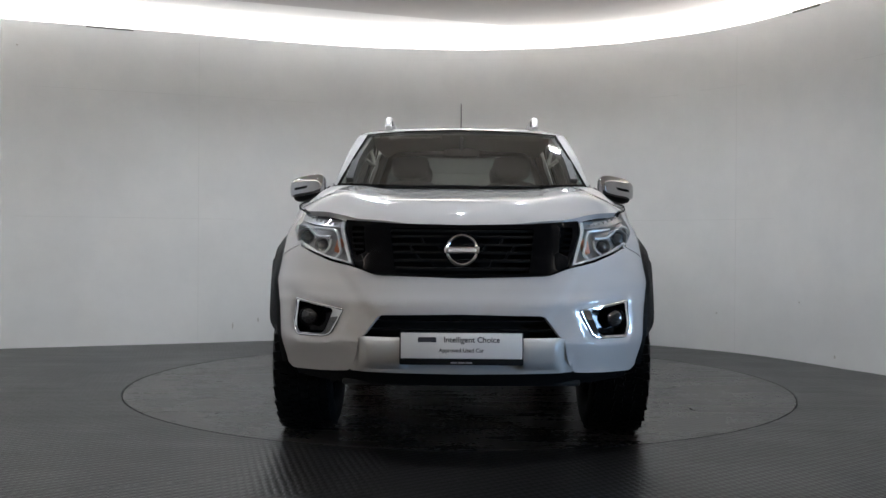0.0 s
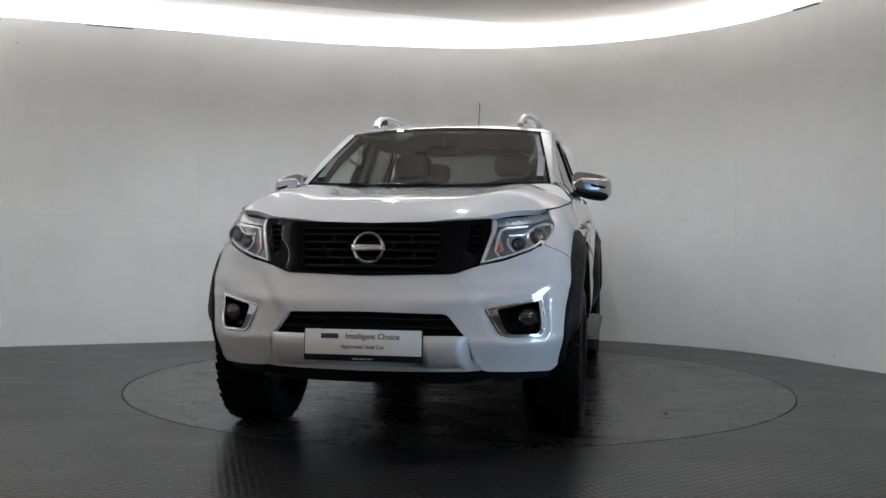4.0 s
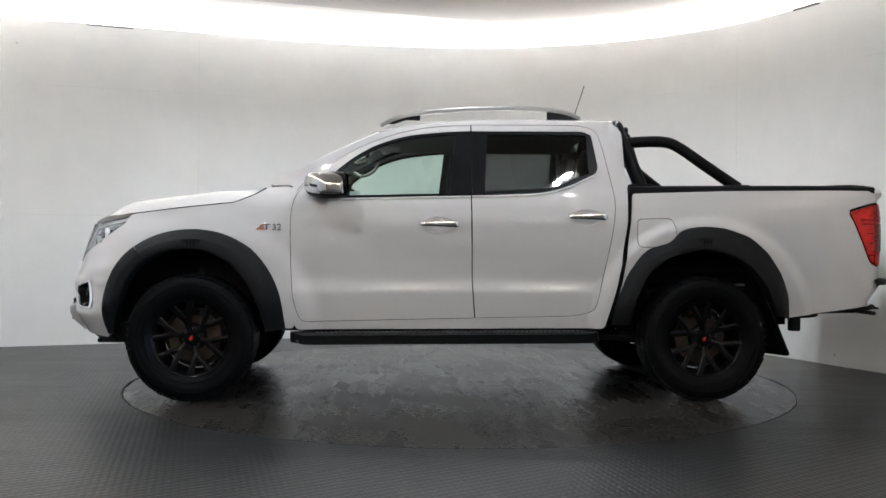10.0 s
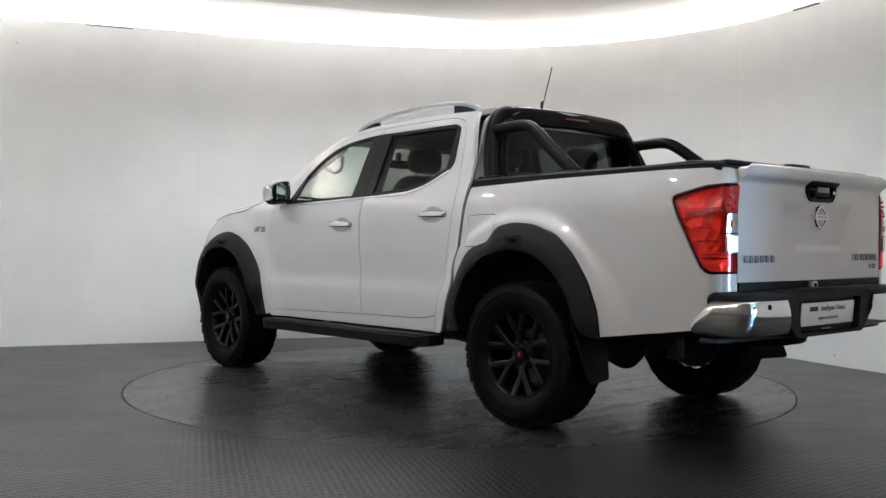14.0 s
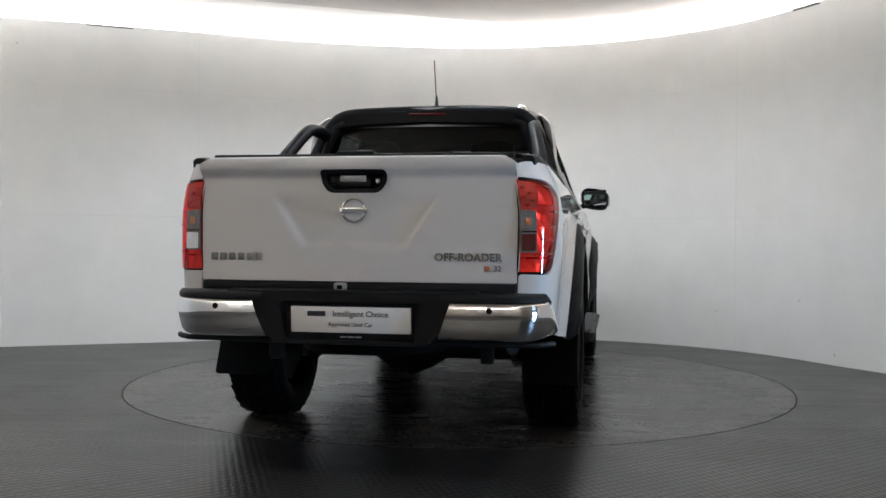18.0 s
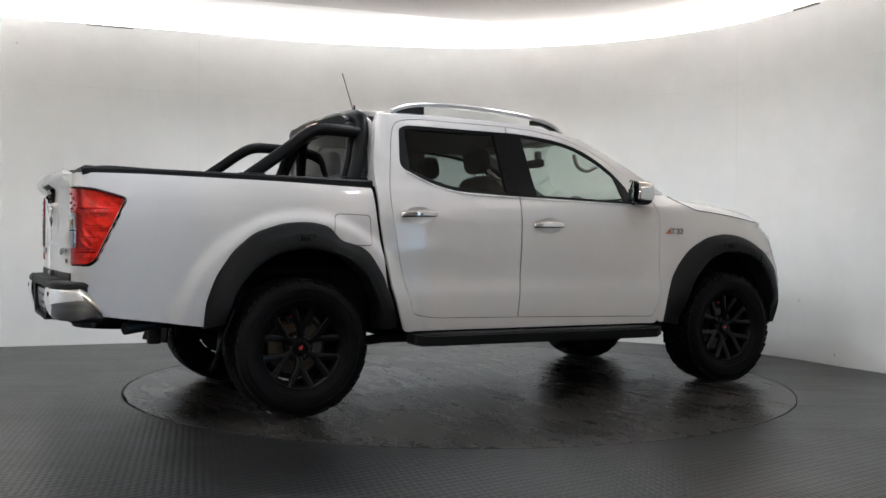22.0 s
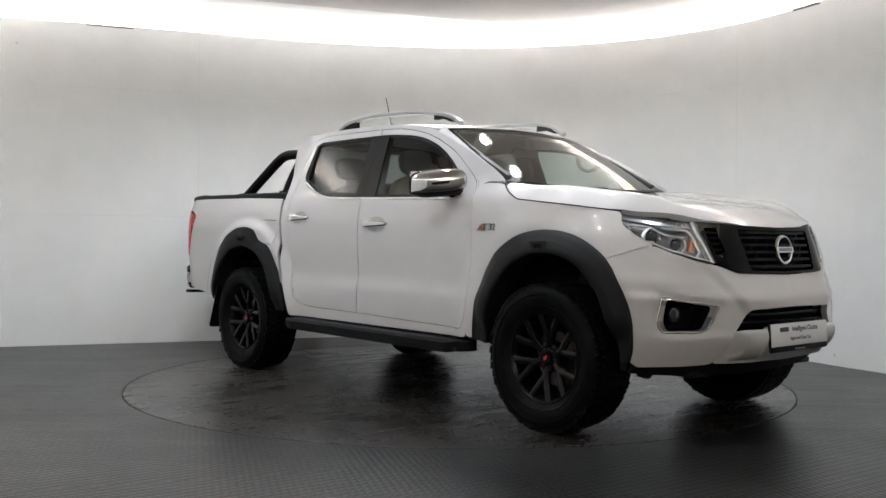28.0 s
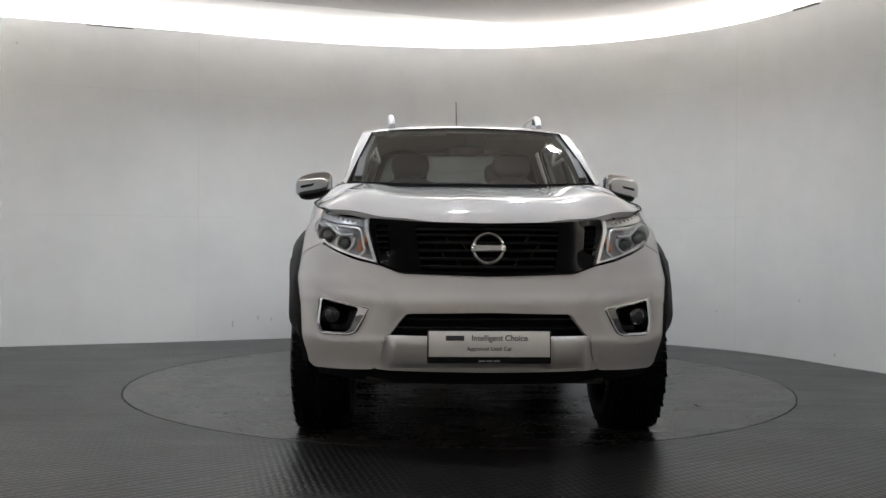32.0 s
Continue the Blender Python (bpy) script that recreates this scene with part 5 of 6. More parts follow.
# ---- nose: grille, lamps, plate ----
def nose():
    g = empty("grille", parent=TRUCK)

    def at(d):
        def f(a, z):
            p = front(a, z)
            p[:, 0] += d
            return p
        return f
    # dark engine bay behind all openings
    bay = block((1.66, 0, 0.78), (0.92, 1.12, 0.46), 0.04)
    part("engine_bay", bay, LINER, TRUCK, "dark engine bay")
    part("radiator_pack", block((2.20, 0, 0.70), (0.10, 0.96, 0.62), 0.02), LINER, TRUCK, "dark radiator pack")
    out = fpts([(0, 1.062), (0.30, 1.068), (0.535, 1.084), (0.484, 0.872), (0.386, 0.834), (0, 0.824)])
    loop = out + [(-a, z) for a, z in out[-2:0:-1]]
    mid = fpts([(0, 1.043), (0.325, 1.043), (0.300, 0.850), (0.27, 0.842), (0, 0.836)])
    hole = rounded(mid + [(-a, z) for a, z in mid[-2:0:-1]], 0.012)
    vent = rounded(fpts([(0.505, 1.052), (0.446, 1.050), (0.436, 0.935), (0.478, 0.915)]), 0.008)
    ventR = [(-a, z) for a, z in vent]

    def surround(a, z):
        p = front(a, z)
        q = np.abs(p[:, 1])
        p[:, 0] += 0.006 + 0.008 * np.exp(-((q - 0.375) / 0.06) ** 2) - 0.012 * step01(q, 0.43, 0.47)
        return p
    part("grille_surround", panel(inset(loop, 0.003), surround, (1, 0, 0), [hole, vent, ventR], res=0.03, depth=0.05), GLOSS, g, "gloss black grille surround")
    part("grille_back", panel(inset(hole, -0.01), at(-0.055), (1, 0, 0), res=0.06, depth=0.0), LINER, g)
    for k, z in enumerate((0.862, 0.898, 0.934, 0.970, 1.006, 1.032)):
        a1 = fy(0.32, z)
        path = front(np.linspace(-a1, a1, 25), np.full(25, z)) + np.array([-0.014, 0, 0])
        part("grille_bar", tube(path, np.array([(-0.016, -0.0055), (0.010, -0.007), (0.012, 0.0), (0.010, 0.006), (-0.016, 0.006)])), TRIM, g)
    # slanted struts between the bars
    for z, ys in ((0.916, (-0.20, 0.20)), (0.952, (-0.23, -0.1, 0.1, 0.23)), (0.988, (-0.18, 0.18)), (0.880, (-0.13, 0.13))):
        for y in ys:
            p = front(np.array([fy(abs(y), z) * (1 if y > 0 else -1)]), np.array([z]))[0]
            part("grille_strut", block((0, 0, 0), (0.02, 0.010, 0.034), 0.002, 1).moved(Matrix.Translation((p[0] - 0.02, y, z)) @ Matrix.Rotation(0.5 * (-1 if y > 0 else 1), 4, "X")), TRIM, g)
    for sg in (1, -1):
        part("vent_back", panel(inset(vent if sg > 0 else ventR, -0.006), at(-0.03), (1, 0, 0), res=0.1, depth=0.0), LINER, g)
        for z in (0.945, 0.972, 0.999, 1.026):
            a0, a1 = fy(0.443, z), fy(0.497, z)
            path = front(np.linspace(a0, a1, 6), np.full(6, z)) + np.array([-0.012, 0, 0])
            path[:, 1] *= sg
            part("vent_slat", tube(path, np.array([(-0.012, -0.004), (0.012, -0.006), (0.012, 0.004), (-0.012, 0.006)])), GLOSS, g)
    # round emblem: a ring with a plain bar
    b = empty("emblem", parent=TRUCK)
    ring = lathe([(0.058, 0.0), (0.060, 0.010), (0.065, 0.014), (0.072, 0.012), (0.076, 0.004), (0.076, 0.0)], 56, 0)
    part("ring", ring, CHROME, b, "chrome ring")
    part("bar", block((0.008, 0, 0), (0.016, 0.156, 0.031), 0.004), CHROME, b, "chrome bar")
    part("bar_face", block((0.0165, 0, 0), (0.002, 0.126, 0.017), 0.0008, 1), LAMPDARK, b, "dark plain lettering band")
    b.matrix_basis = pose(2.383, 0, 0.945, 0, -6, 0)

    # lower intake
    low = fpts([(0, 0.664), (0.366, 0.657), (0.436, 0.562), (0, 0.552)])
    loop = low + [(-a, z) for a, z in low[-2:0:-1]]
    it = part("intake_back", panel(loop, at(-0.09), (1, 0, 0), res=0.1, depth=0.0), LINER, TRUCK, "dark lower intake")
    for z in (0.588, 0.628):
        a1 = fy(0.42 - (z - 0.56) * 0.6, z)
        part("intake_bar", tube(front(np.linspace(-a1, a1, 15), np.full(15, z)) + np.array([-0.065, 0, 0]), np.array([(-0.014, -0.004), (0.014, -0.005), (0.014, 0.004), (-0.014, 0.005)])), TRIM, it)
    # black apron under the bumper
    ap = [(0.0, 0.398), (fy(0.5, 0.40), 0.398), (fy(0.80, 0.39), 0.392), (fy(0.80, 0.36), 0.345), (fy(0.5, 0.33), 0.325), (0.0, 0.322)]
    loop = ap + [(-a, z) for a, z in ap[-2:0:-1]]

    def apron(a, z):
        p = front(a, z)
        p[:, 0] -= 0.02 + (0.40 - z) * 0.7
        p[:, 1] *= 0.985
        return p
    part("apron", panel(loop, apron, (1, 0, 0), res=0.05, depth=0.04), PLASTIC, TRUCK, "black plastic apron under the bumper")
    part("skid_plate", block((1.96, 0, 0.335), (0.55, 1.1, 0.03), 0.01), CAST, TRUCK, "dark underbody shield")

    # number plate
    n = empty("number_plate", parent=TRUCK)
    tagged(n, "white dealer plate in a black frame")
    part("plate_frame", block((-0.006, 0, -0.007), (0.014, 0.542, 0.142), 0.006), PLASTIC, n, "black plate frame")
    part("plate_face", block((0.002, 0, 0.006), (0.008, 0.530, 0.112), 0.004), PLATE, n, "white plate")
    part("word_bar", block((0.0068, -0.150, 0.0315), (0.001, 0.080, 0.022), 0, 1), INK, n)
    letters("Intelligent Choice", 0.0345, pose(0.0066, 0.045, 0.021, 90, 0, 90), INK, "writing", n, 0.0004)
    letters("Approved Used Car", 0.024, pose(0.0066, 0, -0.022, 90, 0, 90), INK, "writing", n, 0.0004)
    for y in (-0.066, 0.0, 0.066):
        part("maker_bar", block((0.0005, y * 0.5, -0.068), (0.002, 0.028, 0.007), 0, 1), LAMPDARK, n)
    n.matrix_basis = pose(2.478, 0.0, 0.523, 0, -4, 0)
    copy_thing(n, pose(-2.818, 0.0, 0.632, 0, 4, 180))
    part("plate_bracket", block((2.452, 0, 0.50), (0.04, 0.40, 0.10), 0.01), PLASTIC, TRUCK)

    # headlamps
    lamp = rounded(fpts([(0.533, 1.080), (0.66, 1.094), (0.75, 1.112), (0.786, 1.126), (0.800, 1.075), (0.793, 1.015), (0.755, 0.965), (0.70, 0.935), (0.60, 0.900), (0.490, 0.873)]), 0.012)

    def lens(a, z):
        p = front(a, z)
        p[:, 0] += 0.004
        return p
    h = both("headlamp", panel(inset(lamp, 0.003), lens, (1, 0, 0), res=0.03, depth=0.03), LENS, TRUCK, "clear headlamp with projector lens")
    for o in h:
        o.visible_shadow = False
    rim = resampled(inset(lamp, 0.004), 0.02)
    low = rim.mean(0) + (rim - rim.mean(0)) * 0.95
    wall = loft([list(front(rim[:, 0], rim[:, 1]) - np.array([0.002, 0, 0])), list(front(low[:, 0], low[:, 1]) - np.array([0.050, 0, 0]))], True)
    both("lamp_bowl", joined(wall, panel(low, at(-0.050), (1, 0.3, 0), res=0.05, depth=0.0)), LAMPSILVER, h, "grey lamp housing")
    # bright strip along the inner edge, a frosted band along the top
    edge = rounded(fpts([(0.540, 1.077), (0.556, 1.079), (0.515, 0.890), (0.62, 0.918), (0.70, 0.950), (0.752, 0.980), (0.752, 0.970), (0.70, 0.939), (0.60, 0.904), (0.497, 0.879)]), 0.004)
    both("bright_trim", panel(edge, at(-0.010), (1, 0.2, 0), res=0.03, depth=0.03), HOUSING, h, "bright lamp edge", 25)
    band = rounded(fpts([(0.560, 1.076), (0.66, 1.088), (0.75, 1.106), (0.780, 1.117), (0.786, 1.092), (0.70, 1.062), (0.62, 1.050), (0.557, 1.044)]), 0.006)
    both("indicator_strip", panel(band, at(-0.024), (1, 0.2, 0), res=0.03, depth=0.02), LAMPDARK, h, "grey frosted indicator band")

    def guide(pts, back, w, hgt):
        q = [front(np.array([fy(y, z)]), np.array([z]))[0] - np.array([back, 0, 0]) for y, z in pts]
        a = np.linspace(0, 2 * math.pi, 8, endpoint=False)
        both("light_guide", tube(smooth_path(q, 5), np.stack([np.cos(a) * w, np.sin(a) * hgt], -1), up=(1, 0, 0.2)), GUIDE, h, "pale angular light guide")
    guide([(0.792, 0.985), (0.796, 1.040), (0.780, 1.060), (0.735, 1.050), (0.702, 1.024), (0.672, 1.006), (0.612, 1.002)], 0.020, 0.0065, 0.006)
    guide([(0.690, 1.046), (0.640, 1.040), (0.592, 1.034), (0.572, 1.010), (0.563, 0.965), (0.556, 0.932), (0.580, 0.905)], 0.020, 0.007, 0.006)
    guide([(0.608, 0.990), (0.613, 0.955), (0.642, 0.924)], 0.024, 0.006, 0.005)
    for k in range(7):
        y = 0.590 + 0.024 * k
        z = 1.062 + 0.0035 * k + 0.0006 * k * k
        p = front(np.array([fy(y, z)]), np.array([z]))[0]
        both("led_cell", block((p[0] - 0.0235, p[1], z), (0.006, 0.018, 0.013), 0.002, 1), GUIDE, h)
    for y, z, r in ((0.738, 0.998, 0.038), (0.655, 0.965, 0.029)):
        p = front(np.array([fy(y, z)]), np.array([z]))[0]
        m = Matrix.Translation((p[0] - 0.062, p[1] - 0.012, z)) @ Matrix.Rotation(radians(14), 4, "Z")
        both("lamp_ring", lathe([(r * 1.32, 0.018), (r * 1.26, 0.042), (r * 1.10, 0.038), (r * 0.98, 0.010)], 32, 0).moved(m), HOUSING if r > 0.035 else LAMPDARK, h, "bright ring" if r > 0.035 else "")
        both("projector", lathe([(r, 0.0), (r, 0.022), (r * 0.86, 0.036), (r * 0.6, 0.046), (r * 0.3, 0.051), (0.0, 0.052)], 32, 0).moved(m), PROJ, h, "dark glass projector lens")
    p = front(np.array([fy(0.565, 0.965)]), np.array([0.965]))[0]
    both("amber_cell", block((0, 0, 0), (0.03, 0.035, 0.07), 0.008).moved(Matrix.Translation((p[0] - 0.045, p[1], 0.962)) @ Matrix.Rotation(0.35, 4, "Z") @ Matrix.Rotation(0.3, 4, "X")), AMBER, h, "amber reflector")

    # fog lamps in chrome frames, broad along the inner side
    inn = rounded(fpts([(0.759, 0.712), (0.575, 0.678), (0.618, 0.578), (0.640, 0.563), (0.752, 0.560), (0.767, 0.603)]), [0.028, 0.02, 0.03, 0.02, 0.03, 0.03])

    def bez(a, z):
        p = bumper_skin(a, z)
        p[:, 0] += 0.004
        return p
    f = both("fog_frame", panel(inset(FOG, 0.001), bez, (1, 0.3, 0), [inn], res=0.03, depth=0.03), CHROME, TRUCK, "chrome fog-lamp frame")
    mid = (resampled(inset(FOG, 0.006), 0.015))
    mid = bumper_skin(mid[:, 0], mid[:, 1])
    both("frame_bead", tube(np.vstack([mid, mid[:1]]), 0.0065, up=(1, 0, 0), caps=False), CHROME, f)
    edge = resampled(inset(inn, -0.003), 0.02)
    rim, low = bumper_skin(edge[:, 0], edge[:, 1]) + np.array([0.001, 0, 0]), front(edge[:, 0], edge[:, 1])
    c = low.mean(0)
    low = c + (low - c) * np.array([0.6, 0.86, 0.86]) - np.array([0.075, 0.012, 0])
    wall = loft([list(rim), list((rim + low) / 2), list(low)], True)
    back = Shape().add([tuple(c - np.array([0.085, 0.012, 0]))] + [tuple(q) for q in low], [(0, i + 1, (i + 1) % len(low) + 1) for i in range(len(low))])
    both("fog_pocket", joined(wall, back), GLOSS, f, "black lamp pocket")
    p = front(np.array([fy(0.700, 0.637)]), np.array([0.637]))[0]
    m = Matrix.Translation((p[0] - 0.075, p[1], 0.637)) @ Matrix.Rotation(radians(10), 4, "Z")
    both("fog_lamp", lathe([(0.044, 0.0), (0.044, 0.034), (0.040, 0.038), (0.037, 0.036)], 32, 0).moved(m), GLOSS, f, "round fog lamp")
    both("fog_lens", lathe([(0.037, 0.034), (0.028, 0.040), (0.014, 0.043), (0.0, 0.044)], 32, 0).moved(m), PROJ, f, "glass fog lens")
    part("tow_eye", joined(tube(smooth_path([(1.97, -0.62, 0.37), (2.03, -0.62, 0.35), (2.02, -0.62, 0.315), (1.96, -0.62, 0.32)], 5), 0.014)), CAST, TRUCK, "black towing hook")
    part("tow_eye", joined(tube(smooth_path([(1.97, 0.62, 0.37), (2.03, 0.62, 0.35), (2.02, 0.62, 0.315), (1.96, 0.62, 0.32)], 5), 0.014)), CAST, TRUCK, "black towing hook")
    # wipers
    for y0, y1 in ((-0.52, 0.05), (0.10, 0.62)):
        path = [(1.215 - 0.12 * abs(y0 / 0.7) ** 2, y0, 1.306), (1.205 - 0.1 * abs((y0 + y1) / 1.4) ** 2, (y0 + y1) / 2, 1.312), (1.195 - 0.13 * abs(y1 / 0.7) ** 2, y1, 1.316)]
        part("wiper", tube(smooth_path(path, 6) - np.array([0, 0, 0.010]), 0.005), TRIM, TRUCK, "black wiper blade")
    # flank badges: an orange and silver triangle, plain strokes and the number
    for sg in (1, -1):
        bd = empty("flank_badge", parent=TRUCK)
        y = float(side_y(1.113, 1.058))
        tri = Shape().add([(-0.082, -0.018, 0), (-0.026, -0.018, 0), (-0.036, 0.02, 0), (-0.082, -0.018, 0.003), (-0.026, -0.018, 0.003), (-0.036, 0.02, 0.003)],
                          [(2, 1, 0), (3, 4, 5), (0, 1, 4, 3), (1, 2, 5, 4), (2, 0, 3, 5)])
        part("mark", tri, AMBER, bd, "orange triangle")
        part("mark_stroke", block((-0.05, 0.0, 0.003), (0.012, 0.022, 0.002), 0.0, 1), BADGEGREY, bd)
        part("mark_bar", block((-0.014, 0.016, 0.002), (0.046, 0.008, 0.004), 0.001, 1), BADGEGREY, bd)
        part("mark_stem", block((-0.016, -0.002, 0.002), (0.010, 0.030, 0.004), 0.001, 1), BADGEGREY, bd)
        letters("32", 0.054, pose(0.046, -0.018, 0.001), BADGEGREY, "writing", bd, 0.002, 1.1)
        turn = math.degrees(math.atan2(float(side_y(1.183, 1.058)) - float(side_y(1.043, 1.058)), 0.14))
        bd.matrix_basis = pose(1.113, sg * (y + 0.004), 1.058, 90, 0, 180 + turn if sg > 0 else -turn)


nose()


# ---- tail ----
def tail():
    lamp = tail_outline()
    t = both("tail_lamp", panel(inset(lamp, 0.002), lambda s, z: side(s, z) + np.array([-0.004, 0.004, 0]), (-0.6, 0.8, 0), res=0.025, depth=0.04), REDLENS, TRUCK, "red tail lamp with clear reversing window")
    for o in t:
        o.visible_shadow = False
    rng = random.Random(7)
    bowl = panel(inset(lamp, 0.006), lambda u, z: side(u, z) + np.stack([np.array([rng.uniform(0.014, 0.026) for _ in u]), np.array([-rng.uniform(0.014, 0.026) for _ in u]), 0 * u], -1), (-0.6, 0.8, 0), res=0.026, depth=0.0, edge=0.03)
    both("lamp_reflector", bowl, FACET, t, "faceted silver reflector behind the red shell", 4)
    for z0, z1, u0, u1 in ((1.128, 1.136, -2.60, -2.75), (0.905, 0.912, -2.66, -2.80)):
        both("lamp_shelf", panel([(u0, z1), (u1, z1), (u1, z0), (u0, z0)], lambda u, z: side(u, z) + np.array([0.004, -0.004, 0]), (-0.6, 0.8, 0), res=0.1, depth=0.02), DEEPRED, t)
    seat_line = resampled(lamp, 0.03)
    both("lamp_seal", tube(side(np.append(seat_line[:, 0], seat_line[0, 0]), np.append(seat_line[:, 1], seat_line[0, 1])) + np.array([0.003, -0.004, 0]), 0.0035, caps=False), LINER, t, "dark lamp seal")
    win = rounded([(-2.765, 1.108), (-2.832, 1.112), (-2.834, 0.932), (-2.762, 0.932)], 0.01)
    both("lamp_window", panel(win, lambda s, z: side(s, z) + np.array([-0.009, 0.005, 0]), (-0.6, 0.8, 0), res=0.03, depth=0.01), CLEARLENS, t, "clear grey lamp window")
    both("lamp_divider", panel([(-2.763, 1.023), (-2.833, 1.023), (-2.833, 1.016), (-2.763, 1.016)], lambda s, z: side(s, z) + np.array([-0.012, 0.006, 0]), (-0.6, 0.8, 0), res=0.1, depth=0.01), TRIM, t)
    p = side(np.array([-2.797]), np.array([1.065]))[0]
    both("bulb_reflector", block((0, 0, 0), (0.006, 0.022, 0.030), 0.008).moved(Matrix.Translation((p[0] - 0.011, p[1] + 0.004, 1.062)) @ Matrix.Rotation(math.pi, 4, "Z")), AMBER, t)
    low = rounded([(-2.768, 1.010), (-2.829, 1.010), (-2.829, 0.938), (-2.768, 0.938)], 0.008)
    rear = panel(low, lambda s, z: side(s, z) + np.array([-0.0135, 0.006, 0]), (-0.6, 0.8, 0), res=0.03, depth=0.008)
    part("bulb_reflector", rear, HOUSING, t[0], "clear reversing lamp")
    part("fog_window", rear.mirrored(), DARKRED, t[1], "dark red fog-lamp window")
    # stepped reflector above the window
    up = rounded([(-2.742, 1.226), (-2.829, 1.234), (-2.831, 1.116), (-2.756, 1.116)], [0.03, 0.006, 0.006, 0.02])
    both("brake_reflector", panel(up, lambda s, z: side(s, z) + np.array([-0.0065, 0.0045, 0]), (-0.6, 0.8, 0), res=0.03, depth=0.006), DEEPRED, t, "deep red brake reflector")
    for k, (s0, z0) in enumerate(((-2.812, 1.205), (-2.782, 1.182), (-2.815, 1.160), (-2.775, 1.148), (-2.800, 1.130))):
        p = side(np.array([s0]), np.array([z0]))[0]
        cell = block((0, 0, 0), (0.008, 0.020, 0.014), 0.003, 1).moved(Matrix.Translation((p[0] - 0.007, p[1] + 0.0045, z0)) @ Matrix.Rotation(0.35 * (-1) ** k, 4, "Z") @ Matrix.Rotation(0.3 * (k - 2), 4, "Y"))
        both("reflector_step", cell, DEEPRED, t)
    for z in (0.925, 0.985, 1.045, 1.105):
        x0 = -2.675 + (z - 0.90) * 0.40
        rib = [(x0, z + 0.003), (x0 - 0.085, z + 0.003), (x0 - 0.085, z - 0.003), (x0, z - 0.003)]
        both("lens_rib", panel(rib, lambda s, z: side(s, z) + np.array([-0.005, 0.0065, 0]), (-0.6, 0.8, 0), res=0.1, depth=0.006), RIBRED, t)

    # tailgate
    def gate(y, z):
        q = np.abs(y)
        x = -2.752 - 0.022 * (1 - (q / 0.7) ** 2)
        x = x - 0.038 * step01(z, 1.250, 1.287) - 0.004 * step01(z, 1.284, 1.292) + 0.014 * step01(z, 1.328, 1.339)
        # a shallow trapezoid is pressed into the lower half
        k = np.minimum((0.232 + 0.64 * (z - 0.956)) - q, z - 0.952)
        x = x + 0.014 * step01(k, -0.008, 0.016) * (1 - step01(z, 1.10, 1.19))
        return np.stack([x, y, z], -1)
    loop = [(-0.704, 0.80), (0.704, 0.80), (0.706, 1.22), (0.700, 1.312), (0.65, 1.339), (-0.65, 1.339), (-0.700, 1.312), (-0.706, 1.22)]
    hole = rounded([(-0.146, 1.274), (0.146, 1.274), (0.138, 1.222), (0.108, 1.186), (-0.108, 1.186), (-0.138, 1.222)], 0.02)
    g = part("tailgate", panel(rounded(loop, 0.012), gate, (-1, 0, 0), [hole], res=0.012, depth=0.05), PAINT, TRUCK, "closed white tailgate with a lipped top edge")
    part("handle_pocket", panel(inset(hole, -0.002), lambda y, z: np.stack([np.full_like(y, -2.742), y, z], -1), (-1, 0, 0), res=0.06, depth=-0.045), GLOSS, g, "black handle recess")
    part("handle_rim", panel(inset(hole, -0.004), lambda y, z: gate(y, z) + np.array([-0.006, 0, 0]), (-1, 0, 0), [inset(hole, 0.014)], res=0.2, depth=0.03), PLASTIC, g, "black handle frame")
    part("handle_grip", block((-2.775, 0, 1.226), (0.03, 0.15, 0.034), 0.008), PLASTIC, g, "black pull")
    part("handle_plate", block((-2.792, 0.0, 1.243), (0.006, 0.115, 0.026), 0.003), LAMPSILVER, g, "grey reflecting handle face")
    part("lock", lathe([(0.0, -0.006), (0.009, -0.005), (0.011, 0.0)], 16, 0).moved(pose(-2.79, -0.11, 1.232)), CHROME, g, "key lock")
    part("reversing_camera", block((-2.79, 0.085, 1.216), (0.02, 0.026, 0.020), 0.006), GLOSS, g)
    b = empty("emblem", parent=TRUCK)
    part("ring", lathe([(0.044, 0.0), (0.046, 0.008), (0.050, 0.010), (0.055, 0.008), (0.058, 0.0)], 48, 0), CHROME, b, "chrome ring")
    part("bar", block((0.006, 0, 0), (0.012, 0.124, 0.025), 0.003), CHROME, b, "chrome bar")
    part("bar_face", block((0.0125, 0, 0), (0.002, 0.10, 0.013), 0.0006, 1), LAMPDARK, b)
    b.matrix_basis = pose(-2.776, 0, 1.108, 0, 0, 180)
    # model name: plain chrome bars; below the other corner the words
    nm = empty("name_badge", parent=TRUCK)
    for k in range(6):
        y = 0.645 - k * 0.0425
        part("name_bar", block((gate(y, 0.905)[0] - 0.003, y, 0.905), (0.008, 0.030, 0.034), 0.004, 2), BADGEGREY, nm)
    letters("OFF-ROADER", 0.046, pose(-2.768, -0.497, 0.893, 90, 0, -90), BADGEGREY, "writing", g, 0.003, 1.05, 0.032)
    letters("32", 0.034, pose(-2.763, -0.622, 0.850, 90, 0, -90), BADGEGREY, "writing", g, 0.002)
    part("badge_mark", block((-2.764, -0.578, 0.862), (0.005, 0.026, 0.020), 0.002, 1), AMBER, g, "small red mark")
    # dark slot and sill under the gate
    part("gate_sill", block((-2.70, 0, 0.772), (0.12, 1.40, 0.052), 0.006), PLASTIC, TRUCK, "black sill under the tailgate")

    # bumper
    bp = empty("rear_bumper", parent=TRUCK)
    tagged(bp, "rear step bumper, chrome corners and black centre")
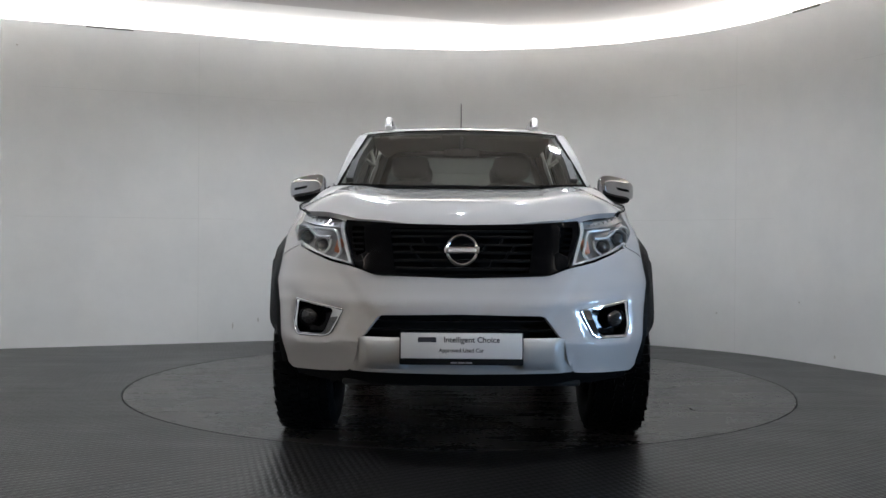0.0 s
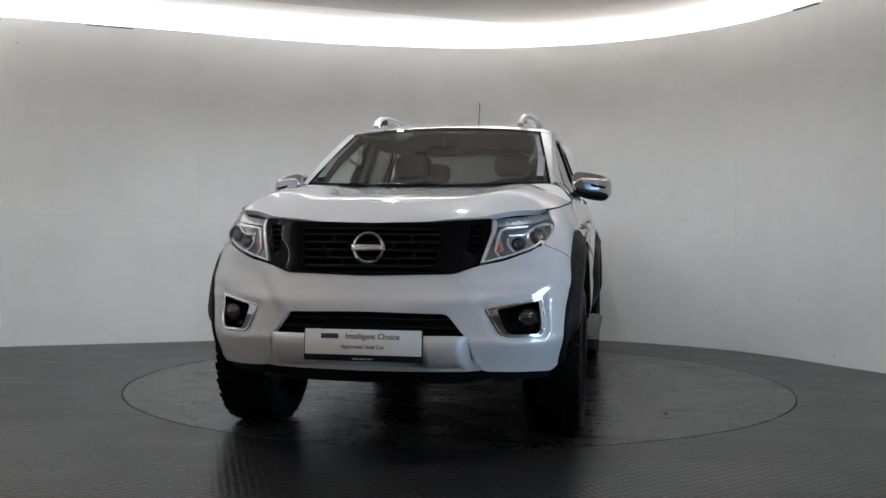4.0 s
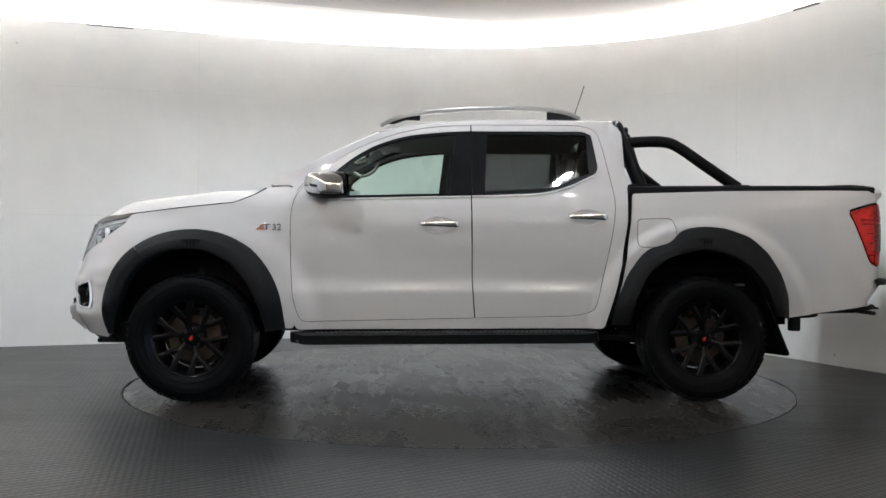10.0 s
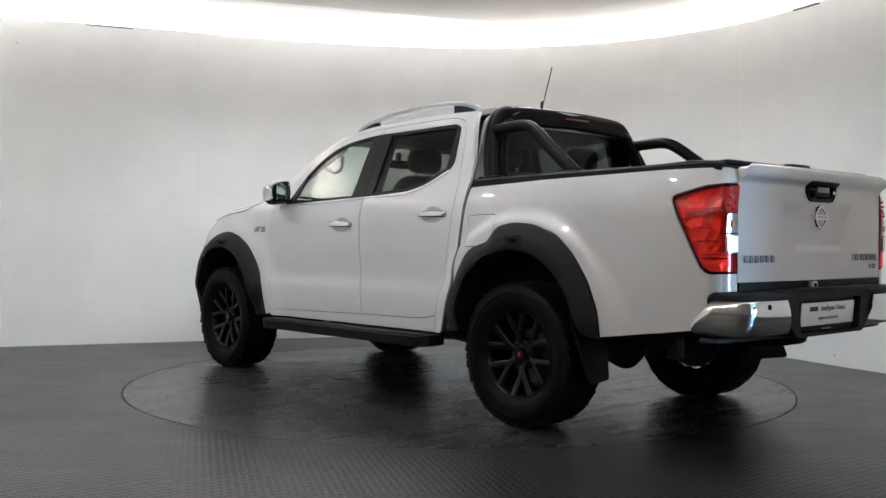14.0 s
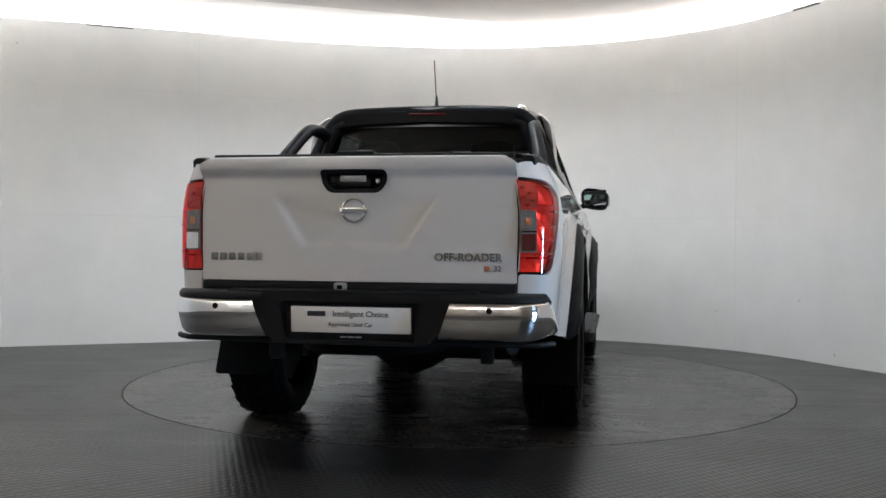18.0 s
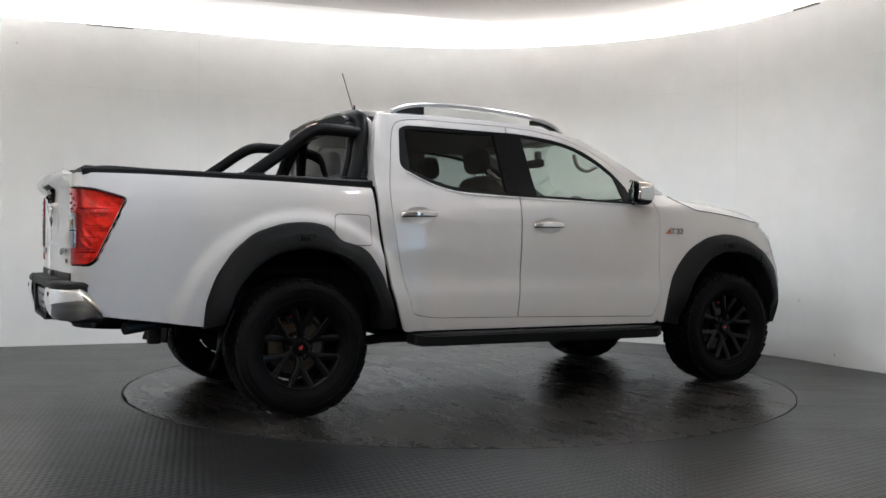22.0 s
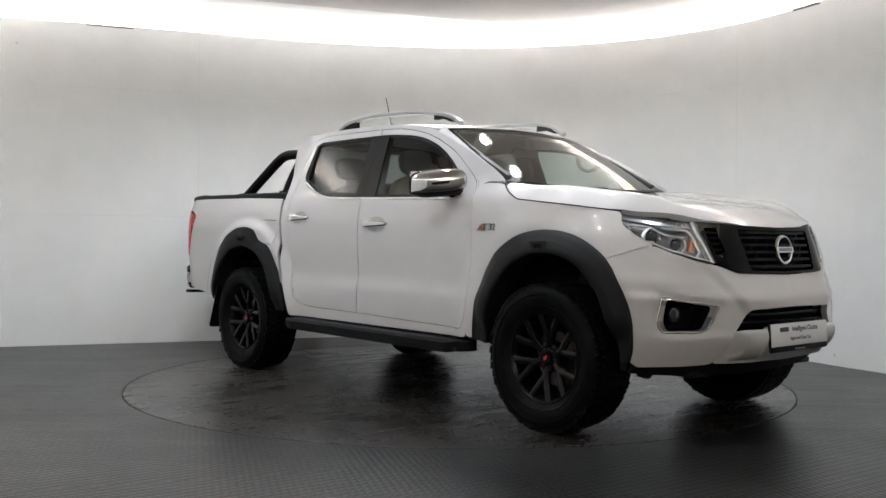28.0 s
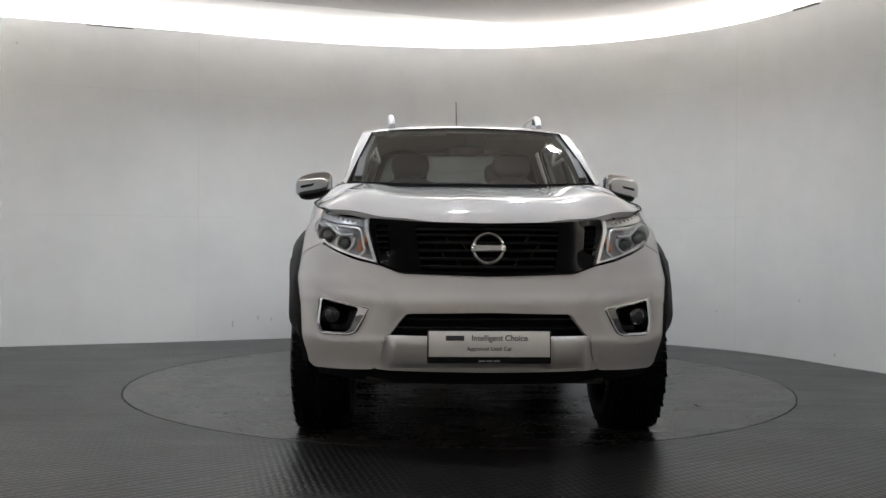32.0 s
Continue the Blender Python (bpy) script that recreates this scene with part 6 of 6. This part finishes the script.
    plan = [(-2.848, 0.395), (-2.850, 0.55), (-2.842, 0.675), (-2.812, 0.752), (-2.755, 0.812), (-2.69, 0.848), (-2.62, 0.866)]
    plan = smooth_path([(x, y, 0) for x, y in plan], 7)
    rows = []
    k = np.linspace(0, 1, len(plan))
    d = np.gradient(plan, axis=0)
    d /= np.linalg.norm(d, axis=1)[:, None]
    nrm = np.stack([-d[:, 1], d[:, 0], 0 * k], -1)
    nrm = np.where((nrm[:, :1] * -1 + nrm[:, 1:2]) > 0, nrm, -nrm)
    zb = 0.558 + 0.012 * np.clip((k - 0.55) / 0.45, 0, 1)
    zt = 0.722 - 0.105 * np.clip((k - 0.76) / 0.24, 0, 1) ** 1.5
    for f, o in ((0.0, -0.08), (0.0, -0.032), (0.03, -0.024), (0.12, -0.014), (0.35, -0.004), (0.50, 0.001), (0.56, 0.004), (0.70, 0.004), (0.92, 0.002), (0.975, -0.003), (1.0, -0.012), (1.0, -0.05)):
        rows.append(plan + nrm * o + np.stack([0 * k, 0.060 * (f - 0.3) * np.clip(1 - k * 2.5, 0, 1), zb + (zt - zb) * f], -1))
    sh = loft(rows)
    both("chrome_corner", sh, CHROME, bp, "chrome bumper corner", 40)
    top = [np.stack([plan[:, 0] + 0.002, plan[:, 1] - 0.004, np.maximum(zt, 0.60) + dz], -1) - nrm * o for o, dz in ((0.0, 0.0), (-0.002, 0.020), (0.012, 0.036), (0.13, 0.040))]
    kk = int(len(plan) * 0.84)
    both("step_pad", loft([r[:kk] for r in top]), PLASTIC, bp, "black rubber step pad", 50)
    both("parking_sensor", lathe([(0.0, -0.004), (0.012, -0.004), (0.014, 0.0), (0.015, 0.004)], 20, 0).moved(pose(-2.851, 0.60, 0.690)), TRIM, bp, "round black parking sensor")
    cen = rounded([(-0.47, 0.752), (0.47, 0.752), (0.40, 0.60), (0.33, 0.535), (-0.33, 0.535), (-0.40, 0.60)], 0.02)
    hole = rounded([(-0.315, 0.715), (0.315, 0.715), (0.29, 0.55), (-0.29, 0.55)], 0.02)
    part("bumper_centre", panel(cen, lambda y, z: np.stack([-2.838 + 0 * y, y, z], -1), (-1, 0, 0), [hole], res=0.08, depth=0.08), PLASTIC, bp, "black plastic bumper centre")
    part("plate_recess", panel(hole, lambda y, z: np.stack([-2.80 + 0 * y, y, z], -1), (-1, 0, 0), res=0.1, depth=0.0), PLASTIC, bp, "black plate recess")
    part("step_top", block((-2.790, 0, 0.757), (0.10, 1.10, 0.016), 0.006), PLASTIC, bp, "black step")
    part("camera_housing", block((-2.772, 0.06, 0.777), (0.03, 0.058, 0.036), 0.010), SILVER, bp, "silver camera housing")
    part("camera_eye", block((-2.784, 0.06, 0.776), (0.012, 0.026, 0.018), 0.005), GLOSS, bp, "black camera eye")
    part("bumper_beam", block((-2.66, 0, 0.60), (0.16, 1.44, 0.10), 0.02), CAST, bp)
    part("tow_bar", tube(smooth_path([(-2.66, 0.855, 0.542), (-2.69, 0.815, 0.539), (-2.71, 0.70, 0.536), (-2.72, 0.0, 0.532), (-2.71, -0.70, 0.536), (-2.69, -0.815, 0.539), (-2.66, -0.855, 0.542)], 6), 0.0125), CAST, bp, "black tube guard under the bumper")

    # load bed: rails, cover, inner walls
    def railpath(y):
        return [(-1.115, y + 0.018, 1.312), (-1.4, y + 0.02, 1.317), (-2.0, y + 0.018, 1.324), (-2.55, y, 1.330), (-2.66, y - 0.012, 1.331), (-2.705, y - 0.02, 1.324)]
    sec = np.array([(-0.030, -0.022), (0.036, -0.022), (0.036, 0.004), (0.028, 0.016), (0.008, 0.021), (-0.02, 0.018), (-0.030, 0.008)])
    path = smooth_path(railpath(0.762), 6)
    r = tube(path, sec[::-1] * np.array([-1, 1]))
    both("bed_rail", r, PLASTIC, TRUCK, "black bed-edge rail")
    both("rail_cap", tube(smooth_path([(-2.24, 0.765, 1.331), (-2.40, 0.762, 1.338), (-2.55, 0.758, 1.344), (-2.64, 0.744, 1.340), (-2.695, 0.730, 1.325)], 5), np.array([(-0.028, -0.014), (0.028, -0.014), (0.024, 0.008), (0.0, 0.013), (-0.024, 0.008)])), PLASTIC, TRUCK, "black rail end cap")
    cov = empty("bed_cover", parent=TRUCK)
    tagged(cov, "black roll-top bed cover")
    n = 22
    me = block((0, 0, 0), (1.56 / n - 0.004, 1.44, 0.016), 0.004, 1).mesh("slat", PLASTIC)
    for i in range(n):
        o = part("slat", me, PLASTIC, cov)
        o.location = (-1.145 - 1.56 / n * (i + 0.5), 0, 1.318 + (0.006 if i > 0 else 0))
    part("end_bar", block((-2.665, 0, 1.349), (0.05, 1.36, 0.022), 0.006), PLASTIC, cov, "black end bar of the cover")
    part("cover_catch", block((-2.66, 0.02, 1.364), (0.06, 0.17, 0.018), 0.008), PLASTIC, cov, "black cover catch")
    part("bed_tub", joined(block((-1.92, 0, 0.80), (1.58, 1.30, 0.03), 0), block((-1.92, 0.60, 1.05), (1.58, 0.03, 0.5), 0), block((-1.92, -0.60, 1.05), (1.58, 0.03, 0.5), 0), block((-2.69, 0, 1.05), (0.03, 1.30, 0.5), 0)), LINER, TRUCK, "dark inner load bed")

    # sports bar
    sb = empty("sports_bar", parent=TRUCK)
    tagged(sb, "black tubular sports bar over the load bed")
    hoop = smooth_path([(-1.205, 0.735, 1.33), (-1.165, 0.702, 1.45), (-1.118, 0.640, 1.60), (-1.095, 0.597, 1.675), (-1.095, 0.545, 1.718), (-1.10, 0.455, 1.733), (-1.11, 0.25, 1.740), (-1.11, 0.0, 1.742)], 6)
    full = np.vstack([hoop, (hoop * np.array([1, -1, 1]))[::-1][1:]])
    ang = np.linspace(0, 2 * math.pi, 16, endpoint=False)
    part("hoop", tube(full, np.stack([np.cos(ang) * 0.052, np.sin(ang) * 0.042], -1), up=(1, 0, 0.01)), BARBLACK, sb, "black main hoop")
    fair = rounded([(-0.53, 1.718), (-0.47, 1.744), (0.0, 1.756), (0.47, 1.744), (0.53, 1.718), (0.505, 1.664), (0.43, 1.680), (0, 1.690), (-0.43, 1.680), (-0.505, 1.664)], 0.03)
    part("light_fairing", panel(fair, lambda y, z: np.stack([-1.170 + 0 * y - 0.02 * (1 - (y / 0.6) ** 2), y, z], -1), (-1, 0, 0), res=0.06, depth=0.10), BARBLACK, sb, "black top fairing")
    part("brake_light", block((-1.194, 0.0, 1.732), (0.012, 0.22, 0.014), 0.004), DARKRED, sb, "dark red high brake light")
    inner = smooth_path([(-1.235, 0.668, 1.33), (-1.192, 0.636, 1.48), (-1.162, 0.580, 1.62), (-1.152, 0.50, 1.680), (-1.152, 0.0, 1.704)], 6)
    full = np.vstack([inner, (inner * np.array([1, -1, 1]))[::-1][1:]])
    part("inner_hoop", tube(full, 0.026, up=(1, 0, 0.01)), BARBLACK, sb, "black inner hoop")
    leg = smooth_path([(-1.12, 0.640, 1.618), (-1.28, 0.646, 1.628), (-1.40, 0.653, 1.622), (-1.49, 0.668, 1.578), (-1.62, 0.696, 1.482), (-1.835, 0.735, 1.330)], 6)
    both("leg", tube(leg, 0.036), BARBLACK, sb, "black slanted leg")
    for x, y in ((-1.205, 0.735), (-1.82, 0.738)):
        both("foot", block((x, y, 1.338), (0.15, 0.085, 0.022), 0.008), BARBLACK, sb, "black mounting foot")

    # roof rails and aerial
    for sg in (1, -1):
        rl = empty("roof_rail", parent=TRUCK)
        pth = smooth_path([(0.445, 0.475, 1.728), (0.38, 0.480, 1.768), (0.28, 0.486, 1.800), (0.11, 0.494, 1.826), (-0.12, 0.502, 1.843), (-0.43, 0.508, 1.853), (-0.66, 0.508, 1.843), (-0.78, 0.506, 1.822), (-0.86, 0.503, 1.790)], 6) * np.array([1, sg, 1])
        sec = np.array([(-0.018, -0.017), (0.018, -0.017), (0.020, 0.001), (0.011, 0.011), (-0.011, 0.011), (-0.020, 0.001)])
        part("rail", tube(pth, sec), SILVER, rl, "satin silver roof rail")
        for xs in ((0.425, 0.36, 0.28, 0.19), (-0.64, -0.71, -0.78, -0.845)):
            top = [(x, 0.49 * sg, float(np.interp(-x, -pth[:, 0], pth[:, 2])) - 0.008) for x in xs]
            bot = [(x, 0.49 * sg, 1.74 if x > 0.3 else 1.768) for x in xs]
            rowsf = [[(x, (0.477 + 0.03 * (x < 0) + dy) * sg, z) for x, y, z in row] for row, dy in ((top, -0.013), (bot, -0.015), (bot, 0.015), (top, 0.013))]
            part("rail_foot", loft(rowsf), PLASTIC, rl, "black rail foot")
        tagged(rl, "satin silver roof rail on black feet")
    an = empty("aerial", parent=TRUCK)
    part("aerial_base", lathe([(0.0, 1.885), (0.006, 1.882), (0.010, 1.835), (0.017, 1.808), (0.026, 1.790)], 20, 2).moved(pose(-0.90, 0, 0)), PLASTIC, an)
    part("whip", tube([(-0.90, 0, 1.825), (-0.945, 0, 1.96), (-0.987, 0, 2.089)], 0.0032, up=(0, 1, 0)), TRIM, an, "thin black whip aerial")

    # side steps
    for sg in (1, -1):
        st = empty("side_step", parent=TRUCK)
        tagged(st, "black side step with ribbed treads")
        pl = rounded([(0.985, 0.80), (0.985, 0.90), (0.90, 0.985), (-0.80, 0.985), (-0.90, 0.95), (-0.90, 0.80)], 0.05)
        surf = lambda x, y: np.stack([x, y, 0.418 + 0.012 * (0.9 - x) / 1.8 + 0 * y - 0.010 * step01(y, 0.94, 0.985)], -1)
        q = panel(pl, surf, (0, 0, 1), res=0.1, depth=0.058)
        part("board", q if sg > 0 else q.mirrored(), PLASTIC, st, "black step board")
        q = block((0, 0, 0), (1.80, 0.14, 0.02), 0.006).moved(Matrix.Translation((0.04, 0.88, 0.37)))
        part("board_base", q if sg > 0 else q.mirrored(), CAST, st)
        rib = block((0, 0, 0), (0.012, 0.075, 0.008), 0.002, 1).mesh("tread_rib", STEPRUB)
        for i in range(58):
            x = 0.82 - i * 0.0285
            o = part("tread_rib", rib, TRIM, st)
            o.location = (x, 0.925 * sg, 0.4205 + 0.012 * (0.9 - x) / 1.8)
        for x in (0.70, 0.0, -0.68):
            part("bracket", block((x, 0.76 * sg, 0.40), (0.06, 0.22, 0.03), 0.006), CAST, st)
        # mud flap
        fl = rounded([(0.65, 0.60), (0.93, 0.62), (0.93, 0.285), (0.66, 0.275)], 0.02)
        fm = lambda y, z: np.stack([-1.97 - (0.60 - z) * (0.06 + 0.36 * (y - 0.65) / 0.28), y, z], -1)
        q = panel(fl, fm, (-1, 0, 0), res=0.06, depth=0.012)
        part("mud_flap", q if sg > 0 else q.mirrored(), RUBBER, TRUCK, "black rubber mud flap")
        # front arch liner
        arc = np.linspace(-0.1, math.pi + 0.1, 26)
        rws = [[(AXLE + 0.50 * math.cos(a) * 1.02, (y - dy * (1 - float(step01(math.sin(a), 0.15, 0.6)))) * sg, 0.42 + 0.52 * math.sin(a)) for a in arc] for y, dy in ((0.925, 0.165), (0.62, 0.0))]
        part("arch_liner", loft(rws), LINER, TRUCK, "black inner wheel arch")
        part("arch_liner", block((2.00, 0.66 * sg, 0.41), (0.05, 0.26, 0.12), 0.01), LINER, TRUCK)
        part("arch_liner", block((AXLE, 0.60 * sg, 0.72), (0.98, 0.02, 0.42), 0), LINER, TRUCK)
        rws = [[(-AXLE + 0.50 * math.cos(a), y * sg, 0.45 + 0.50 * math.sin(a)) for a in np.linspace(0.15, math.pi - 0.15, 22)] for y in (0.90, 0.80)]
        part("arch_liner", loft(rws), LINER, TRUCK)
        part("arch_liner", block((-1.055, 0.73 * sg, 0.73), (0.03, 0.26, 0.50), 0), LINER, TRUCK)
        part("arch_liner", joined(block((-1.13, 0.60 * sg, 0.75), (0.30, 0.03, 0.60), 0), block((-1.69, 0.60 * sg, 0.968), (0.84, 0.03, 0.20), 0), block((-1.60, 0.56 * sg, 0.772), (0.84, 0.03, 0.118), 0.01), block((-2.07, 0.60 * sg, 0.68), (0.26, 0.03, 0.46), 0)), LINER, TRUCK, "black inner wheel arch")


tail()


# ---- chassis and cabin ----
def chassis():
    ch = empty("chassis", parent=TRUCK)
    for sg in (1, -1):
        path = smooth_path([(2.2, 0.45 * sg, 0.50), (1.9, 0.45 * sg, 0.52), (1.2, 0.46 * sg, 0.47), (0.5, 0.48 * sg, 0.43), (-0.8, 0.50 * sg, 0.43), (-1.2, 0.50 * sg, 0.58), (-1.7, 0.50 * sg, 0.66), (-2.2, 0.50 * sg, 0.58), (-2.7, 0.50 * sg, 0.58)], 5)
        part("frame_rail", tube(path, np.array([(-0.03, -0.06), (0.03, -0.06), (0.03, 0.06), (-0.03, 0.06)])), CAST, ch)
        part("spring", tube(smooth_path([(-1.575, 0.52 * sg, 0.40), (-1.58, 0.52 * sg, 0.62)], 4), 0.055), CAST, ch)
        part("damper", tube([(-1.70, 0.60 * sg, 0.34), (-1.62, 0.52 * sg, 0.78)], 0.028), CAST, ch)
        part("front_strut", tube([(1.575, 0.62 * sg, 0.36), (1.57, 0.55 * sg, 0.85)], 0.055, up=(1, 0, 0)), CAST, ch)
        part("wishbone", tube([(1.70, 0.34 * sg, 0.38), (1.575, 0.68 * sg, 0.30), (1.40, 0.34 * sg, 0.38)], 0.025), CAST, ch)
        part("trailing_arm", tube([(-0.70, 0.56 * sg, 0.40), (-1.55, 0.58 * sg, 0.33)], 0.03), CAST, ch)
        part("arm_bush", block((-2.30, 0.52 * sg, 0.46), (0.07, 0.06, 0.12), 0.01), CAST, ch)
    part("rear_axle", lathe([(0.05, -0.72), (0.05, -0.2), (0.10, -0.12), (0.15, 0.0), (0.10, 0.12), (0.05, 0.2), (0.05, 0.72)], 24).moved(pose(-AXLE, 0, HUB_Z)), CAST, ch, "rear axle with differential")
    part("propshaft", tube([(0.6, 0, 0.48), (-1.45, 0.0, 0.40)], 0.04), CAST, ch)
    part("gearbox", block((0.75, 0, 0.47), (0.9, 0.4, 0.22), 0.06), CAST, ch)
    part("fuel_tank", block((-0.35, 0.22, 0.46), (0.9, 0.40, 0.20), 0.05), CAST, ch)
    part("spare_wheel", lathe([(0.0, 0.46), (0.2, 0.46), (0.36, 0.47), (0.385, 0.53), (0.385, 0.60), (0.36, 0.66), (0.0, 0.66)], 40, 2).moved(pose(-2.30, 0, 0)), RUBBER, ch, "spare wheel under the bed")
    part("exhaust", tube(smooth_path([(0.5, -0.30, 0.40), (-0.9, -0.34, 0.42), (-1.4, -0.36, 0.60), (-1.9, -0.40, 0.58), (-2.3, -0.58, 0.52), (-2.48, -0.66, 0.50)], 5), 0.032), CAST, ch, "dark exhaust pipe")
    part("silencer", tube([(-0.2, -0.32, 0.40), (-0.85, -0.34, 0.41)], 0.085), CAST, ch)
    part("cross_member", block((1.45, 0, 0.36), (0.14, 1.1, 0.08), 0.02), CAST, ch)
    part("cross_member", block((-2.15, 0, 0.58), (0.08, 1.1, 0.08), 0.02), CAST, ch)
    part("cab_floor", block((0.0, 0, 0.50), (2.1, 1.50, 0.05), 0.01), LINER, TRUCK, "dark cab floor")
    part("bulkhead", block((1.12, 0, 0.85), (0.06, 1.50, 0.70), 0.01), LINER, TRUCK)
    both("door_card", panel([(0.93, 0.52), (-1.02, 0.52), (-1.04, 1.30), (-0.9, 1.34), (0.80, 1.225), (0.95, 1.10)], out_side(-0.10), LEFT, res=0.15, depth=0.06), DASH, TRUCK, "dark door lining")


def seat(name, x, y, wide, label):
    s = empty(name, parent=TRUCK)
    tagged(s, label)

    def pad(c, size, p=5.0):
        return ball(c, size, p, 28, 12)
    part("cushion", pad((x + 0.10, y, 0.80), (0.26, wide / 2, 0.10)), SEAT, s)
    back = pad((0, 0, 0.30), (0.085, wide / 2, 0.34), 3.6)
    part("backrest", back.moved(Matrix.Translation((x - 0.14, y, 0.80)) @ Matrix.Rotation(radians(-16), 4, "Y")), SEAT, s)
    heads = (0,) if wide < 0.7 else (-0.36, 0.36)
    for dy in heads:
        m = Matrix.Translation((x - 0.315, y + dy, 1.515))
        part("headrest", ball((0, 0, 0), (0.05, 0.135, 0.085), 3.2, 24, 10).moved(m @ Matrix.Rotation(radians(-10), 4, "Y")), SEAT, s, "dark headrest")
        for k in (-0.055, 0.055):
            part("headrest_post", tube([(x - 0.275, y + dy + k, 1.36), (x - 0.305, y + dy + k, 1.47)], 0.007), CHROME, s)
    return s


def cabin():
    seat("front_seat", 0.15, 0.36, 0.50, "dark leather front seat")
    seat("front_seat", 0.15, -0.36, 0.50, "dark leather front seat")
    seat("rear_seat", -0.62, 0.0, 1.25, "dark rear bench seat")
    d = part("dashboard", ball((0.92, 0, 1.12), (0.22, 0.70, 0.14), 4.0, 40, 12), DASH, TRUCK, "dark dashboard")
    part("binnacle", ball((0.82, -0.36, 1.235), (0.12, 0.17, 0.05), 3.0), DASH, d)
    part("console", block((0.55, 0, 0.85), (0.8, 0.20, 0.22), 0.05), DASH, TRUCK)
    ang = np.linspace(0, 2 * math.pi, 40)
    rim = np.array([(0, 0.185 * math.cos(a), 0.185 * math.sin(a)) for a in ang])
    m = Matrix.Translation((0.58, -0.36, 1.125)) @ Matrix.Rotation(radians(24), 4, "Y")
    sw = part("steering_wheel", tube(rim, 0.016, up=(1, 0, 0), caps=False).moved(m), SEAT, TRUCK, "black steering wheel")
    part("wheel_boss", ball((0.0, 0, 0), (0.03, 0.07, 0.06), 3.0).moved(m), DASH, sw)
    for a in (0.0, math.pi, -math.pi / 2):
        part("wheel_spoke", block((0, 0.12, 0), (0.014, 0.12, 0.03), 0.005).moved(m @ Matrix.Rotation(a, 4, "X")), DASH, sw)
    part("inner_mirror", ball((0.54, 0.0, 1.555), (0.018, 0.115, 0.032), 4.0), GLOSS, TRUCK, "rear-view mirror")
    part("mirror_stalk", block((0.57, 0.0, 1.61), (0.05, 0.03, 0.08), 0.01), DASH, TRUCK)
    for sg in (1, -1):
        part("grab_handle", tube(smooth_path([(0.66, 0.60 * sg, 1.50), (0.60, 0.56 * sg, 1.47), (0.52, 0.56 * sg, 1.50), (0.47, 0.585 * sg, 1.575)], 5), 0.012), LINING, TRUCK, "grey grab handle")
        part("sun_visor", block((0.40, 0.33 * sg, 1.665), (0.16, 0.40, 0.02), 0.008), LINING, TRUCK)
    lin = loft([[(x, y, z) for x in (0.42, 0.1, -0.4, -1.0)] for y, z in ((-0.60, 1.655), (-0.5, 1.705), (0.0, 1.725), (0.5, 1.705), (0.60, 1.655))])
    part("headliner", lin, LINING, TRUCK, "pale grey roof lining")
    # inner faces of the pillars
    for sg in (1, -1):
        part("pillar_lining", tube(smooth_path([(1.05, 0.655 * sg, 1.33), (0.78, 0.64 * sg, 1.475), (0.45, 0.585 * sg, 1.645)], 5), np.array([(-0.02, -0.03), (0.02, -0.03), (0.02, 0.03), (-0.02, 0.03)])), DASH, TRUCK, "dark windscreen-pillar lining")
        part("post_lining", tube([(-0.10, 0.755 * sg, 1.25), (-0.14, 0.625 * sg, 1.68)], np.array([(-0.02, -0.06), (0.02, -0.06), (0.02, 0.06), (-0.02, 0.06)]), up=(1, 0, 0)), DASH, TRUCK)
        part("rear_post_lining", tube([(-0.98, 0.74 * sg, 1.30), (-1.0, 0.60 * sg, 1.68)], np.array([(-0.02, -0.06), (0.02, -0.06), (0.02, 0.06), (-0.02, 0.06)]), up=(1, 0, 0)), DASH, TRUCK)


chassis()
cabin()


# ---- what moves ----
def motions():
    turn = [(0.0, -0.9), (1.0, -0.9), (2.0, -0.9), (2.4, -1.0), (2.7, -1.55), (3.0, -2.7), (3.5, -6.0), (4.0, -10.6), (4.5, -16.2), (5.0, -22.4), (5.5, -28.8)]
    turn += [(t, -35.25 - 12.93 * (t - 6)) for t in range(6, 30)]
    turn += [(29.5, -339.1), (30.0, -345.3), (30.5, -350.9), (31.0, -354.9), (31.5, -357.3), (32.0, -358.2)]
    rows, rows2 = [], []
    for t, a in turn:
        q = radians(a)
        fwd, lft = Vector((math.sin(q), -math.cos(q), 0)), Vector((math.cos(q), math.sin(q), 0))
        p = fwd * 0.103 + lft * 0.013
        rows.append((t, pose(p.x, p.y, 0.0, 0, 0, a - 90)))
        rows2.append((t, pose(0, 0, 0, 0, 0, a)))
    walk(TRUCK, rows)
    walk(TABLE, rows2)
    # the added door closes step by step to dim the daylight
    walk(PASSAGE_DOOR, [(t, pose(3.80, y, 0.0)) for t, y in ((0.0, -3.02), (14.0, -3.02), (15.0, -3.08), (19.5, -3.42), (24.6, -3.70), (26.0, -3.88), (26.6, -3.90), (32.0, -3.90))])


motions()
